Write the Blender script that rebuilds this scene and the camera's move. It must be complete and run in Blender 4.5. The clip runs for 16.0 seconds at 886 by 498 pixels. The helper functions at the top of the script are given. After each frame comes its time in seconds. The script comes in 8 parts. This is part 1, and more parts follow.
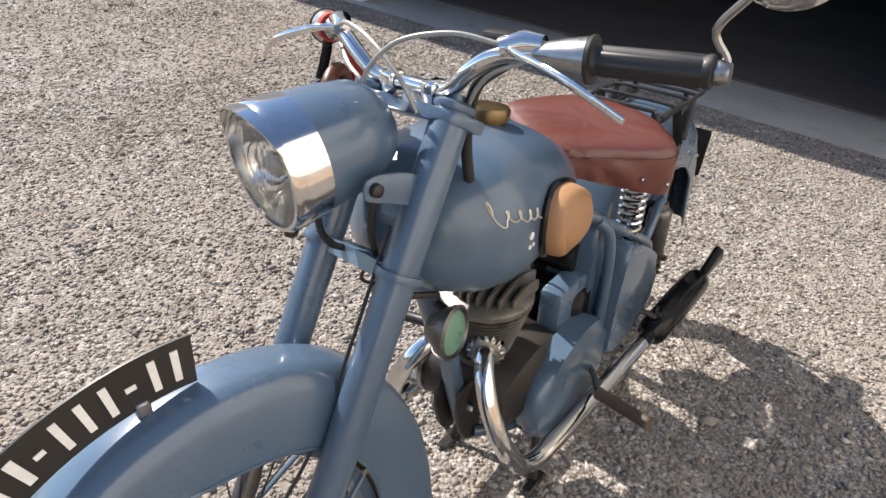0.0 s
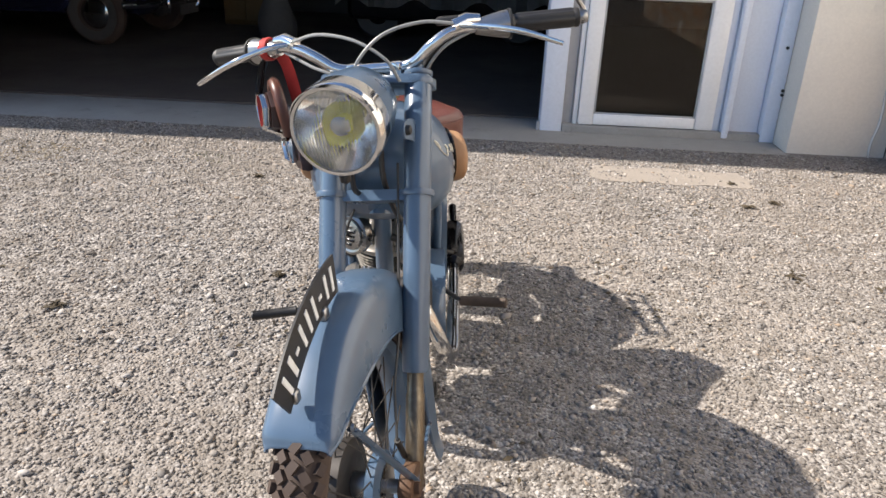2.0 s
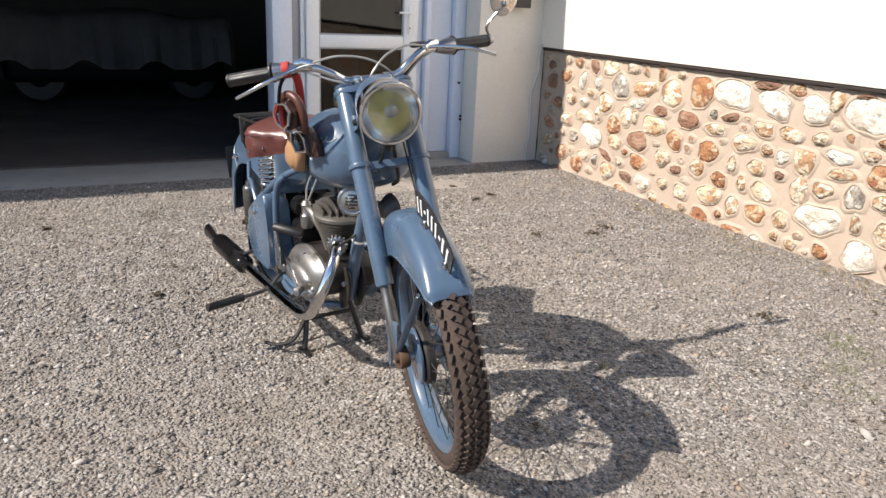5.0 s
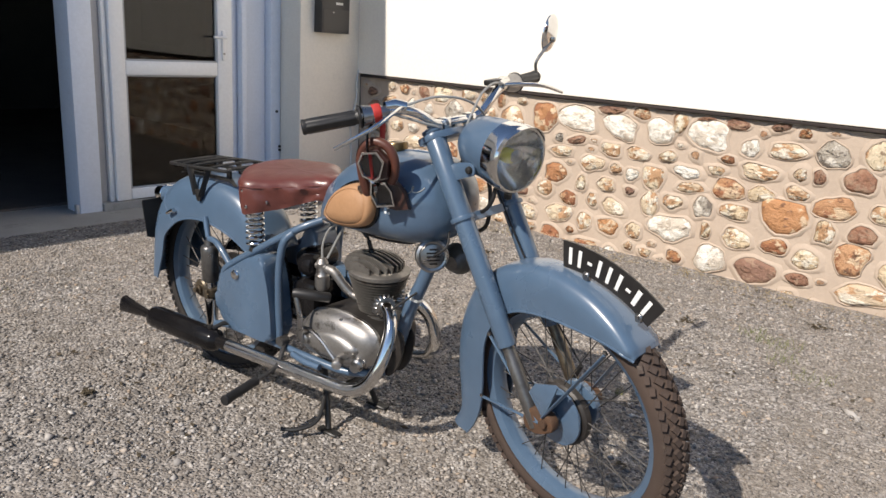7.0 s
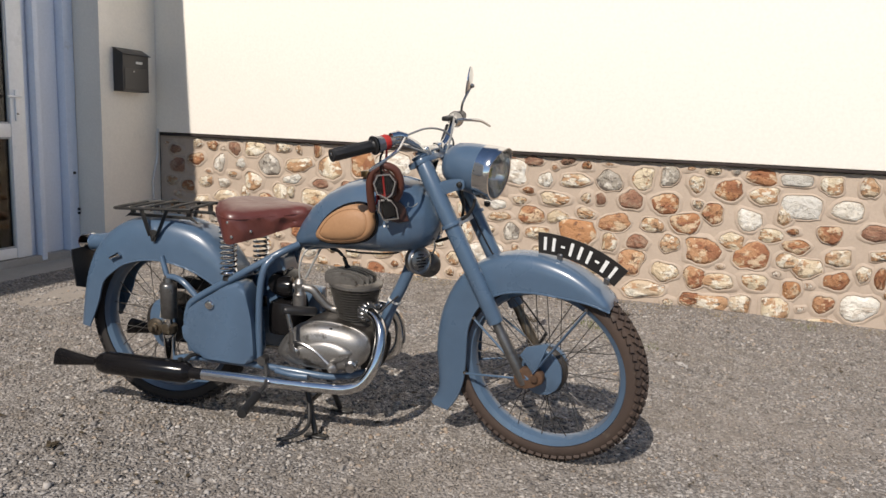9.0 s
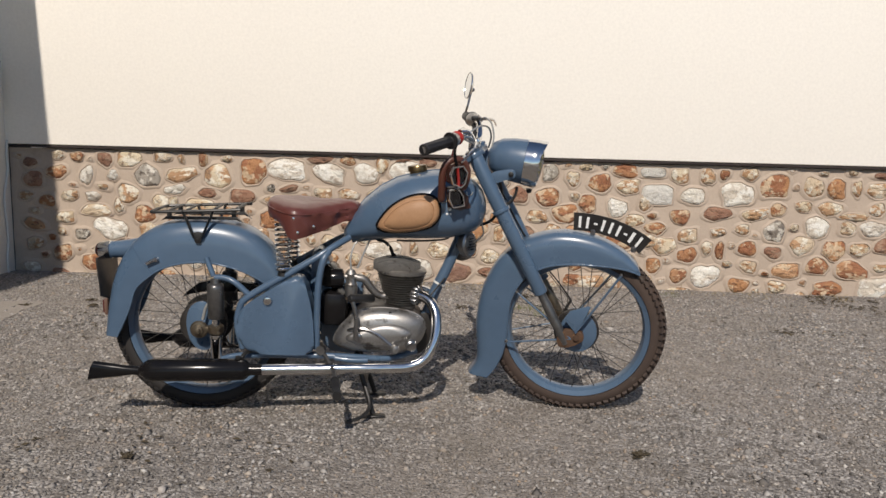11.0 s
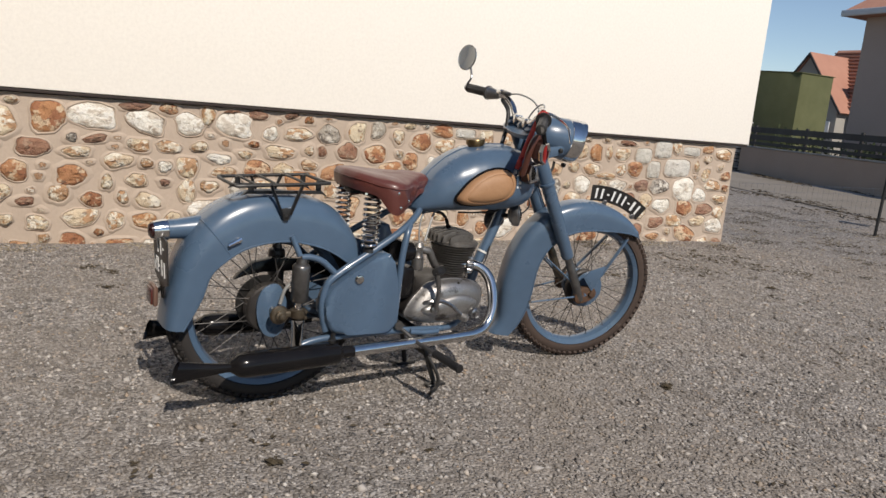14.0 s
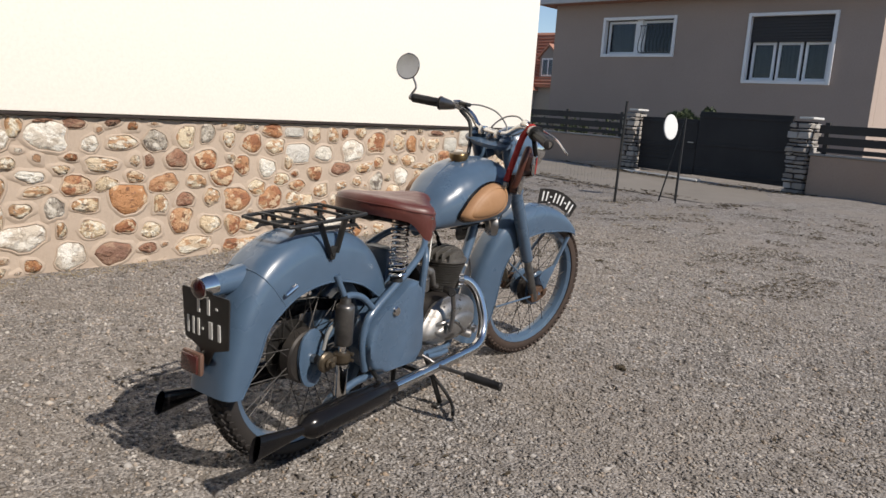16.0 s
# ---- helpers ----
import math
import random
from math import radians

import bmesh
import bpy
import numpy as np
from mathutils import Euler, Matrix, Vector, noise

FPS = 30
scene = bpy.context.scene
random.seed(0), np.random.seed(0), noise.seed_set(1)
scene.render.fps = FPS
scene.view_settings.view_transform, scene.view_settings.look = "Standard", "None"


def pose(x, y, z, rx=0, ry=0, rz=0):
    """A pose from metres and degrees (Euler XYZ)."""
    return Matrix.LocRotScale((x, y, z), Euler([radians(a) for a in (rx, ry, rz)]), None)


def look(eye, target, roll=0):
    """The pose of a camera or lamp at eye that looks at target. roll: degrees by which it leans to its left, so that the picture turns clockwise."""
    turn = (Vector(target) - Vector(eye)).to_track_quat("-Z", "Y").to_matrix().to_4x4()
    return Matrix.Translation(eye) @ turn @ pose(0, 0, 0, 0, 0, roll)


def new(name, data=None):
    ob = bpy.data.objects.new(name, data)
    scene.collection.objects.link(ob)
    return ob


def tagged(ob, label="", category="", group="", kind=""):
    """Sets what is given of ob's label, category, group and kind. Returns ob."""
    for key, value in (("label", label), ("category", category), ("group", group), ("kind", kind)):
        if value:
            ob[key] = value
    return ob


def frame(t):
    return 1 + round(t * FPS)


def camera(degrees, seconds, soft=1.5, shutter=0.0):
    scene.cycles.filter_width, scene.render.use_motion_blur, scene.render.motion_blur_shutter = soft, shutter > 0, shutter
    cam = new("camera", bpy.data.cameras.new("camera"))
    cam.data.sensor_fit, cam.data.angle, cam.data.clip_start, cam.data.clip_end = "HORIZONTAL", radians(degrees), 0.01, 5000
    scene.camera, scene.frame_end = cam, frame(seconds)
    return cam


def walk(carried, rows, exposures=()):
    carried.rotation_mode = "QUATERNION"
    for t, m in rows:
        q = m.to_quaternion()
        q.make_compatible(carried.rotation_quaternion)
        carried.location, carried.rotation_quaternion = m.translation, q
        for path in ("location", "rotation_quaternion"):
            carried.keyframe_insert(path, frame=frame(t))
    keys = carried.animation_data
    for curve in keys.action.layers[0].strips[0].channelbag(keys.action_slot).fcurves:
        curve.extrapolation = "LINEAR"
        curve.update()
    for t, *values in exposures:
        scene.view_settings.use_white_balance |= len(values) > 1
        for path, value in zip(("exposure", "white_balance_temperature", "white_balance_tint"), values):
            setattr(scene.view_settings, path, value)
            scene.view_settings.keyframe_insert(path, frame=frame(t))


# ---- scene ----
cam = camera(61.5, 16.0)
PATH = [
    (0, (0.144, -0.114, 1.393), (-0.888, 1.253, 0.36), 4.8),
    (0.5, (0.052, -0.309, 1.401), (-0.737, 1.22, 0.381), 3.7),
    (1, (-0.032, -0.57, 1.399), (-0.588, 1.099, 0.448), 2.8),
    (1.5, (-0.169, -0.692, 1.336), (-0.515, 1.083, 0.482), 1.9),
    (2, (-0.298, -0.855, 1.325), (-0.378, 0.974, 0.519), 2.3),
    (2.5, (-0.398, -1.045, 1.328), (-0.278, 0.809, 0.587), 0.4),
    (3, (-0.489, -1.296, 1.282), (-0.265, 0.587, 0.646), 0.7),
    (3.5, (-0.601, -1.476, 1.289), (-0.307, 0.423, 0.736), 1.8),
    (4, (-0.831, -1.547, 1.267), (-0.41, 0.339, 0.75), 1.0),
    (4.5, (-1.067, -1.548, 1.277), (-0.382, 0.244, 0.714), 2.5),
    (4.7, (-1.17, -1.521, 1.271), (-0.41, 0.231, 0.676), 2.6),
    (6.8, (-2.005, -0.688, 1.246), (-0.583, 0.61, 0.705), 3.9),
    (7, (-2.061, -0.621, 1.241), (-0.584, 0.618, 0.711), 3.7),
    (7.5, (-2.255, -0.497, 1.228), (-0.646, 0.572, 0.711), 3.8),
    (8, (-2.443, -0.454, 1.186), (-0.729, 0.434, 0.663), 3.7),
    (8.5, (-2.622, -0.373, 1.163), (-0.834, 0.451, 0.809), 3.4),
    (9, (-2.846, -0.189, 1.13), (-0.979, 0.446, 0.797), 2.5),
    (9.2, (-2.909, -0.129, 1.129), (-1.011, 0.418, 0.813), 2.1),
    (11.3, (-3.344, 0.87, 1.04), (-1.366, 0.811, 0.751), 2.2),
    (11.5, (-3.354, 0.975, 1.038), (-1.38, 0.843, 0.746), 2.8),
    (12, (-3.379, 1.29, 1.066), (-1.425, 0.99, 0.764), 4.3),
    (12.5, (-3.35, 1.56, 1.093), (-1.429, 1.102, 0.778), 4.4),
    (13, (-3.213, 1.848, 1.068), (-1.328, 1.263, 0.744), 3.6),
    (13.5, (-3.132, 2.084, 1.069), (-1.28, 1.418, 0.714), 4.2),
    (14, (-3.018, 2.327, 1.076), (-1.293, 1.386, 0.699), 5.1),
    (14.5, (-2.825, 2.522, 1.068), (-1.194, 1.433, 0.673), 5.1),
    (15, (-2.674, 2.742, 1.09), (-1.146, 1.516, 0.686), 4.7),
    (15.5, (-2.526, 2.96, 1.113), (-1.161, 1.552, 0.72), 4.2),
    (16, (-2.291, 3.108, 1.126), (-1.055, 1.581, 0.755), 3.7),
]
EXPOSURES = [(0, 1.12, 6800, 12), (1, 1.14, 6800, 12), (2, 1.10, 6800, 12), (3, 1.02, 6800, 12), (4, 0.91, 6800, 12), (4.7, 0.84, 6800, 12), (7, 0.47, 6800, 12), (8, 0.33, 6800, 12), (9, 0.13, 6800, 12), (11.5, -0.13, 6800, 12), (12.5, -0.12, 6800, 12), (13.5, -0.08, 6800, 12), (14.5, 0.06, 6800, 12), (16, 0.15, 6800, 12)]
walk(cam, [(t, look(eye, target, roll)) for t, eye, target, roll in PATH], EXPOSURES)

# ---- world, sun ----
SUN_EL, SUN_AZ = 41.5, 177.3   # height and bearing (counter-clockwise from +x) of the sun
world = bpy.data.worlds.new("sky")
scene.world = world
world.use_nodes = True
wn = world.node_tree.nodes
sky = wn.new("ShaderNodeTexSky")
sky.sky_type = "NISHITA"
sky.sun_disc = False
sky.sun_elevation = radians(SUN_EL)
sky.sun_rotation = radians(90 - SUN_AZ)
sky.altitude, sky.air_density, sky.dust_density, sky.ozone_density = 1200, 1.0, 0.1, 2.2
wn["Background"].inputs["Strength"].default_value = 0.105
world.node_tree.links.new(sky.outputs[0], wn["Background"].inputs["Color"])

sun_data = bpy.data.lights.new("sun", "SUN")
sun_data.energy, sun_data.angle, sun_data.color = 4.55, radians(0.53), (1.0, 0.95, 0.875)
sun = new("sun", sun_data)
to_sun = Vector((math.cos(radians(SUN_EL)) * math.cos(radians(SUN_AZ)), math.cos(radians(SUN_EL)) * math.sin(radians(SUN_AZ)), math.sin(radians(SUN_EL))))
sun.matrix_world = look(to_sun * 60, (0, 0, 0))

# ---- materials ----
def ramp_node(nt, stops, fac):
    r = nt.nodes.new("ShaderNodeValToRGB")
    while len(r.color_ramp.elements) < len(stops):
        r.color_ramp.elements.new(0.5)
    for el, (p, c) in zip(r.color_ramp.elements, stops):
        el.position, el.color = p, (*c, 1)
    nt.links.new(fac, r.inputs[0])
    return r.outputs[0]


def noise_node(nt, scale, detail=4, rough=0.55, vec=None):
    n = nt.nodes.new("ShaderNodeTexNoise")
    n.inputs["Scale"].default_value, n.inputs["Detail"].default_value, n.inputs["Roughness"].default_value = scale, detail, rough
    if vec is not None:
        nt.links.new(vec, n.inputs["Vector"])
    return n.outputs["Fac"]


def mix_node(nt, fac, a, b, kind="MIX"):
    m = nt.nodes.new("ShaderNodeMix")
    m.data_type, m.blend_type = "RGBA", kind
    for sock, v in ((m.inputs[0], fac), (m.inputs[6], a), (m.inputs[7], b)):
        if hasattr(v, "is_linked"):
            nt.links.new(v, sock)
        elif isinstance(v, (int, float)):
            sock.default_value = v
        else:
            sock.default_value = (*v, 1)
    return m.outputs[2]


def range_node(nt, v, a, b, c, d):
    m = nt.nodes.new("ShaderNodeMapRange")
    nt.links.new(v, m.inputs[0])
    for i, x in enumerate((a, b, c, d)):
        m.inputs[i + 1].default_value = x
    return m.outputs[0]


def bump_node(nt, h, strength, dist=0.002, chain=None):
    b = nt.nodes.new("ShaderNodeBump")
    b.inputs["Strength"].default_value, b.inputs["Distance"].default_value = strength, dist
    nt.links.new(h, b.inputs["Height"])
    if chain is not None:
        nt.links.new(chain, b.inputs["Normal"])
    return b.outputs[0]


def base_mat(name):
    m = bpy.data.materials.new(name)
    m.use_nodes = True
    nt = m.node_tree
    tc = nt.nodes.new("ShaderNodeTexCoord")
    return m, nt, nt.nodes["Principled BSDF"], tc.outputs["Object"]


def surf(name, col, col2=None, rough=0.5, metal=0.0, big=3.0, fine=60.0, bump=0.15, dist=0.001, rvar=0.12, coat=0.0, spots=None, spot_scale=9.0, spot_at=0.62):
    """A surface with colour drifting between two tones, fine grain in relief and roughness, and stains of a third tone."""
    m, nt, p, vec = base_mat(name)
    col2 = col2 or tuple(c * 0.78 for c in col)
    n1, n2 = noise_node(nt, big, 5, 0.6, vec), noise_node(nt, fine, 4, 0.6, vec)
    c = mix_node(nt, range_node(nt, n1, 0.3, 0.7, 0, 1), col, col2)
    c = mix_node(nt, range_node(nt, n2, 0.25, 0.75, 0, 0.35), c, tuple(x * 0.75 for x in col2))
    if spots:
        n3 = noise_node(nt, spot_scale, 6, 0.65, vec)
        c = mix_node(nt, range_node(nt, n3, spot_at, spot_at + 0.1, 0, 0.85), c, spots)
    nt.links.new(c, p.inputs["Base Color"])
    p.inputs["Metallic"].default_value = metal
    nt.links.new(range_node(nt, n1, 0.25, 0.75, max(0.03, rough - rvar), min(1, rough + rvar)), p.inputs["Roughness"])
    p.inputs["Coat Weight"].default_value = coat
    p.inputs["Coat Roughness"].default_value = 0.08
    if bump:
        nt.links.new(bump_node(nt, n2, bump, dist), p.inputs["Normal"])
    return m


M_BLUE = surf("blue_grey_paint", (0.071, 0.116, 0.178), (0.060, 0.100, 0.156), 0.30, 0, 4, 25, 0.03, 0.0008, 0.08, 0.45, (0.10, 0.13, 0.15), 14, 0.72)
M_CHROME = surf("chrome", (0.75, 0.75, 0.74), (0.62, 0.61, 0.6), 0.11, 1, 8, 120, 0.02, 0.0003, 0.07, 0, (0.35, 0.3, 0.26), 40, 0.7)
M_DULL = surf("dull_chrome", (0.42, 0.42, 0.42), (0.3, 0.29, 0.28), 0.3, 1, 14, 120, 0.05, 0.0004, 0.1, 0, (0.16, 0.12, 0.09), 30, 0.62)
M_ALU = surf("cast_aluminium", (0.44, 0.425, 0.41), (0.27, 0.257, 0.243), 0.44, 0.9, 9, 130, 0.25, 0.0008, 0.12, 0, (0.075, 0.062, 0.05), 16, 0.55)
M_FIN = surf("cast_iron_fins", (0.27, 0.255, 0.235), (0.155, 0.143, 0.13), 0.45, 0.75, 12, 90, 0.2, 0.0005, 0.12, 0, (0.06, 0.045, 0.035), 25, 0.58)
M_IRON = surf("dark_iron", (0.030, 0.029, 0.028), (0.02, 0.019, 0.018), 0.42, 0.3, 10, 90, 0.2, 0.0006, 0.12, 0, (0.07, 0.042, 0.028), 30, 0.68)
M_RUST = surf("rusty_greasy_iron", (0.115, 0.055, 0.026), (0.055, 0.032, 0.020), 0.75, 0.1, 25, 120, 0.5, 0.0015, 0.1, 0, (0.20, 0.10, 0.045), 30, 0.58)
M_BLACK = surf("black_enamel", (0.006, 0.006, 0.007), (0.010, 0.009, 0.009), 0.17, 0, 8, 70, 0.05, 0.0004, 0.07, 0, (0.03, 0.024, 0.02), 20, 0.7)
M_BLACK.node_tree.nodes["Principled BSDF"].inputs["Specular IOR Level"].default_value = 0.22
M_STEELDARK = surf("oily_dark_steel", (0.20, 0.195, 0.19), (0.085, 0.08, 0.076), 0.36, 0.75, 16, 90, 0.15, 0.0005, 0.12, 0, (0.09, 0.06, 0.04), 26, 0.66)
M_RUBBER = surf("grip_rubber", (0.010, 0.0095, 0.0095), (0.017, 0.016, 0.016), 0.5, 0, 20, 140, 0.2, 0.0006)
M_TYRE_BLACK = surf("black_tyre_rubber", (0.013, 0.0115, 0.011), (0.024, 0.020, 0.018), 0.75, 0, 7, 110, 0.3, 0.001, 0.1, 0, (0.05, 0.042, 0.035), 18, 0.66)
M_TYRE = surf("dusty_tyre_rubber", (0.034, 0.023, 0.0185), (0.066, 0.043, 0.032), 0.8, 0, 7, 110, 0.3, 0.001, 0.1, 0, (0.10, 0.08, 0.062), 18, 0.62)
M_LEATHER = surf("brown_leatherette", (0.125, 0.037, 0.029), (0.09, 0.027, 0.022), 0.38, 0, 6, 160, 0.35, 0.0009, 0.1, 0.1, (0.16, 0.062, 0.045), 10, 0.64)
M_OILY = surf("oily_black_casting", (0.022, 0.020, 0.019), (0.042, 0.036, 0.032), 0.5, 0.3, 14, 90, 0.2, 0.001, 0.2)
M_PEDAL = surf("dusty_brown_rubber", (0.10, 0.068, 0.050), (0.06, 0.045, 0.036), 0.75, 0, 16, 120, 0.25, 0.0008)
M_GREENFACE = surf("faded_green_face", (0.10, 0.235, 0.165), (0.13, 0.26, 0.19), 0.35, 0, 20, 120, 0.05, 0.0004)
M_GOGLEATHER = surf("dark_goggle_leather", (0.05, 0.02, 0.015), (0.032, 0.013, 0.010), 0.4, 0, 12, 160, 0.3, 0.0008, 0.1)
M_ROLL = surf("brown_goggle_leather", (0.105, 0.034, 0.021), (0.07, 0.024, 0.016), 0.42, 0, 12, 160, 0.3, 0.0008, 0.1)
M_TAN = surf("tan_rubber", (0.37, 0.205, 0.105), (0.31, 0.165, 0.08), 0.62, 0, 9, 120, 0.2, 0.0006, 0.1, 0, (0.2, 0.11, 0.055), 16, 0.66)
M_RED = surf("red_webbing", (0.42, 0.022, 0.016), (0.33, 0.016, 0.012), 0.7, 0, 30, 200, 0.4, 0.001)
M_REDGLASS = surf("red_lamp_plastic", (0.032, 0.006, 0.005), (0.022, 0.005, 0.004), 0.2, 0, 20, 90, 0.1, 0.0005, 0.05, 0.5)
M_AMBER = surf("red_reflector_plastic", (0.085, 0.022, 0.018), (0.065, 0.017, 0.014), 0.25, 0, 30, 220, 0.5, 0.001, 0.05, 0.4)
M_CREAM_PL = surf("brown_plastic", (0.17, 0.095, 0.07), (0.13, 0.075, 0.055), 0.4)
M_PLATE = surf("black_plate_enamel", (0.012, 0.011, 0.011), (0.018, 0.016, 0.015), 0.4, 0, 12, 90, 0.08, 0.0004)
M_SIGNWHITE = surf("white_sign_paint", (0.78, 0.78, 0.76), (0.7, 0.7, 0.68), 0.5, 0, 20, 120, 0.06, 0.0003)
M_GOLD = surf("silver_transfer", (0.62, 0.60, 0.52), (0.5, 0.47, 0.4), 0.35, 0.6, 30, 120, 0.05, 0.0002)
M_CABLE = surf("grey_cable", (0.33, 0.33, 0.32), (0.24, 0.24, 0.23), 0.4, 0.2, 30, 150, 0.1, 0.0003)
M_CLAMP = surf("greasy_brown_steel", (0.20, 0.165, 0.12), (0.11, 0.085, 0.06), 0.38, 0.8, 30, 120, 0.15, 0.0005)
M_BRASS = surf("tarnished_brass", (0.24, 0.17, 0.085), (0.15, 0.10, 0.05), 0.35, 0.9, 25, 120, 0.1, 0.0004)

M_RENDER_CREAM = surf("cream_wall_render", (0.89, 0.845, 0.765), (0.87, 0.82, 0.74), 0.85, 0, 0.5, 45, 0.25, 0.003, 0.05)
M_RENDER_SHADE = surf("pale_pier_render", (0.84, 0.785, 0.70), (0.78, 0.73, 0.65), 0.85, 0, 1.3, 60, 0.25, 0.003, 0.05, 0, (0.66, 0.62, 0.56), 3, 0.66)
M_BLUEWHITE = surf("pale_blue_paint", (0.73, 0.78, 0.88), (0.67, 0.725, 0.825), 0.6, 0, 1.5, 50, 0.12, 0.002, 0.08, 0, (0.54, 0.56, 0.60), 5, 0.68)
M_PVC = surf("white_pvc", (0.87, 0.875, 0.88), (0.83, 0.835, 0.84), 0.3, 0, 2, 40, 0.02, 0.0005, 0.05)
M_GREYPVC = surf("grey_frame", (0.42, 0.43, 0.45), (0.36, 0.37, 0.39), 0.4, 0, 2, 40, 0.02, 0.0005, 0.05)
M_CONCRETE = surf("concrete_sill", (0.34, 0.33, 0.31), (0.27, 0.26, 0.245), 0.85, 0, 2.5, 70, 0.4, 0.003, 0.05, 0, (0.20, 0.19, 0.175), 6, 0.6)
# garage wall and floor colours hold the darkness of the unlit inside
M_GARAGE = surf("garage_wall_shade_dark", (0.085, 0.08, 0.077), (0.062, 0.06, 0.057), 0.9, 0, 1.2, 30, 0.3, 0.004, 0.05)
M_GFLOOR = surf("garage_floor_shade_dark", (0.085, 0.07, 0.062), (0.06, 0.05, 0.045), 0.7, 0, 1.2, 30, 0.3, 0.003, 0.1, 0, (0.035, 0.03, 0.028), 2.5, 0.6)
M_BOX = surf("black_letterbox_paint", (0.028, 0.026, 0.026), (0.036, 0.033, 0.032), 0.4, 0, 12, 90, 0.1, 0.0005)
M_MORTAR = surf("lime_mortar", (0.46, 0.370, 0.292), (0.41, 0.328, 0.258), 0.92, 0, 2.2, 55, 0.7, 0.004, 0.04, 0, (0.36, 0.285, 0.22), 5, 0.62)
M_DRIP = surf("dark_drip_profile", (0.030, 0.019, 0.016), (0.022, 0.015, 0.013), 0.8)
M_ROAD = surf("worn_asphalt", (0.235, 0.210, 0.180), (0.185, 0.163, 0.138), 0.9, 0, 0.6, 120, 0.5, 0.006, 0.05, 0, (0.26, 0.235, 0.205), 0.9, 0.6)
M_HOUSE = surf("taupe_house_render", (0.41, 0.325, 0.275), (0.37, 0.295, 0.25), 0.9, 0, 0.5, 25, 0.3, 0.006, 0.04)
M_FARWALL = surf("grey_cream_far_render", (0.30, 0.285, 0.255), (0.26, 0.245, 0.22), 0.9, 0, 0.5, 25, 0.3, 0.006, 0.04)
M_FENCEWALL = surf("taupe_fence_render", (0.38, 0.285, 0.225), (0.335, 0.25, 0.197), 0.9, 0, 0.8, 25, 0.3, 0.006, 0.04)
M_BOARD = surf("black_stained_board", (0.022, 0.019, 0.018), (0.03, 0.026, 0.024), 0.65, 0, 2, 40, 0.3, 0.003)
M_GATE = surf("anthracite_gate_sheet", (0.012, 0.0105, 0.012), (0.016, 0.014, 0.016), 0.7, 0, 1.5, 40, 0.05, 0.001)
M_SHUTTER_ROOM = surf("shutter_and_room_dark", (0.035, 0.033, 0.035), (0.045, 0.042, 0.043), 0.6)
M_ROOFTILE = surf("orange_clay_tiles", (0.42, 0.215, 0.15), (0.35, 0.17, 0.118), 0.85, 0, 0.7, 12, 0.4, 0.02, 0.05, 0, (0.34, 0.17, 0.115), 1.2, 0.62)
M_SOFFIT = surf("pale_eave_paint", (0.55, 0.56, 0.58), (0.5, 0.51, 0.53), 0.6)
M_GREENPANEL = surf("green_ivy_sheet", (0.125, 0.130, 0.056), (0.095, 0.104, 0.044), 0.85, 0, 1.2, 20, 0.8, 0.03)
# yellow darkened in its colour for the unlit garage
M_YELLOW = surf("shade_darkened_yellow", (0.10, 0.055, 0.010), (0.075, 0.042, 0.008), 0.6)
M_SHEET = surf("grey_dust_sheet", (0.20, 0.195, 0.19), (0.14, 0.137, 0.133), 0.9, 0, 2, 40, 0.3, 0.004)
M_CARBLACK = surf("dark_blue_car_paint", (0.010, 0.013, 0.045), (0.012, 0.015, 0.052), 0.12, 0, 3, 40, 0.01, 0.0002, 0.04, 0.8)
M_CURTAIN = surf("sheer_curtain", (0.46, 0.47, 0.50), (0.36, 0.37, 0.40), 0.9, 0, 3, 40, 0.1, 0.001)
# white of sack, whitewalls and plate, with the garage's shade in the colour
M_SACK = surf("shade_darkened_white", (0.075, 0.072, 0.069), (0.055, 0.052, 0.049), 0.85)
M_WHITE = surf("off_white_paint", (0.66, 0.65, 0.62), (0.58, 0.57, 0.54), 0.5)
M_LEAF = surf("dark_leaf_litter", (0.075, 0.055, 0.03), (0.05, 0.038, 0.022), 0.85, 0, 30, 120, 0.4, 0.002)
M_GRASS = surf("grass_blades", (0.09, 0.12, 0.03), (0.14, 0.14, 0.05), 0.7, 0, 9, 80, 0.1, 0.001)
M_SHRUB = surf("dark_shrub_leaves", (0.035, 0.050, 0.018), (0.055, 0.070, 0.026), 0.7, 0, 9, 80, 0.1, 0.001)
M_STRAW = surf("dry_straw", (0.33, 0.25, 0.13), (0.22, 0.17, 0.08), 0.85, 0, 20, 90, 0.2, 0.001)
M_SAND = surf("bare_sandy_earth", (0.30, 0.265, 0.23), (0.25, 0.22, 0.19), 0.92, 0, 3, 90, 0.6, 0.004, 0.04)


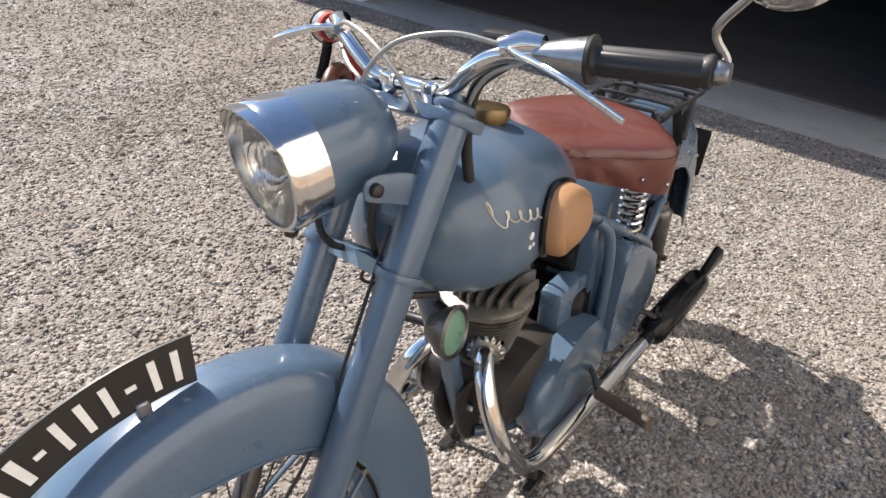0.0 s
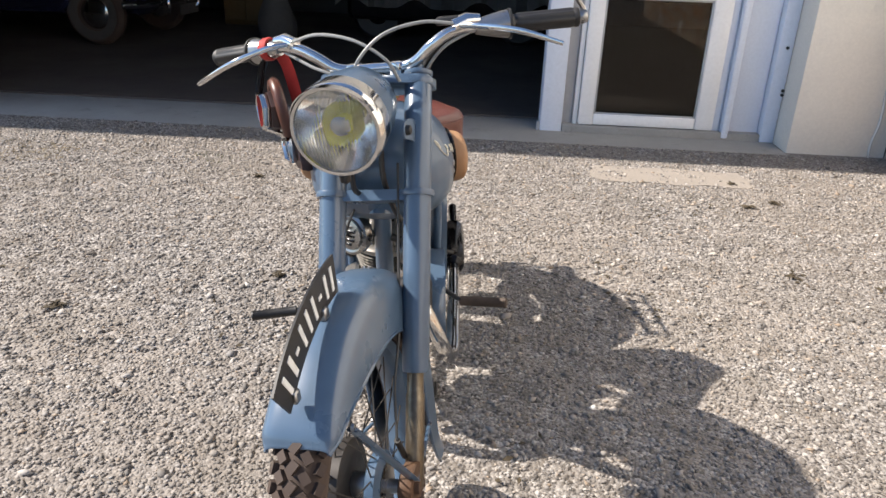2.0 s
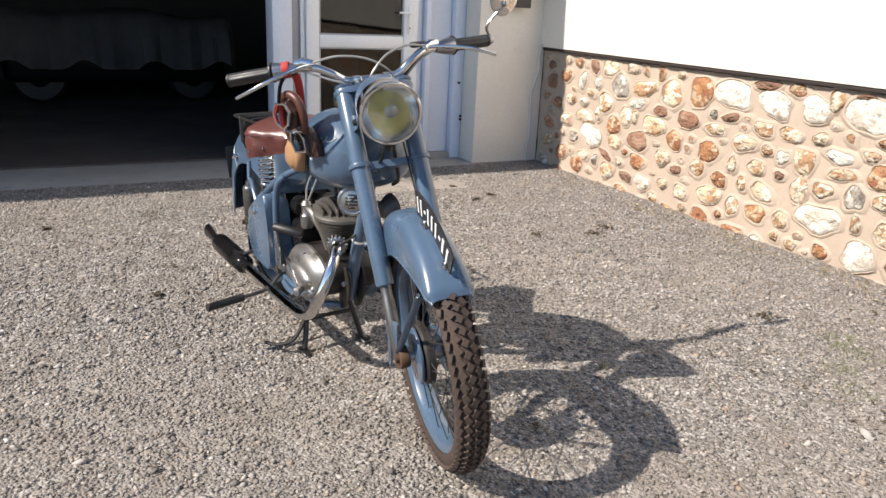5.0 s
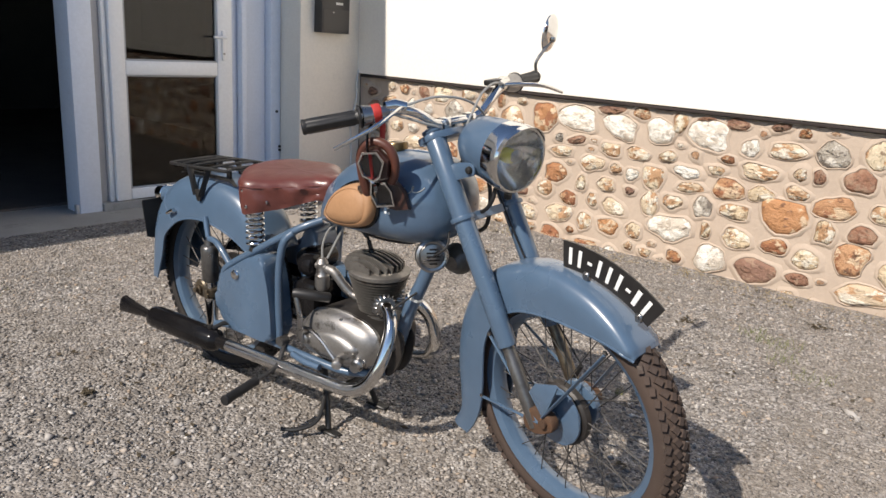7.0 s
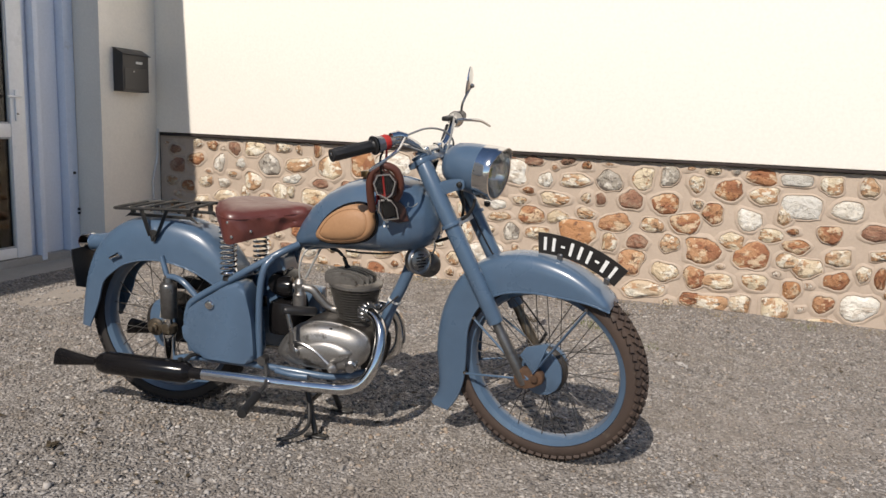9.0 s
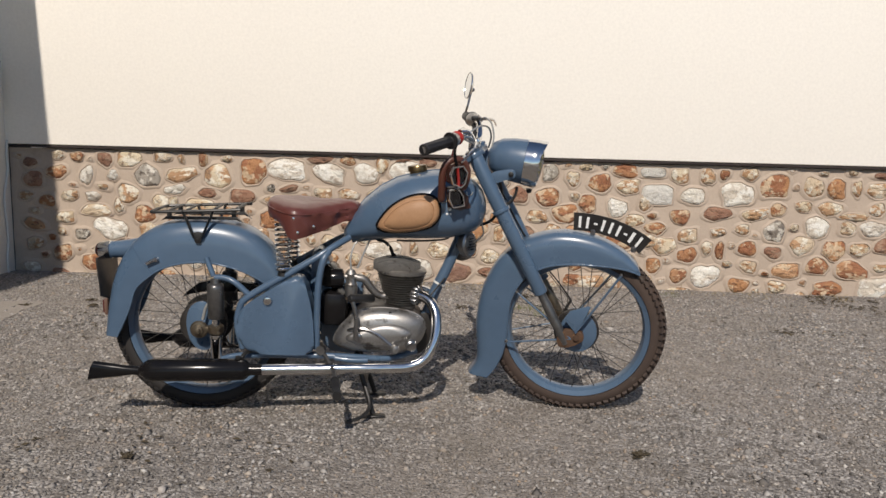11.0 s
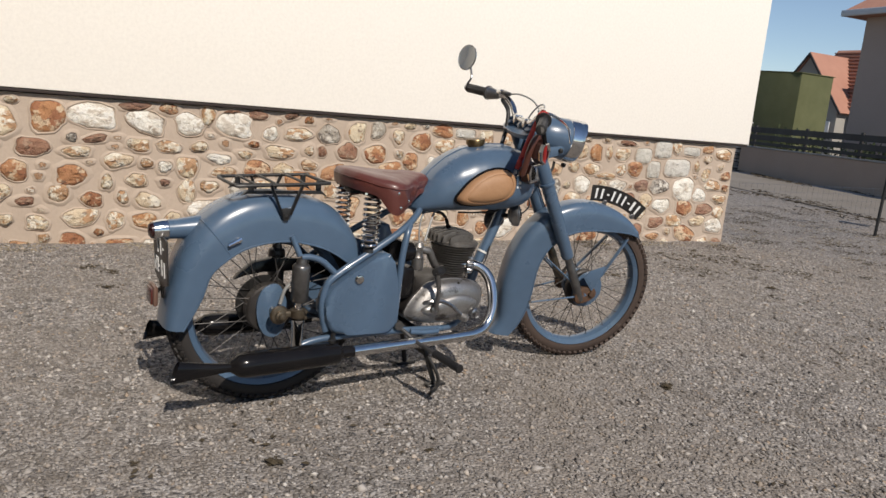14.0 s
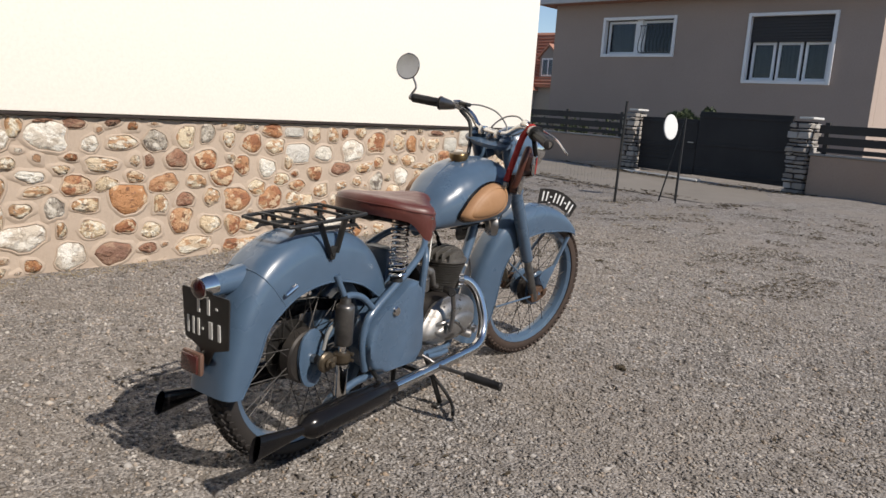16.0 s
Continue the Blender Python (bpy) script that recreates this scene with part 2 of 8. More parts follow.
def gravel_material():
    m, nt, p, vec = base_mat("gravel_bed")
    v = nt.nodes.new("ShaderNodeTexVoronoi")
    v.inputs["Scale"].default_value = 95
    nt.links.new(vec, v.inputs["Vector"])
    n1, n2 = noise_node(nt, 0.7, 6, 0.65, vec), noise_node(nt, 9, 5, 0.6, vec)
    cell = nt.nodes.new("ShaderNodeSeparateColor")
    nt.links.new(v.outputs["Color"], cell.inputs[0])
    c = ramp_node(nt, [(0.0, (0.10, 0.089, 0.081)), (0.35, (0.20, 0.182, 0.167)), (0.7, (0.29, 0.267, 0.246)), (1.0, (0.44, 0.41, 0.38))], cell.outputs[0])
    c = mix_node(nt, range_node(nt, n2, 0.42, 0.68, 0, 0.75), c, (0.125, 0.105, 0.085))
    c = mix_node(nt, range_node(nt, n1, 0.45, 0.62, 0, 0.6), c, (0.255, 0.22, 0.187))
    c = mix_node(nt, range_node(nt, noise_node(nt, 2.6, 6, 0.7, vec), 0.55, 0.72, 0, 0.5), c, (0.15, 0.13, 0.105))
    nt.links.new(c, p.inputs["Base Color"])
    p.inputs["Roughness"].default_value = 0.92
    d = range_node(nt, v.outputs["Distance"], 0, 0.7, 1, 0)
    nt.links.new(bump_node(nt, d, 0.9, 0.006, bump_node(nt, n2, 0.9, 0.03)), p.inputs["Normal"])
    return m


def pebble_material():
    m, nt, p, vec = base_mat("gravel_pebbles")
    g = nt.nodes.new("ShaderNodeNewGeometry")
    c = ramp_node(nt, [(0.0, (0.085, 0.077, 0.071)), (0.3, (0.18, 0.166, 0.154)), (0.6, (0.275, 0.256, 0.238)), (0.82, (0.39, 0.365, 0.34)), (0.92, (0.29, 0.215, 0.15)), (1.0, (0.56, 0.535, 0.50))], g.outputs["Random Per Island"])
    n = noise_node(nt, 1.1, 5, 0.6, vec)
    c = mix_node(nt, range_node(nt, n, 0.45, 0.62, 0, 0.5), c, (0.242, 0.208, 0.175))
    c = mix_node(nt, range_node(nt, noise_node(nt, 7, 5, 0.65, vec), 0.47, 0.70, 0, 0.5), c, (0.13, 0.11, 0.09))
    c = mix_node(nt, range_node(nt, noise_node(nt, 2.6, 6, 0.7, vec), 0.55, 0.72, 0, 0.5), c, (0.15, 0.13, 0.105))
    nt.links.new(c, p.inputs["Base Color"])
    p.inputs["Roughness"].default_value = 0.85
    return m


def flint_material(name, tones, patch, skin, dark, island=False, even=0.0):
    """A field stone: one of three body tones, crisp patches of a second colour, pale rind and dark pits."""
    m, nt, p, vec = base_mat(name)
    if island:
        rnd = nt.nodes.new("ShaderNodeNewGeometry").outputs["Random Per Island"]
    else:
        rnd = nt.nodes.new("ShaderNodeObjectInfo").outputs["Random"]
    comb, scl = nt.nodes.new("ShaderNodeVectorMath"), nt.nodes.new("ShaderNodeVectorMath")
    comb.operation, scl.operation = "ADD", "SCALE"
    scl.inputs[0].default_value = (31.0, 17.0, 23.0)
    nt.links.new(rnd, scl.inputs["Scale"])
    nt.links.new(vec, comb.inputs[0])
    nt.links.new(scl.outputs[0], comb.inputs[1])
    v2 = comb.outputs[0]
    k = 10.0 if island else 1.0
    n1, n2, n3, n4 = noise_node(nt, 1.15 * k, 5, 0.62, v2), noise_node(nt, 16 * k, 4, 0.6, v2), noise_node(nt, 1.9 * k, 6, 0.68, v2), noise_node(nt, 3.6 * k, 6, 0.7, v2)
    c = ramp_node(nt, [(0.0, tones[0]), (0.5, tones[1]), (1.0, tones[2])], rnd)
    c = mix_node(nt, range_node(nt, n1, 0.505, 0.53, 0, 0.9 - even), c, patch)
    c = mix_node(nt, range_node(nt, n3, 0.47, 0.44, 0, 0.92 - even), c, skin)
    c = mix_node(nt, range_node(nt, n4, 0.58, 0.61, 0, 0.8 - even), c, dark)
    c = mix_node(nt, range_node(nt, n2, 0.4, 0.75, 0, 0.16), c, tuple(x * 0.55 for x in tones[1]))
    nt.links.new(c, p.inputs["Base Color"])
    nt.links.new(range_node(nt, n1, 0.3, 0.7, 0.42, 0.8), p.inputs["Roughness"])
    nt.links.new(bump_node(nt, n2, 0.6, 0.004, bump_node(nt, n4, 1.0, 0.03)), p.inputs["Normal"])
    return m


def block_stone_material():
    m, nt, p, vec = base_mat("pale_pillar_stone")
    rnd = nt.nodes.new("ShaderNodeObjectInfo").outputs["Random"]
    n = noise_node(nt, 9, 5, 0.65, vec)
    c = ramp_node(nt, [(0.0, (0.21, 0.19, 0.17)), (0.5, (0.32, 0.295, 0.265)), (1.0, (0.46, 0.44, 0.41))], rnd)
    c = mix_node(nt, range_node(nt, n, 0.4, 0.7, 0, 0.6), c, (0.25, 0.22, 0.2))
    nt.links.new(c, p.inputs["Base Color"])
    p.inputs["Roughness"].default_value = 0.9
    nt.links.new(bump_node(nt, n, 0.6, 0.02), p.inputs["Normal"])
    return m


def glass_material(name, tint=(1, 1, 1), see=0.85, rough=0.02):
    """Thin pane: lets most light straight through and mirrors the rest."""
    m = bpy.data.materials.new(name)
    m.use_nodes = True
    nt = m.node_tree
    nt.nodes.remove(nt.nodes["Principled BSDF"])
    tr, gl, mx = nt.nodes.new("ShaderNodeBsdfTransparent"), nt.nodes.new("ShaderNodeBsdfGlossy"), nt.nodes.new("ShaderNodeMixShader")
    fr = nt.nodes.new("ShaderNodeFresnel")
    fr.inputs["IOR"].default_value = 1.5
    tc = nt.nodes.new("ShaderNodeTexCoord")
    tr.inputs[0].default_value = (tint[0] * see, tint[1] * see, tint[2] * see, 1)
    gl.inputs["Roughness"].default_value = rough
    nz = noise_node(nt, 3.0, 3, 0.5, tc.outputs["Object"])
    nt.links.new(bump_node(nt, nz, 0.04, 0.01), gl.inputs["Normal"])
    nt.links.new(fr.outputs[0], mx.inputs[0])
    nt.links.new(tr.outputs[0], mx.inputs[1])
    nt.links.new(gl.outputs[0], mx.inputs[2])
    nt.links.new(mx.outputs[0], nt.nodes["Material Output"].inputs["Surface"])
    return m


def lens_material():
    """Fluted lamp glass: part clear, part scattering, with a gloss."""
    m = bpy.data.materials.new("fluted_lamp_glass")
    m.use_nodes = True
    nt = m.node_tree
    p = nt.nodes["Principled BSDF"]
    p.inputs["Base Color"].default_value = (0.84, 0.84, 0.80, 1)
    p.inputs["Roughness"].default_value = 0.08
    tr, tl, mx, m2 = nt.nodes.new("ShaderNodeBsdfRefraction"), nt.nodes.new("ShaderNodeBsdfTranslucent"), nt.nodes.new("ShaderNodeMixShader"), nt.nodes.new("ShaderNodeMixShader")
    tr.inputs["IOR"].default_value = 1.07
    tr.inputs["Roughness"].default_value = 0.03
    tl.inputs[0].default_value = (0.92, 0.91, 0.86, 1)
    mx.inputs[0].default_value = 0.35
    nt.links.new(p.outputs[0], mx.inputs[1])
    nt.links.new(tl.outputs[0], mx.inputs[2])
    m2.inputs[0].default_value = 0.20
    nt.links.new(tr.outputs[0], m2.inputs[1])
    nt.links.new(mx.outputs[0], m2.inputs[2])
    fr, gl, m3 = nt.nodes.new("ShaderNodeFresnel"), nt.nodes.new("ShaderNodeBsdfGlossy"), nt.nodes.new("ShaderNodeMixShader")
    fr.inputs["IOR"].default_value = 1.6
    gl.inputs["Roughness"].default_value = 0.04
    nt.links.new(fr.outputs[0], m3.inputs[0])
    nt.links.new(m2.outputs[0], m3.inputs[1])
    nt.links.new(gl.outputs[0], m3.inputs[2])
    nt.links.new(m3.outputs[0], nt.nodes["Material Output"].inputs["Surface"])
    return m


M_GRAVEL, M_PEBBLE = gravel_material(), pebble_material()
M_BLOCK = block_stone_material()
M_WHITE_FLINT = flint_material("white_flint", ((0.70, 0.65, 0.56), (0.78, 0.74, 0.65), (0.72, 0.67, 0.59)), (0.52, 0.44, 0.35), (0.84, 0.81, 0.74), (0.30, 0.23, 0.17), False, 0.15)
M_CREAM_FLINT = flint_material("cream_flint", ((0.64, 0.51, 0.34), (0.60, 0.47, 0.33), (0.70, 0.59, 0.42)), (0.47, 0.26, 0.13), (0.80, 0.74, 0.62), (0.20, 0.125, 0.08))
M_ORANGE_STONE = flint_material("orange_sandstone", ((0.47, 0.235, 0.105), (0.40, 0.185, 0.085), (0.52, 0.30, 0.16)), (0.31, 0.125, 0.06), (0.64, 0.49, 0.33), (0.15, 0.07, 0.04))
M_BROWN_STONE = flint_material("red_brown_sandstone", ((0.27, 0.135, 0.085), (0.31, 0.155, 0.095), (0.23, 0.135, 0.10)), (0.36, 0.20, 0.125), (0.42, 0.29, 0.20), (0.12, 0.065, 0.045), False, 0.3)
M_GREY_FLINT = flint_material("grey_flint", ((0.44, 0.39, 0.32), (0.36, 0.32, 0.27), (0.48, 0.43, 0.36)), (0.17, 0.14, 0.115), (0.70, 0.65, 0.57), (0.10, 0.08, 0.065))
M_PALE_STONE = flint_material("pale_limestone_block", ((0.50, 0.47, 0.40), (0.57, 0.54, 0.48), (0.62, 0.59, 0.53)), (0.48, 0.44, 0.38), (0.66, 0.63, 0.57), (0.33, 0.28, 0.22), False, 0.45)
M_FLINT_S = flint_material("small_flints", ((0.58, 0.48, 0.36), (0.36, 0.19, 0.10), (0.62, 0.56, 0.47)), (0.42, 0.24, 0.13), (0.74, 0.68, 0.58), (0.2, 0.13, 0.09), True)
M_PANE = glass_material("tinted_door_glass", (0.62, 0.60, 0.57), 0.55)
M_LENS = lens_material()
M_GOGGLE = glass_material("clear_goggle_glass", (0.92, 0.94, 0.95), 0.9)
M_WINDOW = glass_material("house_window_glass", (0.8, 0.85, 0.95), 0.7)
M_SPOKE = surf("oxidised_spoke_steel", (0.085, 0.08, 0.077), (0.05, 0.046, 0.043), 0.55, 0.6, 14, 120, 0.05, 0.0004)
M_MIRROR = surf("mirror_silvering", (0.86, 0.87, 0.88), (0.85, 0.86, 0.87), 0.03, 1, 3, 40, 0, 0.0002, 0.01)
M_REFLECTOR = surf("lamp_reflector", (0.93, 0.93, 0.92), (0.90, 0.90, 0.88), 0.07, 1, 6, 60, 0, 0.0002, 0.04)
M_BULB = surf("yellow_bulb_glass", (0.80, 0.74, 0.02), (0.78, 0.70, 0.02), 0.2, 0, 8, 60, 0, 0.0002, 0.04)

# ---- mesh tools ----
def link_mesh(name, bm, material, parent=None, label="", sharp=38, m=None, smooth=True):
    me = bpy.data.meshes.new(name)
    bmesh.ops.recalc_face_normals(bm, faces=bm.faces)
    bm.to_mesh(me)
    bm.free()
    for mt in (material if isinstance(material, (list, tuple)) else [material]):
        me.materials.append(mt)
    if smooth:
        me.polygons.foreach_set("use_smooth", [True] * len(me.polygons))
        me.set_sharp_from_angle(angle=radians(sharp))
    ob = new(name, me)
    if parent is not None:
        ob.parent = parent
    if m is not None:
        ob.matrix_basis = m
    if label:
        ob["label"] = label
    return ob


def part(name, bm, material, parent, label="", sharp=38, m=None, smooth=True):
    return link_mesh(name, bm, material, parent, label, sharp, m, smooth)


def empty(name, m, label, category, group="", kind=""):
    ob = new(name)
    ob.matrix_basis = m
    return tagged(ob, label, category, group, kind)


def V(*a):
    return Vector(a)


def spline(pts, n=6):
    """Catmull-Rom through the points, n steps a span."""
    p = [Vector(q) for q in pts]
    p = [p[0] * 2 - p[1]] + p + [p[-1] * 2 - p[-2]]
    out = []
    for i in range(1, len(p) - 2):
        a, b, c, d = p[i - 1:i + 3]
        for k in range(n):
            t = k / n
            out.append(0.5 * (2 * b + (c - a) * t + (2 * a - 5 * b + 4 * c - d) * t * t + (3 * b - a - 3 * c + d) * t ** 3))
    return out + [p[-2]]


def bridge(bm, rings, close=True, cap=True, loop=False):
    vs = [[bm.verts.new(q) for q in r] for r in rings]
    n = len(vs[0])
    pairs = list(zip(vs, vs[1:])) + ([(vs[-1], vs[0])] if loop else [])
    for a, b in pairs:
        for i in range(n if close else n - 1):
            j = (i + 1) % n
            bm.faces.new((a[i], a[j], b[j], b[i]))
    if cap and close and not loop:
        bm.faces.new(vs[0][::-1])
        bm.faces.new(vs[-1])
    return vs


def tube(bm, pts, r, seg=10, cap=True, flat=1.0, up=None):
    """A round (or flattened) bar along points; r is one radius or one a point."""
    pts = [Vector(p) for p in pts]
    rs = r if isinstance(r, (list, tuple)) else [r] * len(pts)
    nrm = None
    rings = []
    for i, p in enumerate(pts):
        t = (pts[min(i + 1, len(pts) - 1)] - pts[max(i - 1, 0)]).normalized()
        if nrm is None:
            nrm = Vector(up) if up else (V(0, 0, 1) if abs(t.z) < 0.9 else V(1, 0, 0))
        nrm = (nrm - t * nrm.dot(t)).normalized()
        b = t.cross(nrm)
        rings.append([p + (nrm * math.cos(2 * math.pi * k / seg) + b * (math.sin(2 * math.pi * k / seg) * flat)) * rs[i] for k in range(seg)])
    bridge(bm, rings, True, cap)
    return bm


def lathe(bm, prof, seg=24, m=None, close=False):
    """Turns (radius, height) pairs about local z; close joins the last to the first."""
    m = m or Matrix.Identity(4)
    rings = [[m @ V(max(r, 1e-4) * math.cos(2 * math.pi * k / seg), max(r, 1e-4) * math.sin(2 * math.pi * k / seg), h) for k in range(seg)] for r, h in prof]
    bridge(bm, rings, True, not close, close)
    return bm


def box(bm, c, s, m=None, bevel=0.0, seg=1):
    b2 = bmesh.new()
    bmesh.ops.create_cube(b2, size=1, matrix=Matrix.Translation(c) @ Matrix.Diagonal((*s, 1)))
    if bevel:
        bmesh.ops.bevel(b2, geom=b2.edges[:], offset=bevel, segments=seg, affect="EDGES", profile=0.5)
    if m is not None:
        b2.transform(m)
    return merge(bm, b2)


def merge(bm, b2):
    vm = {v: bm.verts.new(v.co) for v in b2.verts}
    for f in b2.faces:
        bm.faces.new([vm[v] for v in f.verts])
    b2.free()
    return bm


def prism(bm, outline, y0, y1, bevel=0.0, m=None, seg=2):
    """An (x, z) outline made solid between two y's, rims rounded."""
    b2 = bmesh.new()
    lo = [b2.verts.new((x, y0, z)) for x, z in outline]
    hi = [b2.verts.new((x, y1, z)) for x, z in outline]
    n = len(lo)
    a, b = b2.faces.new(lo), b2.faces.new(hi[::-1])
    for i in range(n):
        b2.faces.new((lo[i], hi[i], hi[(i + 1) % n], lo[(i + 1) % n]))
    if bevel:
        bmesh.ops.bevel(b2, geom=list(set(a.edges) | set(b.edges)), offset=bevel, segments=seg, affect="EDGES", profile=0.5)
    if m is not None:
        b2.transform(m)
    return merge(bm, b2)


def closed_spline(pts, n=5):
    """A closed smooth outline in the plane."""
    k = len(pts)
    out = []
    for i in range(k):
        a, b, c, d = [Vector(pts[(i + j) % k]) for j in (-1, 0, 1, 2)]
        for s in range(n):
            t = s / n
            q = 0.5 * (2 * b + (c - a) * t + (2 * a - 5 * b + 4 * c - d) * t * t + (3 * b - a - 3 * c + d) * t ** 3)
            out.append((q[0], q[1]))
    return out


def aim(at, direction):
    """A pose at a point whose z looks along a direction."""
    return Matrix.Translation(at) @ Vector(direction).to_track_quat("Z", "Y").to_matrix().to_4x4()


def rot_x(deg):
    return Matrix.Rotation(radians(deg), 4, "X")


def smooth01(t):
    t = max(0.0, min(1.0, t))
    return t * t * (3 - 2 * t)

# ---- ground, road ----
def ground_z(x, y):
    sx = smooth01((x - 0.5) / 2.0)
    return (0.015 - 0.062 * sx - 0.065 * smooth01((-y - 0.8) / 6.0) - 0.06 * smooth01((y - 2.4) / 1.6) * (1 - sx)
            + (0.006 * noise.noise((x * 1.7, y * 1.7, 0.3)) + 0.005 * noise.noise((x * 3.6, y * 3.6, 5.3)) + 0.0045 * noise.noise((x * 8.5, y * 8.5, 2.3))) * smooth01((4.1 - y) / 0.5) * smooth01(2 - abs(x) / 4))


def build_ground():
    xs = np.concatenate([[-3000, -900, -300, -100, -40, -20, -12, -8], np.arange(-6, 4.01, 0.05), np.arange(4.25, 6.01, 0.25), [7, 8, 10, 12, 16, 22, 40, 100, 300, 900, 3000]])
    ys = np.concatenate([[-3000, -900, -300, -100, -60, -40, -30, -24, -20, -17, -14, -12, -10], np.arange(-8, -3.01, 0.1), np.arange(-2.95, 4.31, 0.05), [4.6, 5, 8, 12, 20, 60, 300, 3000]])
    verts = [(x, y, ground_z(x, y)) for y in ys for x in xs]
    w = len(xs)
    faces = [(j * w + i, j * w + i + 1, (j + 1) * w + i + 1, (j + 1) * w + i) for j in range(len(ys) - 1) for i in range(w - 1)]
    me = bpy.data.meshes.new("ground")
    me.from_pydata(verts, [], faces)
    me.materials.append(M_GRAVEL)
    me.polygons.foreach_set("use_smooth", [True] * len(me.polygons))
    return tagged(new("ground", me), "grey-beige crushed gravel yard, level and loose", "ground", kind="structure")


def build_pebbles(name, region, count, seed, size):
    """Loose chippings lying on the bed: squashed eight-faced stones."""
    rng = np.random.default_rng(seed)
    x0, x1, y0, y1 = region
    n = count
    px, py = rng.uniform(x0, x1, n), rng.uniform(y0, y1, n)
    s = size * rng.lognormal(0, 0.35, n)
    base = np.array([(1, 0, 0), (0, 1, 0), (-1, 0, 0), (0, -1, 0), (0, 0, 1), (0, 0, -1)], float)
    jit = rng.uniform(0.6, 1.35, (n, 6, 1))
    sc = np.stack([rng.uniform(0.7, 1.5, n), rng.uniform(0.7, 1.1, n), rng.uniform(0.36, 0.70, n)], 1)[:, None, :]
    p = base[None] * jit * sc * s[:, None, None]
    a, t = rng.uniform(0, 6.283, n), rng.normal(0, 0.35, n)
    ct, st = np.cos(t)[:, None], np.sin(t)[:, None]
    p = np.stack([p[..., 0] * ct - p[..., 2] * st, p[..., 1], p[..., 0] * st + p[..., 2] * ct], -1)
    ca, sa = np.cos(a)[:, None], np.sin(a)[:, None]
    p = np.stack([p[..., 0] * ca - p[..., 1] * sa, p[..., 0] * sa + p[..., 1] * ca, p[..., 2]], -1)
    pz = np.array([ground_z(x, y) for x, y in zip(px, py)])
    p += np.stack([px, py, pz + s * 0.15], 1)[:, None, :]
    tri = np.array([(0, 1, 4), (1, 2, 4), (2, 3, 4), (3, 0, 4), (1, 0, 5), (2, 1, 5), (3, 2, 5), (0, 3, 5)])
    f = (tri[None] + 6 * np.arange(n)[:, None, None]).reshape(-1)
    me = bpy.data.meshes.new(name)
    me.vertices.add(n * 6)
    me.vertices.foreach_set("co", p.reshape(-1))
    me.loops.add(len(f))
    me.loops.foreach_set("vertex_index", f)
    me.polygons.add(n * 8)
    me.polygons.foreach_set("loop_start", np.arange(n * 8) * 3)
    me.materials.append(M_PEBBLE)
    me.update()
    me.validate()
    return tagged(new(name, me), "loose grey and beige gravel chippings on the yard", "gravel", kind="stuff")


ground = build_ground()
build_pebbles("gravel", (-3.4, 2.42, -1.6, 4.155), 135000, 11, 0.0064)
build_pebbles("gravel", (-7.5, -3.4, -0.5, 4.155), 36000, 13, 0.0068)
build_pebbles("gravel", (-2.4, 3.0, -4.6, -1.6), 32000, 12, 0.0070)
build_pebbles("gravel", (-1.0, 5.5, -9.0, -4.6), 9000, 14, 0.0075)

# the street beyond the yard, running slightly askew
ST_DIR = V(0.950, -0.313, 0)
ST_P = V(1.81, -12.75, 0)
ST_N = V(0.313, 0.950, 0)
STREET = Matrix(((ST_DIR.x, ST_N.x, 0, ST_P.x), (ST_DIR.y, ST_N.y, 0, ST_P.y), (0, 0, 1, 0), (0, 0, 0, 1)))
bm = bmesh.new()
prev = None
for i in range(41):
    s = -60 + i * 3.6
    row = [bm.verts.new((s, o, -0.128 + h)) for o, h in ((0.45 + 0.12 * noise.noise((s * 0.5, 0, 0)), 0.0), (2.2, 0.03), (3.9 + 0.35 * noise.noise((s * 0.4, 7, 0)), 0.012))]
    if prev:
        for k in (0, 1):
            bm.faces.new((prev[k], row[k], row[k + 1], prev[k + 1]))
    prev = row
road = tagged(link_mesh("road", bm, M_ROAD, m=STREET @ Matrix.Translation((0, 0, 0.02))), "worn pale grey asphalt lane past the yard", "road", kind="structure")


def leaf_litter(at, size, seed):
    rng = random.Random(seed)
    bm = bmesh.new()
    for _ in range(26):
        a, r = rng.uniform(0, 6.28), size * abs(rng.gauss(0, 0.5))
        x, y = r * math.cos(a), r * math.sin(a)
        l, w, b = rng.uniform(0.008, 0.02), rng.uniform(0.004, 0.009), rng.uniform(0, 6.28)
        m = Matrix.Translation((x, y, rng.uniform(0.004, 0.014))) @ Matrix.Rotation(b, 4, "Z") @ Matrix.Rotation(rng.uniform(-0.5, 0.5), 4, "X")
        top = [m @ V(*q) for q in ((-l, 0, 0), (0, -w, 0.002), (l, 0, 0.001), (0, w, 0.003))]
        low = [q - V(0, 0, 0.0015) for q in top]
        bridge(bm, [low, top])
    x, y = at
    return tagged(link_mesh("leaf_litter", bm, M_LEAF, m=Matrix.Translation((x, y, ground_z(x, y)))), "small clump of dry dark leaves on gravel; near x -4.6 standing in for a cast shadow", "leaves", "leaf clumps on the yard")


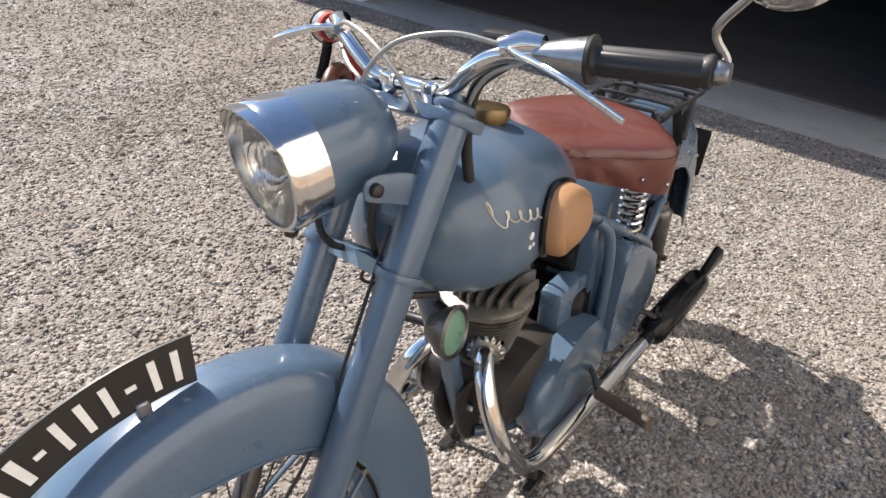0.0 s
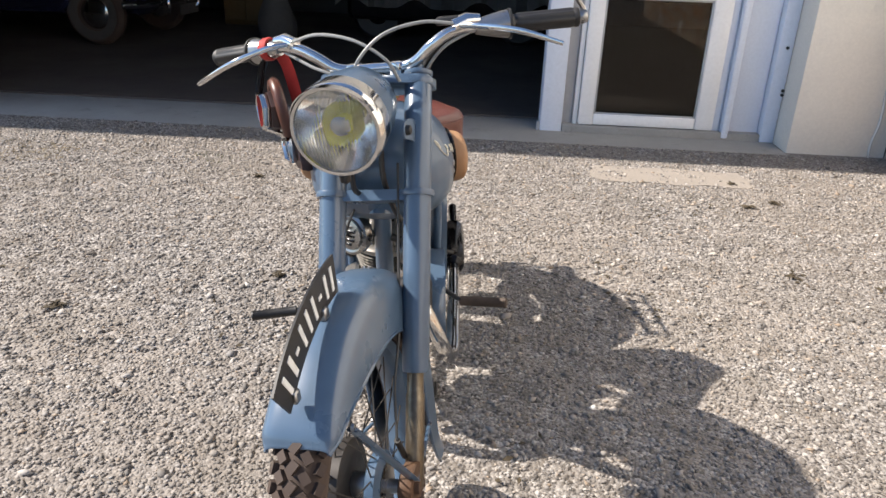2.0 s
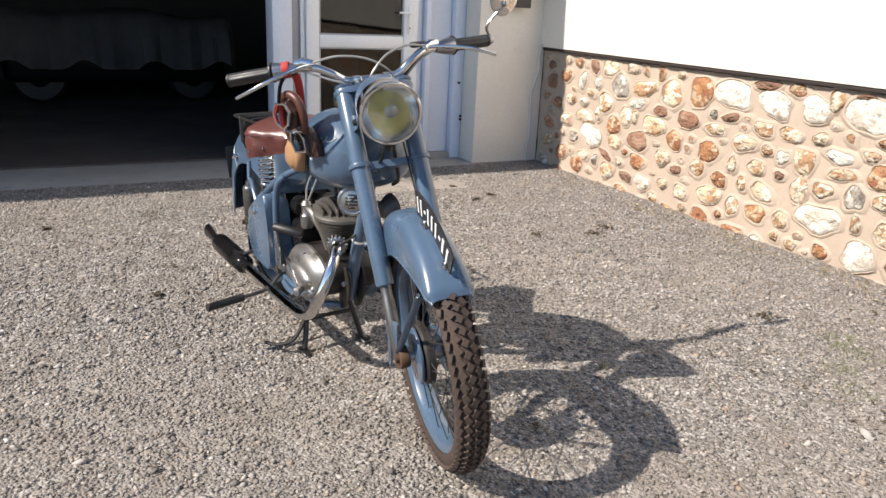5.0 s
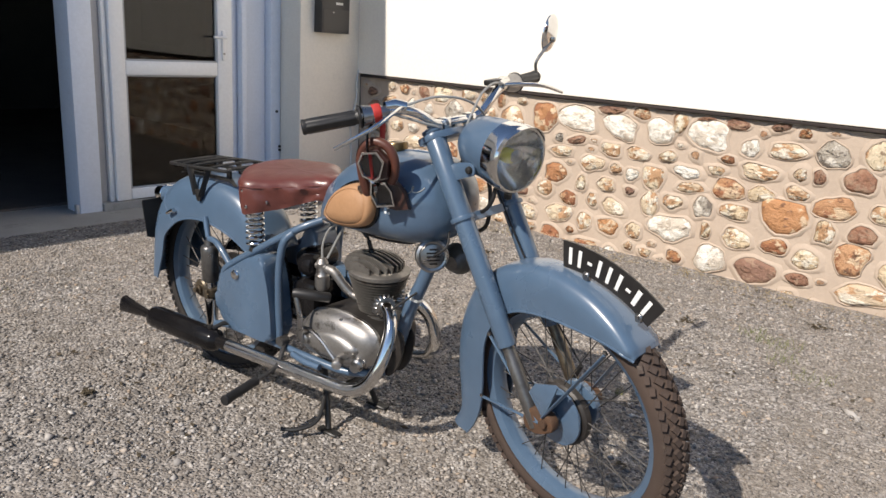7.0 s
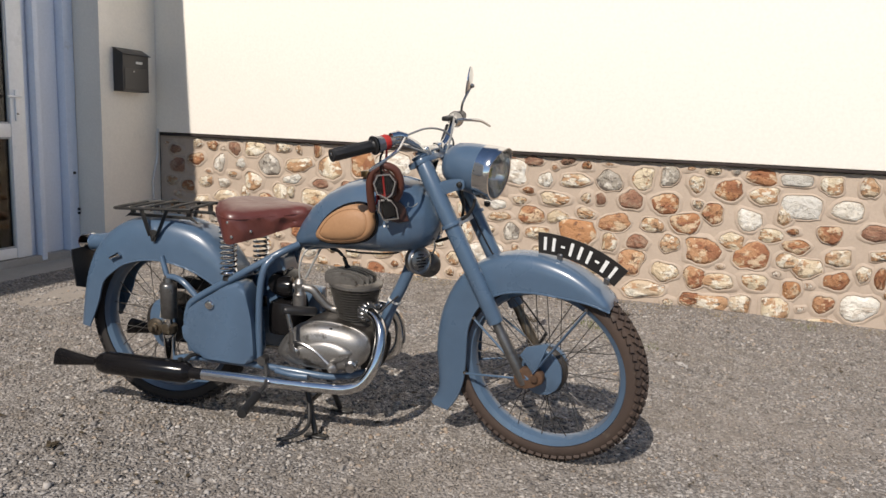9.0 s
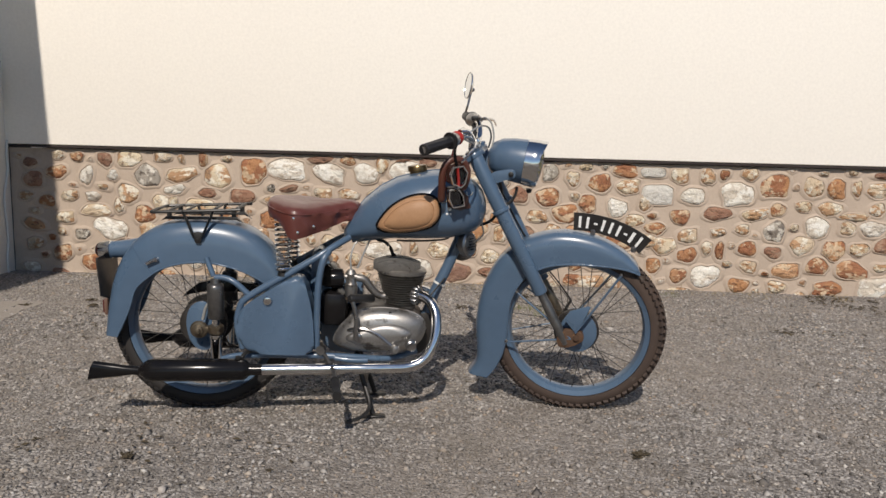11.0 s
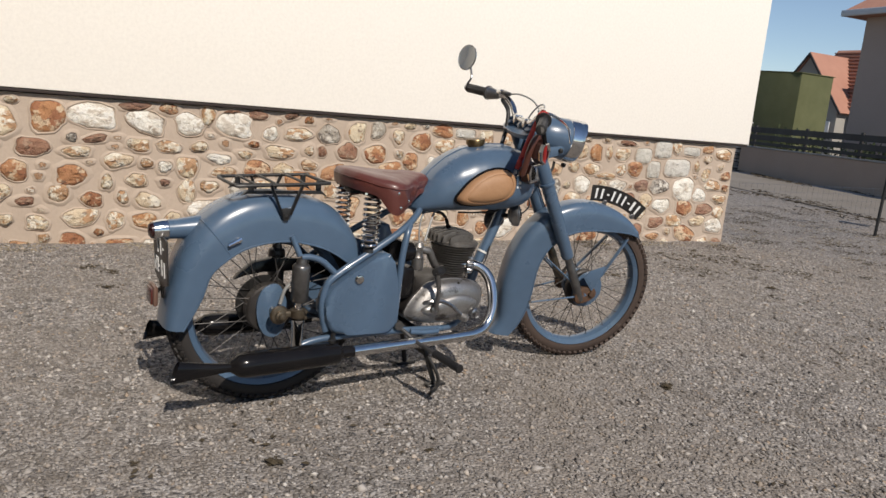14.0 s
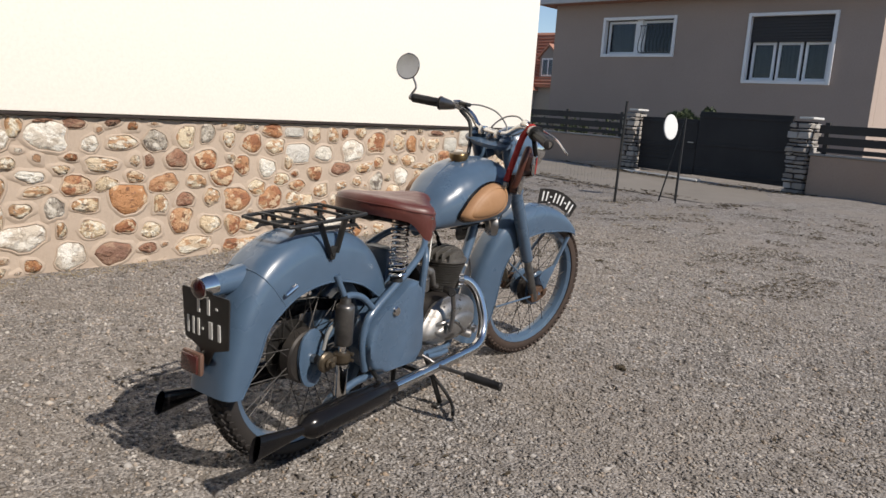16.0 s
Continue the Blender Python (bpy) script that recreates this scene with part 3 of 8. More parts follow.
# the three clumps near x -4.6 imitate a cast shadow with dark flakes
for i, (x, y, s) in enumerate([(1.15, 2.95, 0.06), (1.32, 3.05, 0.05), (1.05, 2.05, 0.05), (1.45, 2.0, 0.09), (1.62, 2.1, 0.07), (-1.77, 1.4, 0.05), (1.38, 0.68, 0.05),
                               (-0.92, 0.08, 0.045), (-1.06, 1.76, 0.03), (1.2, 3.4, 0.04), (1.9, 0.2, 0.06), (2.0, -4.9, 0.22), (-4.6, 2.8, 0.3), (-4.85, 2.62, 0.2), (-4.35, 3.0, 0.16), (0.6, -3.6, 0.12), (1.5, -3.2, 0.12), (-0.4, -2.7, 0.1), (2.2, -2.4, 0.1), (0.9, -1.2, 0.08), (2.4, -5.3, 0.3), (1.6, -5.6, 0.25), (3.0, -6.3, 0.3), (1.1, -6.2, 0.2), (-1.5, 3.0, 0.04), (0.4, -2.2, 0.05)]):
    leaf_litter((x, y), s, 40 + i)


def grass_tuft(at, n, size, seed):
    rng = random.Random(seed)
    bm = bmesh.new()
    for _ in range(n):
        a, r = rng.uniform(0, 6.28), size * math.sqrt(rng.random())
        h = rng.uniform(0.012, 0.04)
        b = rng.uniform(0, 6.28)
        p = V(r * math.cos(a), r * math.sin(a), -0.004)
        lean = V(math.cos(b), math.sin(b), 0) * h * 0.6
        tube(bm, [p, p + V(0, 0, h * 0.6) + lean * 0.3, p + V(0, 0, h) + lean], [0.0014, 0.0011, 0.0003], 3)
    x, y = at
    return tagged(link_mesh("grass_tuft", bm, M_GRASS, m=Matrix.Translation((x, y, ground_z(x, y)))), "thin tuft of short green grass in gravel", "grass", kind="stuff")


for i, (x, y, n, s) in enumerate([(1.45, 0.25, 60, 0.10), (-0.95, 3.1, 50, 0.12), (-1.9, 3.3, 40, 0.15), (2.2, -0.9, 30, 0.08), (0.35, 0.5, 16, 0.02), (-4.3, 2.65, 150, 0.26), (-4.75, 2.45, 70, 0.2), (1.48, 0.36, 60, 0.09), (1.12, 0.0, 40, 0.10), (1.22, 0.16, 30, 0.07)]):
    grass_tuft((x, y), n, s, 80 + i)

def dry_grass(name, x0, x1, y0, y1, n, seed, label):
    """Short straw and blades lying and standing among the stones."""
    rng = random.Random(seed)
    bm = bmesh.new()
    for _ in range(n):
        x, y = rng.uniform(x0, x1), rng.uniform(y0, y1)
        if noise.noise((x * 2.2, y * 2.2, 3.0)) < -0.05:
            continue
        z = ground_z(x, y) + 0.002
        b, l = rng.uniform(0, 6.28), rng.uniform(0.012, 0.045)
        d = V(math.cos(b), math.sin(b), 0) * l
        up = l * rng.choice((0.1, 0.2, 0.35, 0.9))
        tube(bm, [V(x, y, z), V(x, y, z + up * 0.7) + d * 0.5, V(x, y, z + up) + d], [0.0013, 0.0011, 0.0004], 3)
    tagged(link_mesh(name, bm, M_STRAW, None, "", 60), label, "dry grass", kind="stuff")


dry_grass("dry_grass", 2.16, 2.44, -3.95, 3.7, 1500, 91, "thin dry straw along the foot of the flint wall")
dry_grass("dry_grass", -5.4, -2.7, 1.2, 3.5, 4200, 92, "scattered dry weeds in the gravel before the garage")
dry_grass("dry_grass", 1.0, 3.6, -7.6, -4.6, 1500, 93, "scattered dry straw at the yard's edge")

def litter_sheet(x0, x1, y0, y1, n, seed, cut, label, big=1.0):
    """Loose flakes of dead leaf gathered in patches."""
    rng = random.Random(seed)
    bm = bmesh.new()
    for _ in range(n):
        x, y = rng.uniform(x0, x1), rng.uniform(y0, y1)
        if noise.noise((x * 1.6, y * 1.6, 9.0)) + 0.5 * noise.noise((x * 5, y * 5, 2.0)) < cut:
            continue
        l, w = rng.uniform(0.006, 0.018) * big, rng.uniform(0.003, 0.008) * big
        m = Matrix.Translation((x, y, ground_z(x, y) + rng.uniform(0.006, 0.013))) @ Matrix.Rotation(rng.uniform(0, 6.28), 4, "Z") @ Matrix.Rotation(rng.uniform(-0.5, 0.5), 4, "X")
        top = [m @ V(*q) for q in ((-l, 0, 0), (0, -w, 0.002), (l, 0, 0.001), (0, w, 0.003))]
        bridge(bm, [[q - V(0, 0, 0.0015) for q in top], top])
    tagged(link_mesh("leaf_flakes", bm, M_LEAF), label, "leaves", kind="stuff")


litter_sheet(-1.5, 5.5, -9.0, -1.9, 24000, 61, 0.21, "patches of dark dead leaf flakes near the lane", 1.35)
litter_sheet(-3.0, 2.4, -2.2, 3.9, 3500, 62, 0.42, "sparse dead leaf flakes on the gravel")

def verge(o0, o1, n, seed, label):
    """Dead stalks and dirt along an edge of the lane."""
    rng = random.Random(seed)
    bm = bmesh.new()
    for _ in range(n):
        along, out = rng.uniform(-2.0, 14.0), rng.uniform(o0, o1)
        if noise.noise((along * 0.9, out * 2.0, seed * 0.7)) < -0.08:
            continue
        l, w = rng.uniform(0.02, 0.06), rng.uniform(0.008, 0.02)
        m = STREET @ Matrix.Translation((along, out, -0.085 + rng.uniform(0.0, 0.02))) @ Matrix.Rotation(rng.uniform(0, 6.28), 4, "Z") @ Matrix.Rotation(rng.uniform(-0.7, 0.7), 4, "X")
        top = [m @ V(*q) for q in ((-l, 0, 0), (0, -w, 0.004), (l, 0, 0.002), (0, w, 0.006))]
        bridge(bm, [[q - V(0, 0, 0.003) for q in top], top])
    tagged(link_mesh("verge_litter", bm, M_LEAF), label, "leaves", kind="stuff")


verge(0.02, 0.75, 2600, 71, "dry brown weeds along the foot of the boundary wall")
verge(3.5, 5.2, 2600, 72, "dry brown litter along the yard's edge of the lane")

# bare patch in front of the door, and a few dry stalks
bm = bmesh.new()
prism(bm, closed_spline([(0.40, 3.34), (0.55, 3.30), (0.72, 3.33), (0.88, 3.29), (1.05, 3.34), (1.28, 3.33), (1.31, 3.44), (1.35, 3.5), (1.30, 3.58), (1.31, 3.66), (1.1, 3.65), (0.85, 3.69), (0.62, 3.65), (0.42, 3.66), (0.41, 3.57), (0.37, 3.5)], 4), -0.010, 0.010, 0.003, Matrix(((1, 0, 0, 0), (0, 0, 1, 0), (0, 1, 0, 0), (0, 0, 0, 1))))
for v in bm.verts:
    v.co.z = ground_z(v.co.x, v.co.y) + (0.0045 if v.co.z > 0 else -0.02)
tagged(link_mesh("door_patch", bm, M_SAND), "worn sandy flat patch in the gravel before the glass door", "ground", kind="structure")

# ---- garage front ----
FY = 4.225
WX, Y_END = 2.455, -4.01     # face of the flint plinth and its free end
DY = 4.50


def wall_piece(name, x0, x1, y0, y1, z0, z1, material, label, category="wall", bevel=0.006, parent=None):
    bm = bmesh.new()
    box(bm, ((x0 + x1) / 2, (y0 + y1) / 2, (z0 + z1) / 2), (x1 - x0, y1 - y0, z1 - z0), None, bevel, 2)
    ob = link_mesh(name, bm, material, parent)
    return ob if parent else tagged(ob, label, category, kind="structure")


wall_piece("wall_garage_west", -9.0, -4.35, FY - 0.02, FY + 0.35, -0.2, 4.9, M_RENDER_SHADE, "pale rendered garage front wall")
wall_piece("jamb_west", -4.346, -4.18, FY + 0.02, FY + 0.36, -0.1, 2.6, M_BLUEWHITE, "pale blue painted garage jamb", "jamb")
wall_piece("lintel", -4.346, 1.802, FY + 0.01, FY + 0.34, 2.604, 4.9, M_RENDER_SHADE, "rendered wall over the garage opening")
wall_piece("eave_garage", -9.0, WX - 0.045, 4.03, FY - 0.024, 3.55, 3.75, M_SOFFIT, "pale eave board along the garage front", "eave", 0.01)
wall_piece("pier", 1.805, 2.462, FY, FY + 0.35, -0.12, 4.9, M_RENDER_SHADE, "cream rendered corner pier beside the door", "pier")
wall_piece("post", 0.135, 0.29, DY - 0.01, DY + 0.2, -0.08, 2.6, M_BLUEWHITE, "pale blue painted post beside the garage opening", "post", 0.008)
wall_piece("trim_post_foot", 0.110, 0.131, DY - 0.005, DY + 0.03, -0.05, 0.02, M_GREYPVC, "grey steel guide foot at the opening", "trim", 0.003)
wall_piece("trim_reveal", 0.294, 0.366, DY + 0.06, DY + 0.2, -0.01, 2.6, M_GREYPVC, "grey reveal strip beside the door", "trim")
wall_piece("trim_frame_west", 0.370, 0.402, DY + 0.03, DY + 0.17, -0.01, 2.6, M_PVC, "white outer door frame strip", "trim", 0.004)
wall_piece("trim_frame_east", 1.370, 1.418, DY + 0.03, DY + 0.17, -0.01, 2.6, M_BLUEWHITE, "pale blue outer door frame strip", "trim", 0.004)
wall_piece("trim_over_door", 0.370, 1.418, DY + 0.05, DY + 0.18, 2.13, 2.6, M_PVC, "white panel over the door", "trim", 0.004)
wall_piece("column_panel", 1.422, 1.700, DY + 0.04, DY + 0.3, -0.01, 2.6, M_BLUEWHITE, "pale blue painted panel beside the door", "wall")
wall_piece("column_ridge", 1.428, 1.476, DY - 0.035, DY + 0.038, -0.03, 2.6, M_BLUEWHITE, "pale blue projecting strip on the panel", "trim", 0.012)
wall_piece("column_edge", 1.704, 1.802, DY - 0.03, DY + 0.3, -0.08, 2.6, M_BLUEWHITE, "pale blue painted pier edge", "trim", 0.008)
wall_piece("door_step", 0.294, 1.703, DY - 0.025, DY + 0.35, -0.2, 0.010, M_CONCRETE, "grey concrete step under the door", "threshold", 0.008)
wall_piece("sill", -4.345, 1.802, FY - 0.06, FY + 0.6, -0.25, -0.042, M_CONCRETE, "grey concrete threshold slab", "threshold", 0.012)
for x, z in ((1.76, 0.62), (1.79, 0.33), (1.79, 0.30)):
    bm = bmesh.new()
    lathe(bm, [(0.0, 0), (0.011, 0), (0.011, 0.012), (0.006, 0.016), (0.0, 0.016)], 10, aim((x, DY - 0.029, z), (0, -1, 0)))
    tagged(link_mesh("wall_bolt", bm, M_IRON), "dark rusty bolt head on the pale blue pier edge", "bolt", "bolts on the pier edge")

# glazed door
door = empty("door_1", Matrix.Translation((0.406, DY, 0.014)), "white plastic door with two tinted glass panes, closed", "door", kind="structure")
DW, DH = 0.960, 2.10


def door_bar(name, x0, x1, z0, z1, mat=None, y0=0.0, y1=0.06, bevel=0.007):
    bm = bmesh.new()
    box(bm, ((x0 + x1) / 2, (y0 + y1) / 2, (z0 + z1) / 2), (x1 - x0, y1 - y0, z1 - z0), None, bevel, 2)
    return part(name, bm, mat or M_PVC, door)


door_bar("stile", 0.0, 0.105, 0.0, DH)
door_bar("stile", 0.832, DW, 0.0, DH)
door_bar("rail", 0.107, 0.830, 0.003, 0.079)
door_bar("rail", 0.107, 0.830, 0.884, 0.980)
door_bar("rail", 0.107, 0.830, 2.0, DH - 0.003)
for z0, z1 in ((0.079, 0.884), (0.980, 2.0)):
    pane = door_bar("pane", 0.100, 0.837, z0 - 0.006, z1 + 0.006, M_PANE, 0.026, 0.034, 0.0)
    pane.visible_shadow = False
    for x0, x1, a, b in ((0.106, 0.118, z0, z1), (0.819, 0.831, z0, z1), (0.118, 0.819, z0, z0 + 0.012), (0.118, 0.819, z1 - 0.012, z1)):
        door_bar("glazing_bead", x0, x1, a, b, M_GREYPVC, 0.010, 0.024, 0.002)
bm = bmesh.new()
box(bm, (0.880, -0.006, 1.11), (0.03, 0.012, 0.22), None, 0.005, 2)
plate_h = part("handle_plate", bm, M_PVC, door)
bm = bmesh.new()
tube(bm, spline([(0.880, -0.004, 1.17), (0.880, -0.045, 1.17), (0.865, -0.052, 1.17), (0.77, -0.052, 1.17)], 4), 0.0095, 8)
part("handle", bm, M_PVC, plate_h)
bm = bmesh.new()
lathe(bm, [(0, 0), (0.008, 0), (0.008, 0.006), (0, 0.006)], 10, aim((0.880, -0.012, 1.05), (0, -1, 0)))
part("key_cylinder", bm, M_DULL, plate_h)

# white blind and a stair-like sheet behind the panes
bm = bmesh.new()
n = 24
top = [V(0.12 + 0.67 * i / n, 0.10 + 0.006 * math.sin(i * 1.1), 1.98) for i in range(n + 1)]
low = [V(p.x, p.y + 0.01, 1.10 - 0.085 * i / n) for i, p in enumerate(top)]
low = [V(0.27 + 0.52 * i / n, p.y, 1.075 - 0.06 * i / n) for i, p in enumerate(low)]
top = [V(0.27 + 0.52 * i / n, p.y, 1.98) for i, p in enumerate(top)]
bridge(bm, [top, low], False, False)
bmesh.ops.solidify(bm, geom=bm.faces[:], thickness=0.004)
curtain = tagged(link_mesh("door_blind", bm, M_SHEET, m=Matrix.Translation((0.420, DY, 0.05))), "pale grey blind hanging behind the upper door pane", "blind")

# letterbox on the pier
def letterbox():
    t = empty("letterbox", Matrix.Translation((2.085, FY, 1.268)) @ Matrix.Diagonal((0.97, 0.95, 0.84, 1)), "black metal letterbox with sloping lid on the cream pier", "letterbox")
    bm = bmesh.new()
    prism(bm, [(-0.10, 0.0), (0.0, 0.0), (0.0, 0.385), (-0.02, 0.385), (-0.10, 0.345)], -0.15, 0.15, 0.006, Matrix(((0, 1, 0, 0), (1, 0, 0, 0), (0, 0, 1, 0), (0, 0, 0, 1))))
    part("body", bm, M_BOX, t)
    bm = bmesh.new()
    prism(bm, [(-0.118, 0.342), (-0.112, 0.336), (0.0, 0.392), (0.0, 0.40), (-0.022, 0.40)], -0.158, 0.158, 0.003, Matrix(((0, 1, 0, 0), (1, 0, 0, 0), (0, 0, 1, 0), (0, 0, 0, 1))))
    part("lid", bm, M_BOX, t)
    bm = bmesh.new()
    box(bm, (0.035, -0.102, 0.272), (0.075, 0.006, 0.022), None, 0.002)
    part("name_slot", bm, M_WHITE, t, "small pale blank name slot")
    bm = bmesh.new()
    lathe(bm, [(0, 0), (0.009, 0), (0.008, 0.007), (0, 0.007)], 12, aim((-0.03, -0.1, 0.19), (0, -1, 0)))
    part("lock", bm, M_DULL, t)
    bm = bmesh.new()
    box(bm, (0, -0.103, 0.12), (0.27, 0.004, 0.20), None, 0.002)
    part("door", bm, M_BOX, t)
    return t


letterbox()

# cable coming down the corner
bm = bmesh.new()
tube(bm, spline([(2.425, FY - 0.012, 0.98), (2.41, FY - 0.011, 0.86), (2.412, FY - 0.011, 0.74), (2.355, FY - 0.011, 0.55), (2.36, FY - 0.011, 0.40), (2.37, FY - 0.011, 0.2), (2.35, FY - 0.011, 0.06), (2.355, FY - 0.012, -0.08)], 6), 0.009, 8)
tagged(link_mesh("wall_cable", bm, M_WHITE), "white painted cable running down the pier corner", "cable")

# garage inside, its surfaces coloured dark to deepen the shade
wall_piece("floor_garage", -8.9, 4.0, FY + 0.604, 11.0, -0.25, -0.03, M_GFLOOR, "stained garage floor, coloured dark for the unlit inside", "floor", 0.0)
wall_piece("wall_garage_back", -8.9, 4.0, 11.0, 11.25, -0.1, 3.4, M_GARAGE, "block garage back wall, coloured dark for the unlit inside")
wall_piece("wall_garage_left", -9.0, -8.8, FY + 0.36, 11.0, -0.1, 3.4, M_GARAGE, "block garage side wall, coloured dark for the unlit inside")
wall_piece("wall_garage_right", 3.2, 3.4, FY + 0.36, 11.0, -0.1, 3.4, M_GARAGE, "block garage side wall, coloured dark for the unlit inside")
wall_piece("ceiling", -9.0, 3.4, FY + 0.35, 11.2, 3.4, 3.6, M_GARAGE, "garage ceiling, coloured dark for the unlit inside", "ceiling", 0.0)


def tall_cabinet():
    t = empty("cupboard", Matrix.Translation((-3.75, 9.2, -0.03)), "tall yellow metal cupboard, darkened for the garage's shade", "cupboard")
    bm = bmesh.new()
    box(bm, (0.3, 0.2, 0.85), (0.6, 0.4, 1.7), None, 0.01, 2)
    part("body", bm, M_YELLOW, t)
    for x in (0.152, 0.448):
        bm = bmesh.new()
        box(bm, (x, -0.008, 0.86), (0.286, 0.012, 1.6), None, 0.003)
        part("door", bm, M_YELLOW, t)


def white_sack():
    bm = bmesh.new()
    rings = []
    for k in range(9):
        f = k / 8
        h = 0.46 * f
        w = 0.21 * (1 - 0.25 * f * f) * (0.85 + 0.15 * math.sin(3.1 * f + 0.3))
        rings.append([V(w * 1.1 * math.cos(a) * (1 + 0.06 * math.sin(5 * a + 4 * f)), w * 0.8 * math.sin(a), h) for a in [2 * math.pi * i / 18 for i in range(18)]])
    bridge(bm, rings)
    tagged(link_mesh("sack", bm, M_SACK, m=Matrix.Translation((-2.72, 8.0, -0.03))), "full white sack standing on the garage floor, darkened for the shade", "sack")


def sheeted_vehicle():
    t = empty("covered_trailer", Matrix.Translation((-1.0, 8.6, -0.03)), "low vehicle under a creased grey dust sheet", "vehicle")
    bm = bmesh.new()
    n, mrows = 40, 14
    rows = []
    for j in range(mrows + 1):
        f = j / mrows
        row = []
        for i in range(n + 1):
            u = -1.05 + 2.6 * i / n
            fold = 0.035 * math.sin(i * 1.9) * (1 - f) + 0.02 * math.sin(i * 0.9 + 2)
            z = 0.42 + 0.62 * math.sin(min(1, f * 1.25) * math.pi / 2) + 0.05 * math.sin(u * 4) * f + 0.1 * max(0, math.sin(i * 0.55)) * (1 - f)
            row.append(V(u, -0.55 + 0.75 * f * f + fold, z))
        rows.append(row)
    bridge(bm, rows, False, False)
    bmesh.ops.solidify(bm, geom=bm.faces[:], thickness=0.01)
    part("dust_sheet", bm, M_SHEET, t)
    bm = bmesh.new()
    box(bm, (0.25, 0.35, 0.5), (2.4, 1.4, 0.5), None, 0.08, 3)
    part("body", bm, M_BLACK, t)
    for x in (-0.6, 1.1):
        bm = bmesh.new()
        lathe(bm, [(0.12, -0.08), (0.26, -0.08), (0.3, -0.04), (0.3, 0.04), (0.26, 0.08), (0.12, 0.08)], 28, Matrix.Translation((x, -0.1, 0.30)) @ rot_x(90), True)
        part("wheel", bm, M_RUBBER, t)


def old_car():
    """A dark pre-war car, nose to the opening, half lost in the dark."""
    t = empty("vintage_car", Matrix.Translation((-4.35, 7.8, -0.03)) @ Matrix.Rotation(radians(84), 4, "Z"), "dark blue vintage car with chromed lamps and whitewall tyres", "car")
    bm = bmesh.new()
    rings = []
    for y, w, h, z in ((-0.25, 0.30, 0.30, 0.62), (-0.2, 0.36, 0.36, 0.62), (0.4, 0.42, 0.40, 0.66), (1.0, 0.5, 0.42, 0.68), (1.3, 0.68, 0.62, 0.84), (2.6, 0.7, 0.66, 0.86), (3.1, 0.6, 0.5, 0.72), (3.2, 0.4, 0.3, 0.6)):
        rings.append([V(w * (abs(math.cos(a)) ** 0.6) * (1 if math.cos(a) > 0 else -1), y, z + h * (abs(math.sin(a)) ** 0.6) * (1 if math.sin(a) > 0 else -1)) for a in [2 * math.pi * i / 20 for i in range(20)]])
    bridge(bm, rings)
    part("body", bm, M_CARBLACK, t)
    for s in (-1, 1):
        bm = bmesh.new()
        path = [(s * 0.66, -0.45 + 0.9 * k / 12, 0.34 + 0.42 * math.sin(math.pi * min(1, 0.18 + k / 13))) for k in range(13)] + [(s * 0.68, 0.9, 0.32), (s * 0.68, 1.9, 0.3)]
        tube(bm, path, [0.05] + [0.12] * 12 + [0.09, 0.06], 10, True, 0.35, (1, 0, 0))
        part("wing", bm, M_CARBLACK, t)
        bm = bmesh.new()
        lathe(bm, [(0, -0.13), (0.05, -0.12), (0.10, -0.05), (0.115, 0.02), (0.105, 0.035), (0, 0.04)], 20, aim((s * 0.42, -0.35, 0.86), (0, -1, 0)))
        part("headlamp", bm, M_CHROME, t)
        bm = bmesh.new()
        lathe(bm, [(0.17, -0.06), (0.29, -0.07), (0.33, -0.03), (0.33, 0.03), (0.29, 0.07), (0.17, 0.06)], 32, Matrix.Translation((s * 0.66, 0.0, 0.33)) @ Matrix.Rotation(radians(90), 4, "Y"), True)
        wheel = part("wheel", bm, M_TYRE, t)
        bm = bmesh.new()
        lathe(bm, [(0.18, 0.062), (0.27, 0.074), (0.27, 0.08), (0.18, 0.07)], 32, Matrix.Translation((s * 0.66, 0.0, 0.33)) @ Matrix.Rotation(radians(90 * s), 4, "Y"), True)
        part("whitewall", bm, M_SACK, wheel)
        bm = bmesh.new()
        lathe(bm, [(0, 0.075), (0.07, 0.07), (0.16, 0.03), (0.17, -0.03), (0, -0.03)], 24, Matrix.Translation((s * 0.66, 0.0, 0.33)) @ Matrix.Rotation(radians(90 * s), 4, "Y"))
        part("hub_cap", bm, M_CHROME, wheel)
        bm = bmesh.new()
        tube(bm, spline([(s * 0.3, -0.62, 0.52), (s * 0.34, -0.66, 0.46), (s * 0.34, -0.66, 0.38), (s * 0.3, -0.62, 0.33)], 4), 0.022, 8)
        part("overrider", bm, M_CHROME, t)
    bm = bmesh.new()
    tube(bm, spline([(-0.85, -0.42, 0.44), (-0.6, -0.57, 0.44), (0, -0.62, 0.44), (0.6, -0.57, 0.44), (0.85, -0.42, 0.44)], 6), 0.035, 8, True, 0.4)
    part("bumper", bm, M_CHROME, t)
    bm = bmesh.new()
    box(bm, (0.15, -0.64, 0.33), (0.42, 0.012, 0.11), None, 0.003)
    part("number_plate", bm, M_SACK, t, "blank pale number plate, darkened for the shade")


tall_cabinet()
white_sack()
sheeted_vehicle()
old_car()

# ---- rendered wall on its flint plinth ----
wall_piece("wall_east", WX - 0.03, WX + 0.6, -4.15, 4.6, 0.953, 5.2, M_RENDER_CREAM, "smooth cream rendered wall in full sun", "wall", 0.01)
wall_piece("trim_drip", WX - 0.026, WX + 0.4, -4.13, FY - 0.03, 0.931, 0.950, M_DRIP, "dark drip profile under the cream render", "trim", 0.003)

flint = None


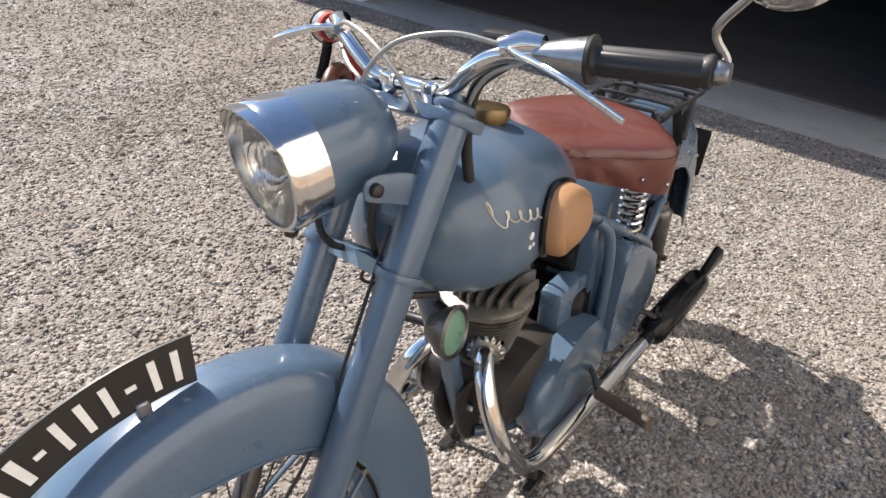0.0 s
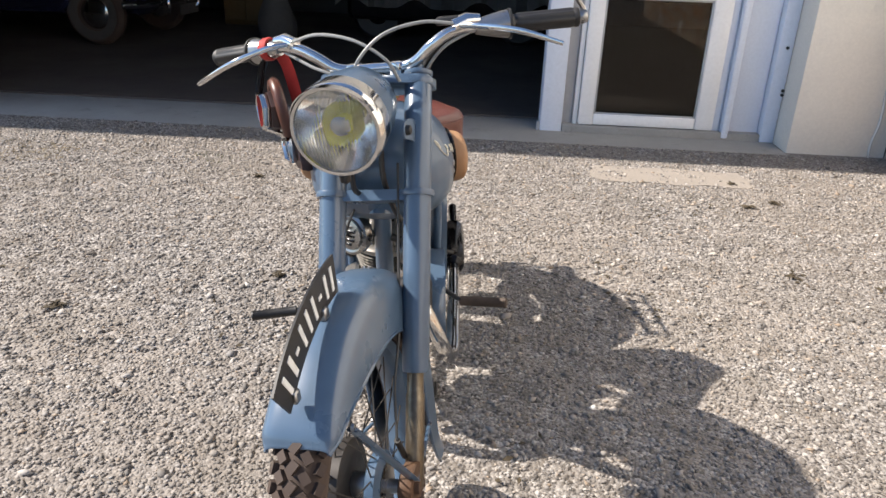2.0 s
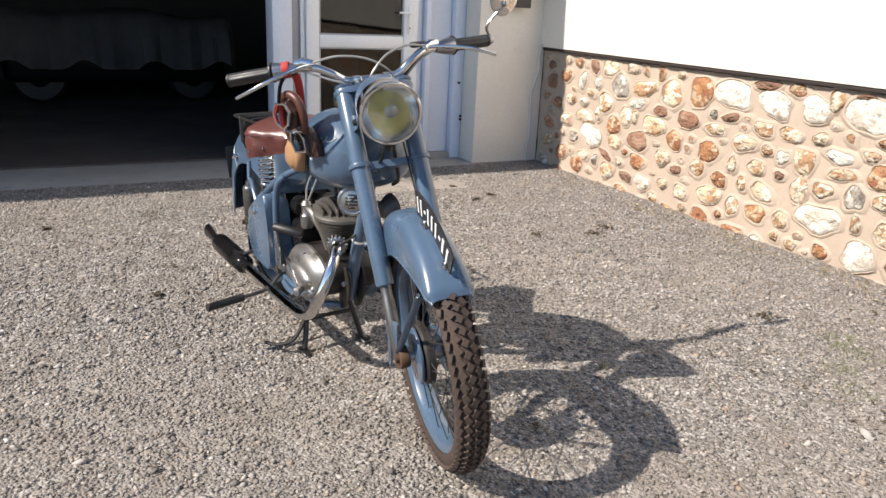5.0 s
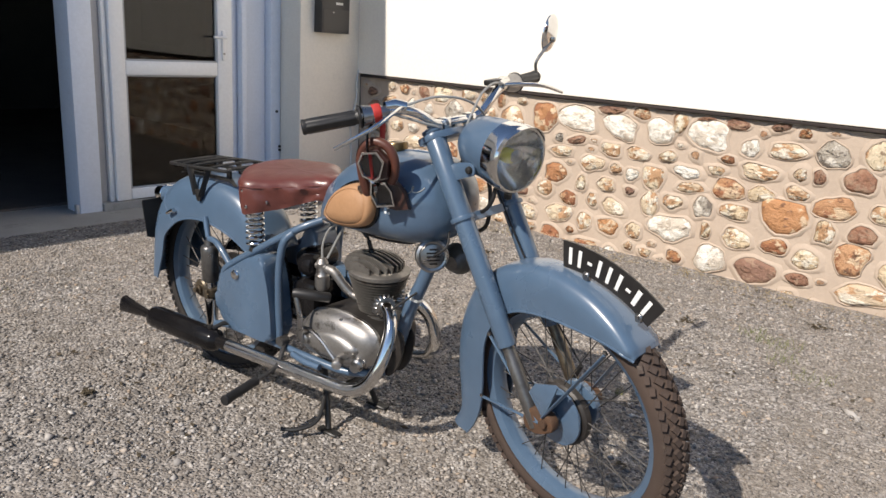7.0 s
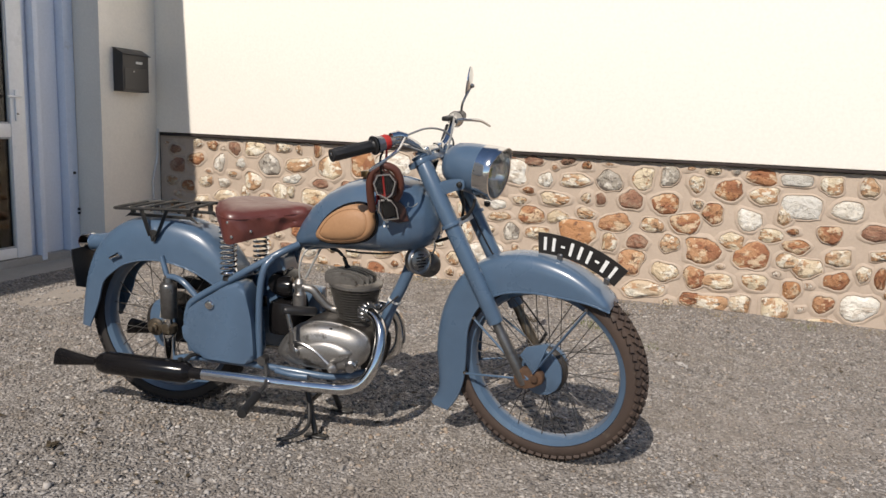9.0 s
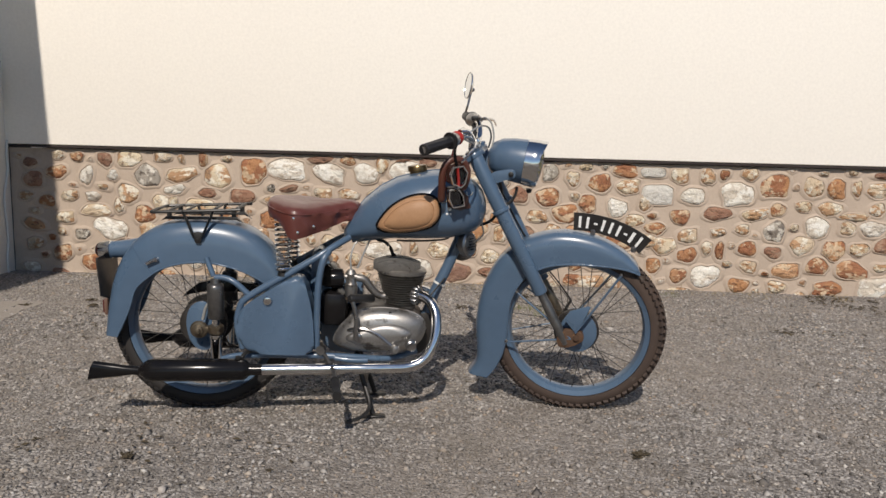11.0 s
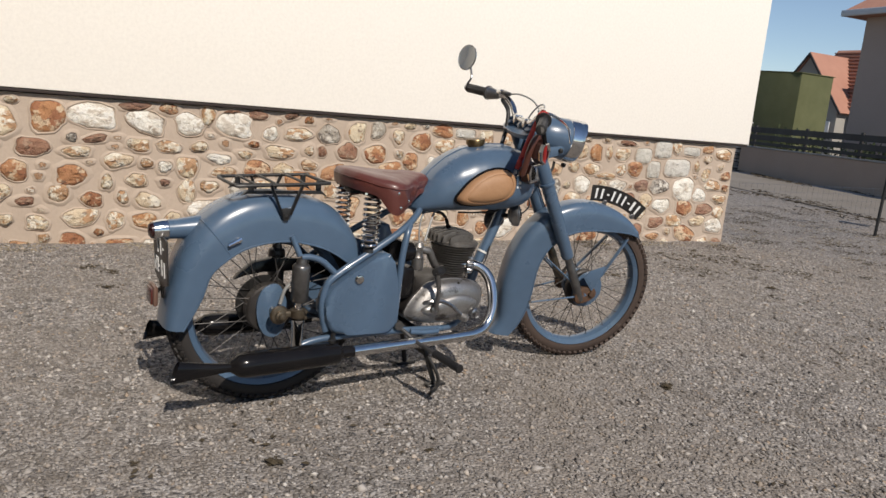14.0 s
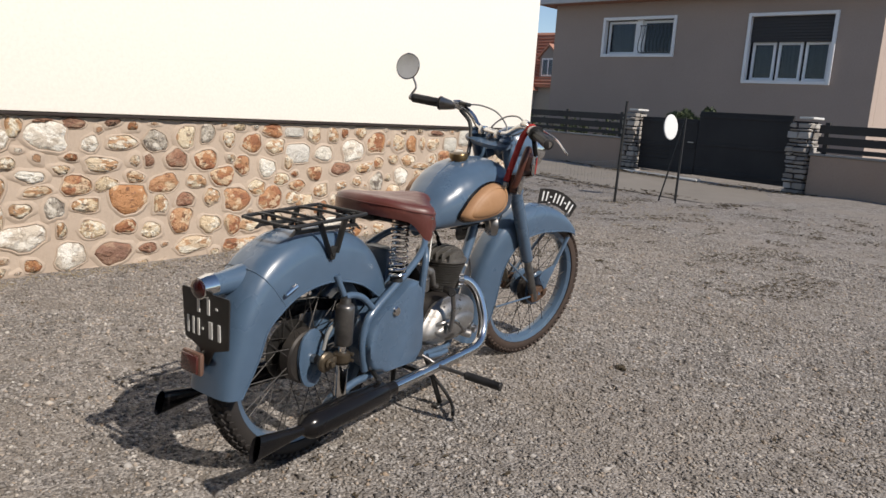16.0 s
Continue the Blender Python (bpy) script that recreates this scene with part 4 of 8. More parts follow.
def flint_core():
    bm = bmesh.new()
    ny, nz = 220, 28
    grid = []
    for j in range(nz + 1):
        z = -0.25 + (0.924 + 0.25) * j / nz
        grid.append([V(WX + 0.012 + 0.008 * noise.noise((y * 6, z * 6, 1.0)) + 0.004 * noise.noise((y * 22, z * 22, 4.0)), y, z) for y in [Y_END + (FY - 0.002 - Y_END) * i / ny for i in range(ny + 1)]])
    bridge(bm, grid, False, False)
    box(bm, (WX + 0.33, (Y_END + 4.195) / 2, 0.335), (0.6, 4.195 - Y_END - 0.01, 1.17))
    return tagged(link_mesh("wall_flint", bm, M_MORTAR), "plinth of flint and sandstone rubble in tan mortar", "wall", kind="structure")


flint = flint_core()

# bushes, lane side: post with wire netting, oval disc on a tripod
def wire_post():
    bm = bmesh.new()
    tube(bm, [(2.84, -7.29, -0.3), (2.82, -7.29, 0.6), (2.80, -7.29, 1.40)], 0.022, 6)
    tagged(link_mesh("fence_post", bm, M_IRON), "thin dark iron fence post, slightly leaning", "post")


wire_post()
bm = bmesh.new()
a, b = V(2.84, -4.6, -0.1), V(2.84, -7.28, -0.1)
for k in range(28):
    p = a.lerp(b, k / 27)
    tube(bm, [p, p + V(0, 0, 0.62)], 0.0012, 3)
for k in range(8):
    tube(bm, [a + V(0, 0, 0.02 + k * 0.085), b + V(0, 0, 0.02 + k * 0.085)], 0.0012, 3)
tagged(link_mesh("wire_netting", bm, M_DULL), "low grey wire netting along the yard edge", "netting")


def disc_stand():
    t = empty("disc_stand", Matrix.Translation((2.45, -8.4, -0.11)), "white oval disc on a thin dark metal stand", "stand")
    for p, q in (((0.10, 0.15, 0), (-0.13, 0.0, 1.33)), ((-0.02, -0.2, 0), (-0.13, 0.0, 1.33)), ((-0.2, 0.2, 0), (-0.13, 0.0, 1.33))):
        bm = bmesh.new()
        tube(bm, [p, q], 0.013, 6)
        part("leg", bm, M_IRON, t)
    bm = bmesh.new()
    lathe(bm, [(0, -0.012), (0.19, -0.012), (0.2, 0), (0.19, 0.012), (0, 0.014)], 28, aim((0.03, 0.17, 1.17), (-0.82, 0.56, 0.12)) @ Matrix.Diagonal((0.62, 1, 1, 1)))
    part("disc", bm, M_SIGNWHITE, t)


disc_stand()

# ---- the neighbour's boundary ----
def street_piece(name, s0, s1, o0, o1, z0, z1, material, label, category, bevel=0.01, parent=None):
    bm = bmesh.new()
    box(bm, ((s0 + s1) / 2, (o0 + o1) / 2, (z0 + z1) / 2), (s1 - s0, o1 - o0, z1 - z0), None, bevel, 1)
    if parent:
        return part(name, bm, material, parent)
    return tagged(link_mesh(name, bm, material, m=STREET), label, category, kind="structure")


street_piece("wall_boundary", 4.62, 11.82, -0.2, 0.0, -0.5, 0.66, M_FENCEWALL, "low taupe rendered boundary wall", "wall")
street_piece("wall_boundary", 12.40, 30, -0.2, 0.0, -0.5, 0.66, M_FENCEWALL, "low taupe rendered boundary wall", "wall")
street_piece("wall_boundary", -25, -0.36, -0.2, 0.0, -0.5, 0.68, M_FENCEWALL, "low taupe rendered boundary wall", "wall")
street_piece("coping", 4.63, 11.83, -0.23, 0.03, 0.662, 0.70, M_CONCRETE, "pale dusty concrete coping of the boundary wall", "coping", 0.01)
street_piece("coping", -25, -0.34, -0.23, 0.03, 0.682, 0.72, M_CONCRETE, "pale dusty concrete coping of the boundary wall", "coping", 0.01)
street_piece("kerb", -25, 4.0, 0.02, 0.32, -0.3, -0.09, M_CONCRETE, "low stained concrete kerb along the lane", "kerb", 0.03)
street_piece("kerb", 4.3, 30, 0.02, 0.32, -0.3, -0.1, M_CONCRETE, "low stained concrete kerb along the lane", "kerb", 0.03)


def board_fence(s0, s1, posts):
    t = empty("board_fence", STREET.copy(), "black stained horizontal board fence on the low wall", "fence", "board fences")
    for z0, z1 in ((0.755, 0.84), (0.90, 1.05), (1.11, 1.27)):
        bm = bmesh.new()
        box(bm, ((s0 + s1) / 2, -0.1, (z0 + z1) / 2), (s1 - s0, 0.03, z1 - z0), None, 0.004)
        part("board", bm, M_BOARD, t)
    for s in posts:
        bm = bmesh.new()
        box(bm, (s, -0.145, 0.99), (0.10, 0.055, 0.66), None, 0.006)
        part("post", bm, M_BOARD, t)


board_fence(4.70, 11.75, (4.85, 6.9, 9.0, 11.4))
board_fence(-14.0, -0.42, (-0.55, -3.2, -5.6, -8.0, -10.5, -13.0))


def stone_pillar(s):
    t = empty("gate_pillar", STREET @ Matrix.Translation((s, -0.12, -0.15)), "pillar of pale rough stone blocks with a flat cap", "pillar", "pillars beside the gate")
    rng = random.Random(int(s * 100) + 5)
    bm = bmesh.new()
    box(bm, (0, 0, 0.74), (0.33, 0.29, 1.46))
    part("core", bm, M_DRIP, t)
    z = 0.03
    while z < 1.42:
        h = min(rng.uniform(0.05, 0.15), 1.50 - z)
        cut = rng.uniform(-0.1, 0.1)
        for x0, x1 in ((-0.21, cut), (cut + 0.015, 0.21)):
            for y0, y1 in ((0.04, 0.19), (-0.19, 0.03)):
                bm = bmesh.new()
                box(bm, ((x0 + x1) / 2 + rng.uniform(-0.025, 0.025), (y0 + y1) / 2 + rng.uniform(-0.025, 0.025), z + h / 2), (x1 - x0 + rng.uniform(-0.03, 0.02), y1 - y0, h - rng.uniform(0.014, 0.032)), None, 0.012)
                for v in bm.verts:
                    v.co += V(rng.uniform(-0.02, 0.02), rng.uniform(-0.02, 0.02), rng.uniform(-0.010, 0.010))
                part("stone", bm, M_BLOCK, t, "", 20)
        z += h
    bm = bmesh.new()
    box(bm, (-0.11, 0, 1.535), (0.30, 0.36, 0.045), None, 0.012, 2)
    part("cap", bm, M_WHITE, t, "white flat cap stone")


stone_pillar(4.40)
stone_pillar(-0.10)
stone_pillar(12.1)


def gate():
    t = empty("driveway_gate", STREET @ Matrix.Translation((0, -0.14, 0)), "closed anthracite sheet-metal driveway gate", "gate")
    for s0, s1, z1 in ((0.16, 2.45, 1.42), (2.47, 4.14, 1.24)):
        bm = bmesh.new()
        box(bm, ((s0 + s1) / 2, 0, (z1 + 0.0) / 2), (s1 - s0, 0.04, z1), None, 0.006)
        leaf = part("leaf", bm, M_GATE, t)
        for z in (0.12, z1 / 2, z1 - 0.1):
            bm = bmesh.new()
            box(bm, ((s0 + s1) / 2, 0.028, z), (s1 - s0 - 0.02, 0.02, 0.07), None, 0.004)
            part("rail", bm, M_GATE, leaf)
    for z in (0.30, 0.40, 0.50, 0.60):
        bm = bmesh.new()
        box(bm, (3.66, 0.032, z), (0.86, 0.018, 0.035), None, 0.006)
        part("louvre", bm, M_GATE, t)
    bm = bmesh.new()
    box(bm, (2.6, 0.05, 0.72), (0.16, 0.03, 0.03), None, 0.006)
    part("handle", bm, M_DULL, t)
    bm = bmesh.new()
    box(bm, (3.05, 0.43, -0.075), (2.2, 0.16, 0.05), None, 0.01)
    part("sill", bm, M_WHITE, t)


gate()


def shrub(at, wide, tall, seed, label, leaves=900, lift=0.0):
    """A loose bush: bare stems under clumps of leaves."""
    t = empty("shrub", Matrix.Translation(at), label, "shrub")
    rng = random.Random(seed)
    clumps = [V(rng.uniform(-1, 1) * wide, rng.uniform(-0.3, 0.3), lift + tall * rng.uniform(0.45, 1.0) * (1 - 0.3 * abs(rng.uniform(-1, 1)))) for _ in range(9)]
    bm = bmesh.new()
    for c in clumps:
        tube(bm, [(c.x * 0.3, c.y * 0.3, -0.05), (c.x * 0.7, c.y * 0.7, c.z * 0.6), c], [0.025, 0.016, 0.006], 5)
    part("branches", bm, M_BOARD, t)
    bm = bmesh.new()
    for _ in range(leaves):
        c = rng.choice(clumps)
        r = 0.34 * tall * rng.uniform(0.4, 1.0)
        d = V(rng.gauss(0, 1.2), rng.gauss(0, 0.8), rng.gauss(0, 0.8)).normalized() * r
        l = rng.uniform(0.04, 0.09)
        m = Matrix.Translation(c + d) @ Euler((rng.uniform(0, 6), rng.uniform(0, 6), 0)).to_matrix().to_4x4()
        bm.faces.new([bm.verts.new(m @ V(*q)) for q in ((-l, 0, 0), (0, -l * 0.5, l * 0.1), (l, 0, 0), (0, l * 0.5, l * 0.1))])
    part("foliage", bm, M_SHRUB, t)


shrub((4.9, -15.2, -0.13), 0.75, 0.48, 3, "low dark green garden shrub behind the gate", 1500, 1.06)
for k, (along, wide, tall) in enumerate(((6.3, 0.9, 1.15), (8.2, 1.0, 1.05), (10.2, 0.9, 1.2))):
    x, y, z = STREET @ V(along, -0.95, -0.13)
    shrub((x, y, z), wide, tall, 20 + k, "dark garden hedge plant behind the board fence", 450)

# ---- houses across the lane ----
def house():
    HY = -17.5
    t = empty("house", Matrix.Translation((4.6, HY, -0.2)) @ Matrix.Rotation(radians(-4), 4, "Z") @ Matrix.Translation((-4.6, 0, 0)), "taupe rendered two-storey house with white windows", "house")
    x0, x1, ztop = 1.40, 10.75, 4.72
    holes = ((6.62, 8.98, 3.15, 4.29), (2.40, 4.60, 2.48, 4.26))
    bm = bmesh.new()
    xs, zs = (x0, 2.40, 4.60, 6.62, 8.98, x1), (0, 2.48, 3.15, 4.26, 4.29, ztop)
    gridv = [[bm.verts.new((x, 0, z)) for x in xs] for z in zs]
    for j in range(5):
        for i in range(5):
            mx, mz = (xs[i] + xs[i + 1]) / 2, (zs[j] + zs[j + 1]) / 2
            if not any(q[0] < mx < q[1] and q[2] < mz < q[3] for q in holes):
                bm.faces.new((gridv[j][i], gridv[j][i + 1], gridv[j + 1][i + 1], gridv[j + 1][i]))
    bm.normal_update()
    bmesh.ops.solidify(bm, geom=bm.faces[:], thickness=0.4)
    if max(v.co.y for v in bm.verts) > 0.1:
        bmesh.ops.translate(bm, vec=(0, -0.4, 0), verts=bm.verts[:])
    part("wall", bm, M_HOUSE, t)
    for xw in (x0 + 0.2, x1 - 0.2):
        bm = bmesh.new()
        box(bm, (xw, -4.21, ztop / 2), (0.4, 7.6, ztop))
        part("side_wall", bm, M_HOUSE, t)
    bm = bmesh.new()
    prism(bm, [(0.45, ztop - 0.02), (0.45, ztop + 0.14), (-4.0, ztop + 2.4), (-8.8, ztop + 0.14), (-8.8, ztop - 0.02)], x0 - 0.4, x1 + 0.4, 0.0, Matrix(((0, 1, 0, 0), (1, 0, 0, 0), (0, 0, 1, 0), (0, 0, 0, 1))))
    part("roof", bm, M_ROOFTILE, t)
    bm = bmesh.new()
    box(bm, ((x0 + x1) / 2, 0.5, ztop + 0.06), (x1 - x0 + 0.85, 0.1, 0.17), None, 0.03, 2)
    part("gutter", bm, M_SOFFIT, t)
    for i, (a, b, c, d) in enumerate(holes):
        w = part("window_surround", bmesh_frame(a, b, c, d, 0.085, 0.05, -0.12), M_PVC, t)
        # dark panel whose colour stands for the unlit room behind the panes
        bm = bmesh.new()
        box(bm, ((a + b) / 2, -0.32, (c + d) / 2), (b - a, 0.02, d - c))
        part("room_shade", bm, M_SHUTTER_ROOM, w)
        low = d - (0.38 if i == 0 else 0.72)
        if i == 0:
            spans, tops = ((a + 0.1, (a + b) / 2 - 0.07), ((a + b) / 2 + 0.12, b - 0.1)), (d - 0.1, d - 0.1)
            bm = bmesh.new()
            box(bm, ((a + b) / 2 + 0.02, -0.14, (c + d) / 2), (0.18, 0.1, d - c - 0.17))
            part("mullion", bm, M_PVC, w)
        else:
            third = (b - a - 0.2) / 3
            spans, tops = tuple((a + 0.1 + k * third + 0.03, a + 0.1 + (k + 1) * third - 0.03) for k in range(3)), (low,) * 3
            for k in range(9):
                bm = bmesh.new()
                box(bm, ((a + b) / 2, -0.07, low + 0.03 + k * 0.075), (b - a - 0.18, 0.02, 0.068), None, 0.004)
                part("shutter_slat", bm, M_SHUTTER_ROOM, w, "dark roller shutter slat")
        for (p, q), tp in zip(spans, tops):
            sash = part("sash", bmesh_frame(p, q, c + 0.09, tp, 0.07, -0.16, -0.22), M_PVC, w)
            bm = bmesh.new()
            box(bm, ((p + q) / 2, -0.2, (c + 0.09 + tp) / 2), (q - p - 0.12, 0.008, tp - c - 0.2))
            part("pane", bm, M_WINDOW, sash)
            bm = bmesh.new()
            bridge(bm, [[V(p + 0.08 + (q - p - 0.16) * j / 24, -0.265 + 0.012 * math.sin(j * 1.3), z) for j in range(25)] for z in (c + 0.14, tp - 0.03)], False, False)
            bmesh.ops.solidify(bm, geom=bm.faces[:], thickness=0.004)
            part("curtain", bm, M_CURTAIN, sash, "sheer pale curtain")
        if i == 0:
            p, q = spans[0]
            for k in range(9):
                x = p + 0.04 + (q - p - 0.08) * k / 8
                bm = bmesh.new()
                tube(bm, spline([(x, 0.03, c + 0.12), (x, 0.14, c + 0.2), (x, 0.14, c + 0.4), (x, 0.06, c + 0.62), (x, 0.05, d - 0.25)], 3), 0.011, 5)
                part("grille_bar", bm, M_IRON, w)
            for z in (c + 0.12, d - 0.27):
                bm = bmesh.new()
                tube(bm, [(p, 0.045, z), (q, 0.045, z)], 0.014, 5)
                part("grille_rail", bm, M_IRON, w)


def bmesh_frame(a, b, c, d, w, y0, y1):
    """Four bars round an opening."""
    bm = bmesh.new()
    for p, q, r, s in ((a, a + w, c, d), (b - w, b, c, d), (a + w, b - w, c, c + w), (a + w, b - w, d - w, d)):
        box(bm, ((p + q) / 2, (y0 + y1) / 2, (r + s) / 2), (q - p, abs(y1 - y0), s - r), None, 0.006)
    return bm


house()


def far_house():
    t = empty("far_house", Matrix.Translation((24.6, -38, -0.45)), "distant cream house with an orange tiled roof and dormer", "house")
    yz = Matrix(((0, 1, 0, 0), (1, 0, 0, 0), (0, 0, 1, 0), (0, 0, 0, 1)))
    bm = bmesh.new()
    box(bm, (-3.9, -3.9, 1.7), (15.4, 5.2, 3.4))
    part("wall", bm, M_FARWALL, t)
    bm = bmesh.new()
    prism(bm, [(-0.95, 3.32), (-0.95, 3.45), (-4.0, 7.1), (-7.1, 3.45), (-7.1, 3.32)], -12, 4.0, 0, yz)
    roof = part("roof", bm, M_ROOFTILE, t)
    for k in range(16):
        f = k / 16
        bm = bmesh.new()
        box(bm, (-4.0, -0.97 - 3.03 * f, 3.50 + 3.63 * f), (16.0, 0.24, 0.07), None, 0.01)
        part("tile_course", bm, M_ROOFTILE, roof)
    bm = bmesh.new()
    prism(bm, [(0.55, 0.0), (5.15, 0.0), (5.15, 3.2), (2.85, 6.35), (0.55, 3.2)], -3.3, -0.05)
    gable = part("gable_wall", bm, M_FARWALL, t)
    for sx in (-1, 1):
        bm = bmesh.new()
        prism(bm, [(2.85, 6.42), (2.85 + sx * 2.5, 3.18 - 0.12), (2.85 + sx * 2.62, 3.10), (2.85, 6.56)], -3.6, 0.12)
        part("gable_roof", bm, M_ROOFTILE, t)
        bm = bmesh.new()
        prism(bm, [(2.85, 6.36), (2.85 + sx * 2.55, 3.02), (2.85 + sx * 2.66, 3.06), (2.85, 6.52)], 0.125, 0.2)
        part("barge_board", bm, M_BOARD, t)
    bm = bmesh.new()
    box(bm, (1.6, 0.02, 2.2), (1.5, 0.06, 0.8), None, 0.02)
    part("porch_panel", bm, M_WHITE, gable)
    bm = bmesh.new()
    box(bm, (1.5, 0.06, 2.15), (0.8, 0.04, 0.4))
    part("porch_window", bm, M_SHUTTER_ROOM, gable)
    DX = -0.35      # middle of the dormer
    bm = bmesh.new()
    box(bm, (DX, -2.1, 4.45), (1.3, 1.6, 1.5))
    prism(bm, [(DX - 0.68, 5.2), (DX + 0.68, 5.2), (DX, 5.95)], -3.0, -1.28)
    dormer = part("dormer", bm, M_FARWALL, t)
    for sx in (-1, 1):
        bm = bmesh.new()
        prism(bm, [(DX, 5.98), (DX + sx * 0.85, 5.10), (DX + sx * 0.92, 5.14), (DX, 6.1)], -3.2, -1.15)
        part("dormer_roof", bm, M_ROOFTILE, dormer)
    bm = bmesh.new()
    box(bm, (DX, -1.28, 4.6), (1.0, 0.06, 1.15), None, 0.02)
    part("dormer_window", bm, M_PVC, dormer)
    for x in (DX - 0.23, DX + 0.23):
        bm = bmesh.new()
        box(bm, (x, -1.24, 4.6), (0.36, 0.02, 0.95))
        part("pane", bm, M_WINDOW, dormer)


far_house()


def ivy_shed():
    t = empty("garden_shed", Matrix.Translation((17.13, -24, -0.28)), "tall flat-topped green garden shed", "shed")
    bm = bmesh.new()
    prism(bm, [(0, 0), (3.4, 0), (3.4, 3.95), (0, 3.84)], -1.95, 0, 0.02)
    part("body", bm, M_GREENPANEL, t)
    bm = bmesh.new()
    prism(bm, [(-0.04, 3.845), (3.44, 3.955), (3.44, 3.985), (-0.04, 3.875)], -2.0, 0.05, 0.005)
    part("roof", bm, M_GREENPANEL, t)


ivy_shed()

# ---- the motorcycle: x ahead, y to its left, z up, from the rear wheel's contact with the ground ----
BIKE = Matrix.Translation((-0.563, 1.660, 0.018)) @ Matrix.Rotation(radians(-85.43), 4, "Z") @ Matrix.Rotation(radians(1.6), 4, "X")
HEAD = V(1.005, 0, 1.0)
STEER = Matrix.Translation(HEAD) @ Matrix.Rotation(radians(-14.0), 4, V(-math.sin(radians(26)), 0, math.cos(radians(26)))) @ Matrix.Translation(-HEAD)
moto = empty("motorcycle", BIKE, "blue-grey 1950s motorcycle with a brown saddle on its stand", "motorcycle")
R_WHEEL = 0.334
SIDES = (-1, 1)


def fpart(name, bm, material, parent=None, label="", sharp=38):
    """A part that turns with the fork."""
    bm.transform(STEER)
    return part(name, bm, material, parent or moto, label, sharp)


def bpart(name, bm, material, parent=None, label="", sharp=38):
    return part(name, bm, material, parent or moto, label, sharp)


# wheels
RIM = [(0.262, -0.033), (0.264, -0.030), (0.258, -0.024), (0.248, -0.022), (0.243, -0.010), (0.241, 0), (0.243, 0.010), (0.248, 0.022), (0.258, 0.024), (0.264, 0.030), (0.262, 0.033), (0.255, 0.030), (0.244, 0.025), (0.237, 0.010), (0.236, 0), (0.237, -0.010), (0.244, -0.025), (0.255, -0.030)]
def wheel(name, centre, turn, knobs, drum_side, rubber):
    m = turn @ Matrix.Translation(centre) @ rot_x(90)      # local z runs to the right
    bm = bmesh.new()
    prof = []
    for k in range(17):
        a = radians(-20 + 220 * k / 16)
        prof.append((0.2915 + 0.0395 * math.sin(a), 0.0400 * math.cos(a)))
    lathe(bm, prof, 96, m, True)
    tyre = bpart("tyre", bm, rubber, None, "dusty brown tyre" if rubber is M_TYRE else "worn black tyre")
    bm = bmesh.new()
    rows = ((-0.0345, 0.0070, -20, 0.0), (-0.0175, 0.0078, 34, 0.5), (0.0, 0.0078, -34, 0.0), (0.0175, 0.0078, 34, 0.5), (0.0345, 0.0070, -20, 0.0))
    n = 72
    for off, half, skew, phase in rows:
        a0 = math.asin(max(-1, min(1, off / 0.0425)))
        for k in range(n):
            th = 2 * math.pi * (k + phase) / n
            r = 0.2915 + 0.0395 * math.cos(a0)
            mm = m @ Matrix.Rotation(th, 4, "Z") @ Matrix.Translation((r, 0, off)) @ Matrix.Rotation(-a0 * 0.9, 4, "Y") @ Matrix.Rotation(radians(skew), 4, "X")
            box(bm, (knobs * 0.3, 0, 0), (knobs, 0.0185, half * 1.8), mm)
    part("tread", bm, rubber, tyre, "", 30)
    bm = bmesh.new()
    lathe(bm, [(r + 0.014, h) for r, h in RIM], 72, m, True)
    bpart("rim", bm, M_BLUE, tyre)
    bm = bmesh.new()
    lathe(bm, [(0.0, -0.075), (0.014, -0.075), (0.014, -0.052), (0.045, -0.050), (0.045, -0.044), (0.024, -0.040), (0.024, 0.036), (0.045, 0.040), (0.045, 0.046), (0.014, 0.05), (0.014, 0.075), (0, 0.075)], 20, m)
    bpart("hub", bm, M_DULL, tyre)
    s = drum_side
    deep = 0.020 if name == "front_wheel" else 0.004
    bm = bmesh.new()
    lathe(bm, [(0.0, s * 0.048), (0.03, s * 0.052), (0.038, s * 0.046), (0.080, s * 0.044), (0.086, s * 0.038), (0.086, s * deep), (0.078, s * (deep - 0.004)), (0.0, s * (deep - 0.004))], 36, m)
    bpart("brake_drum", bm, M_OILY, tyre, "dark oily brake drum")
    for k in range(36):
        th = 2 * math.pi * k / 36
        side = 1 if k % 2 else -1
        lead = radians(52) * (1 if (k // 2) % 2 else -1)
        p = V(0.043 * math.cos(th + lead), 0.043 * math.sin(th + lead), side * 0.040)
        q = V(0.253 * math.cos(th), 0.253 * math.sin(th), side * 0.008)
        bm = bmesh.new()
        tube(bm, [p, q], 0.0016, 5)
        bm.transform(m)
        part("spoke", bm, M_SPOKE, tyre)
    return tyre


wheel("rear_wheel", (0, 0, R_WHEEL), Matrix.Identity(4), 0.007, 1, M_TYRE_BLACK)
front_tyre = wheel("front_wheel", (1.425, 0, 0.334), STEER, 0.010, 1, M_TYRE)


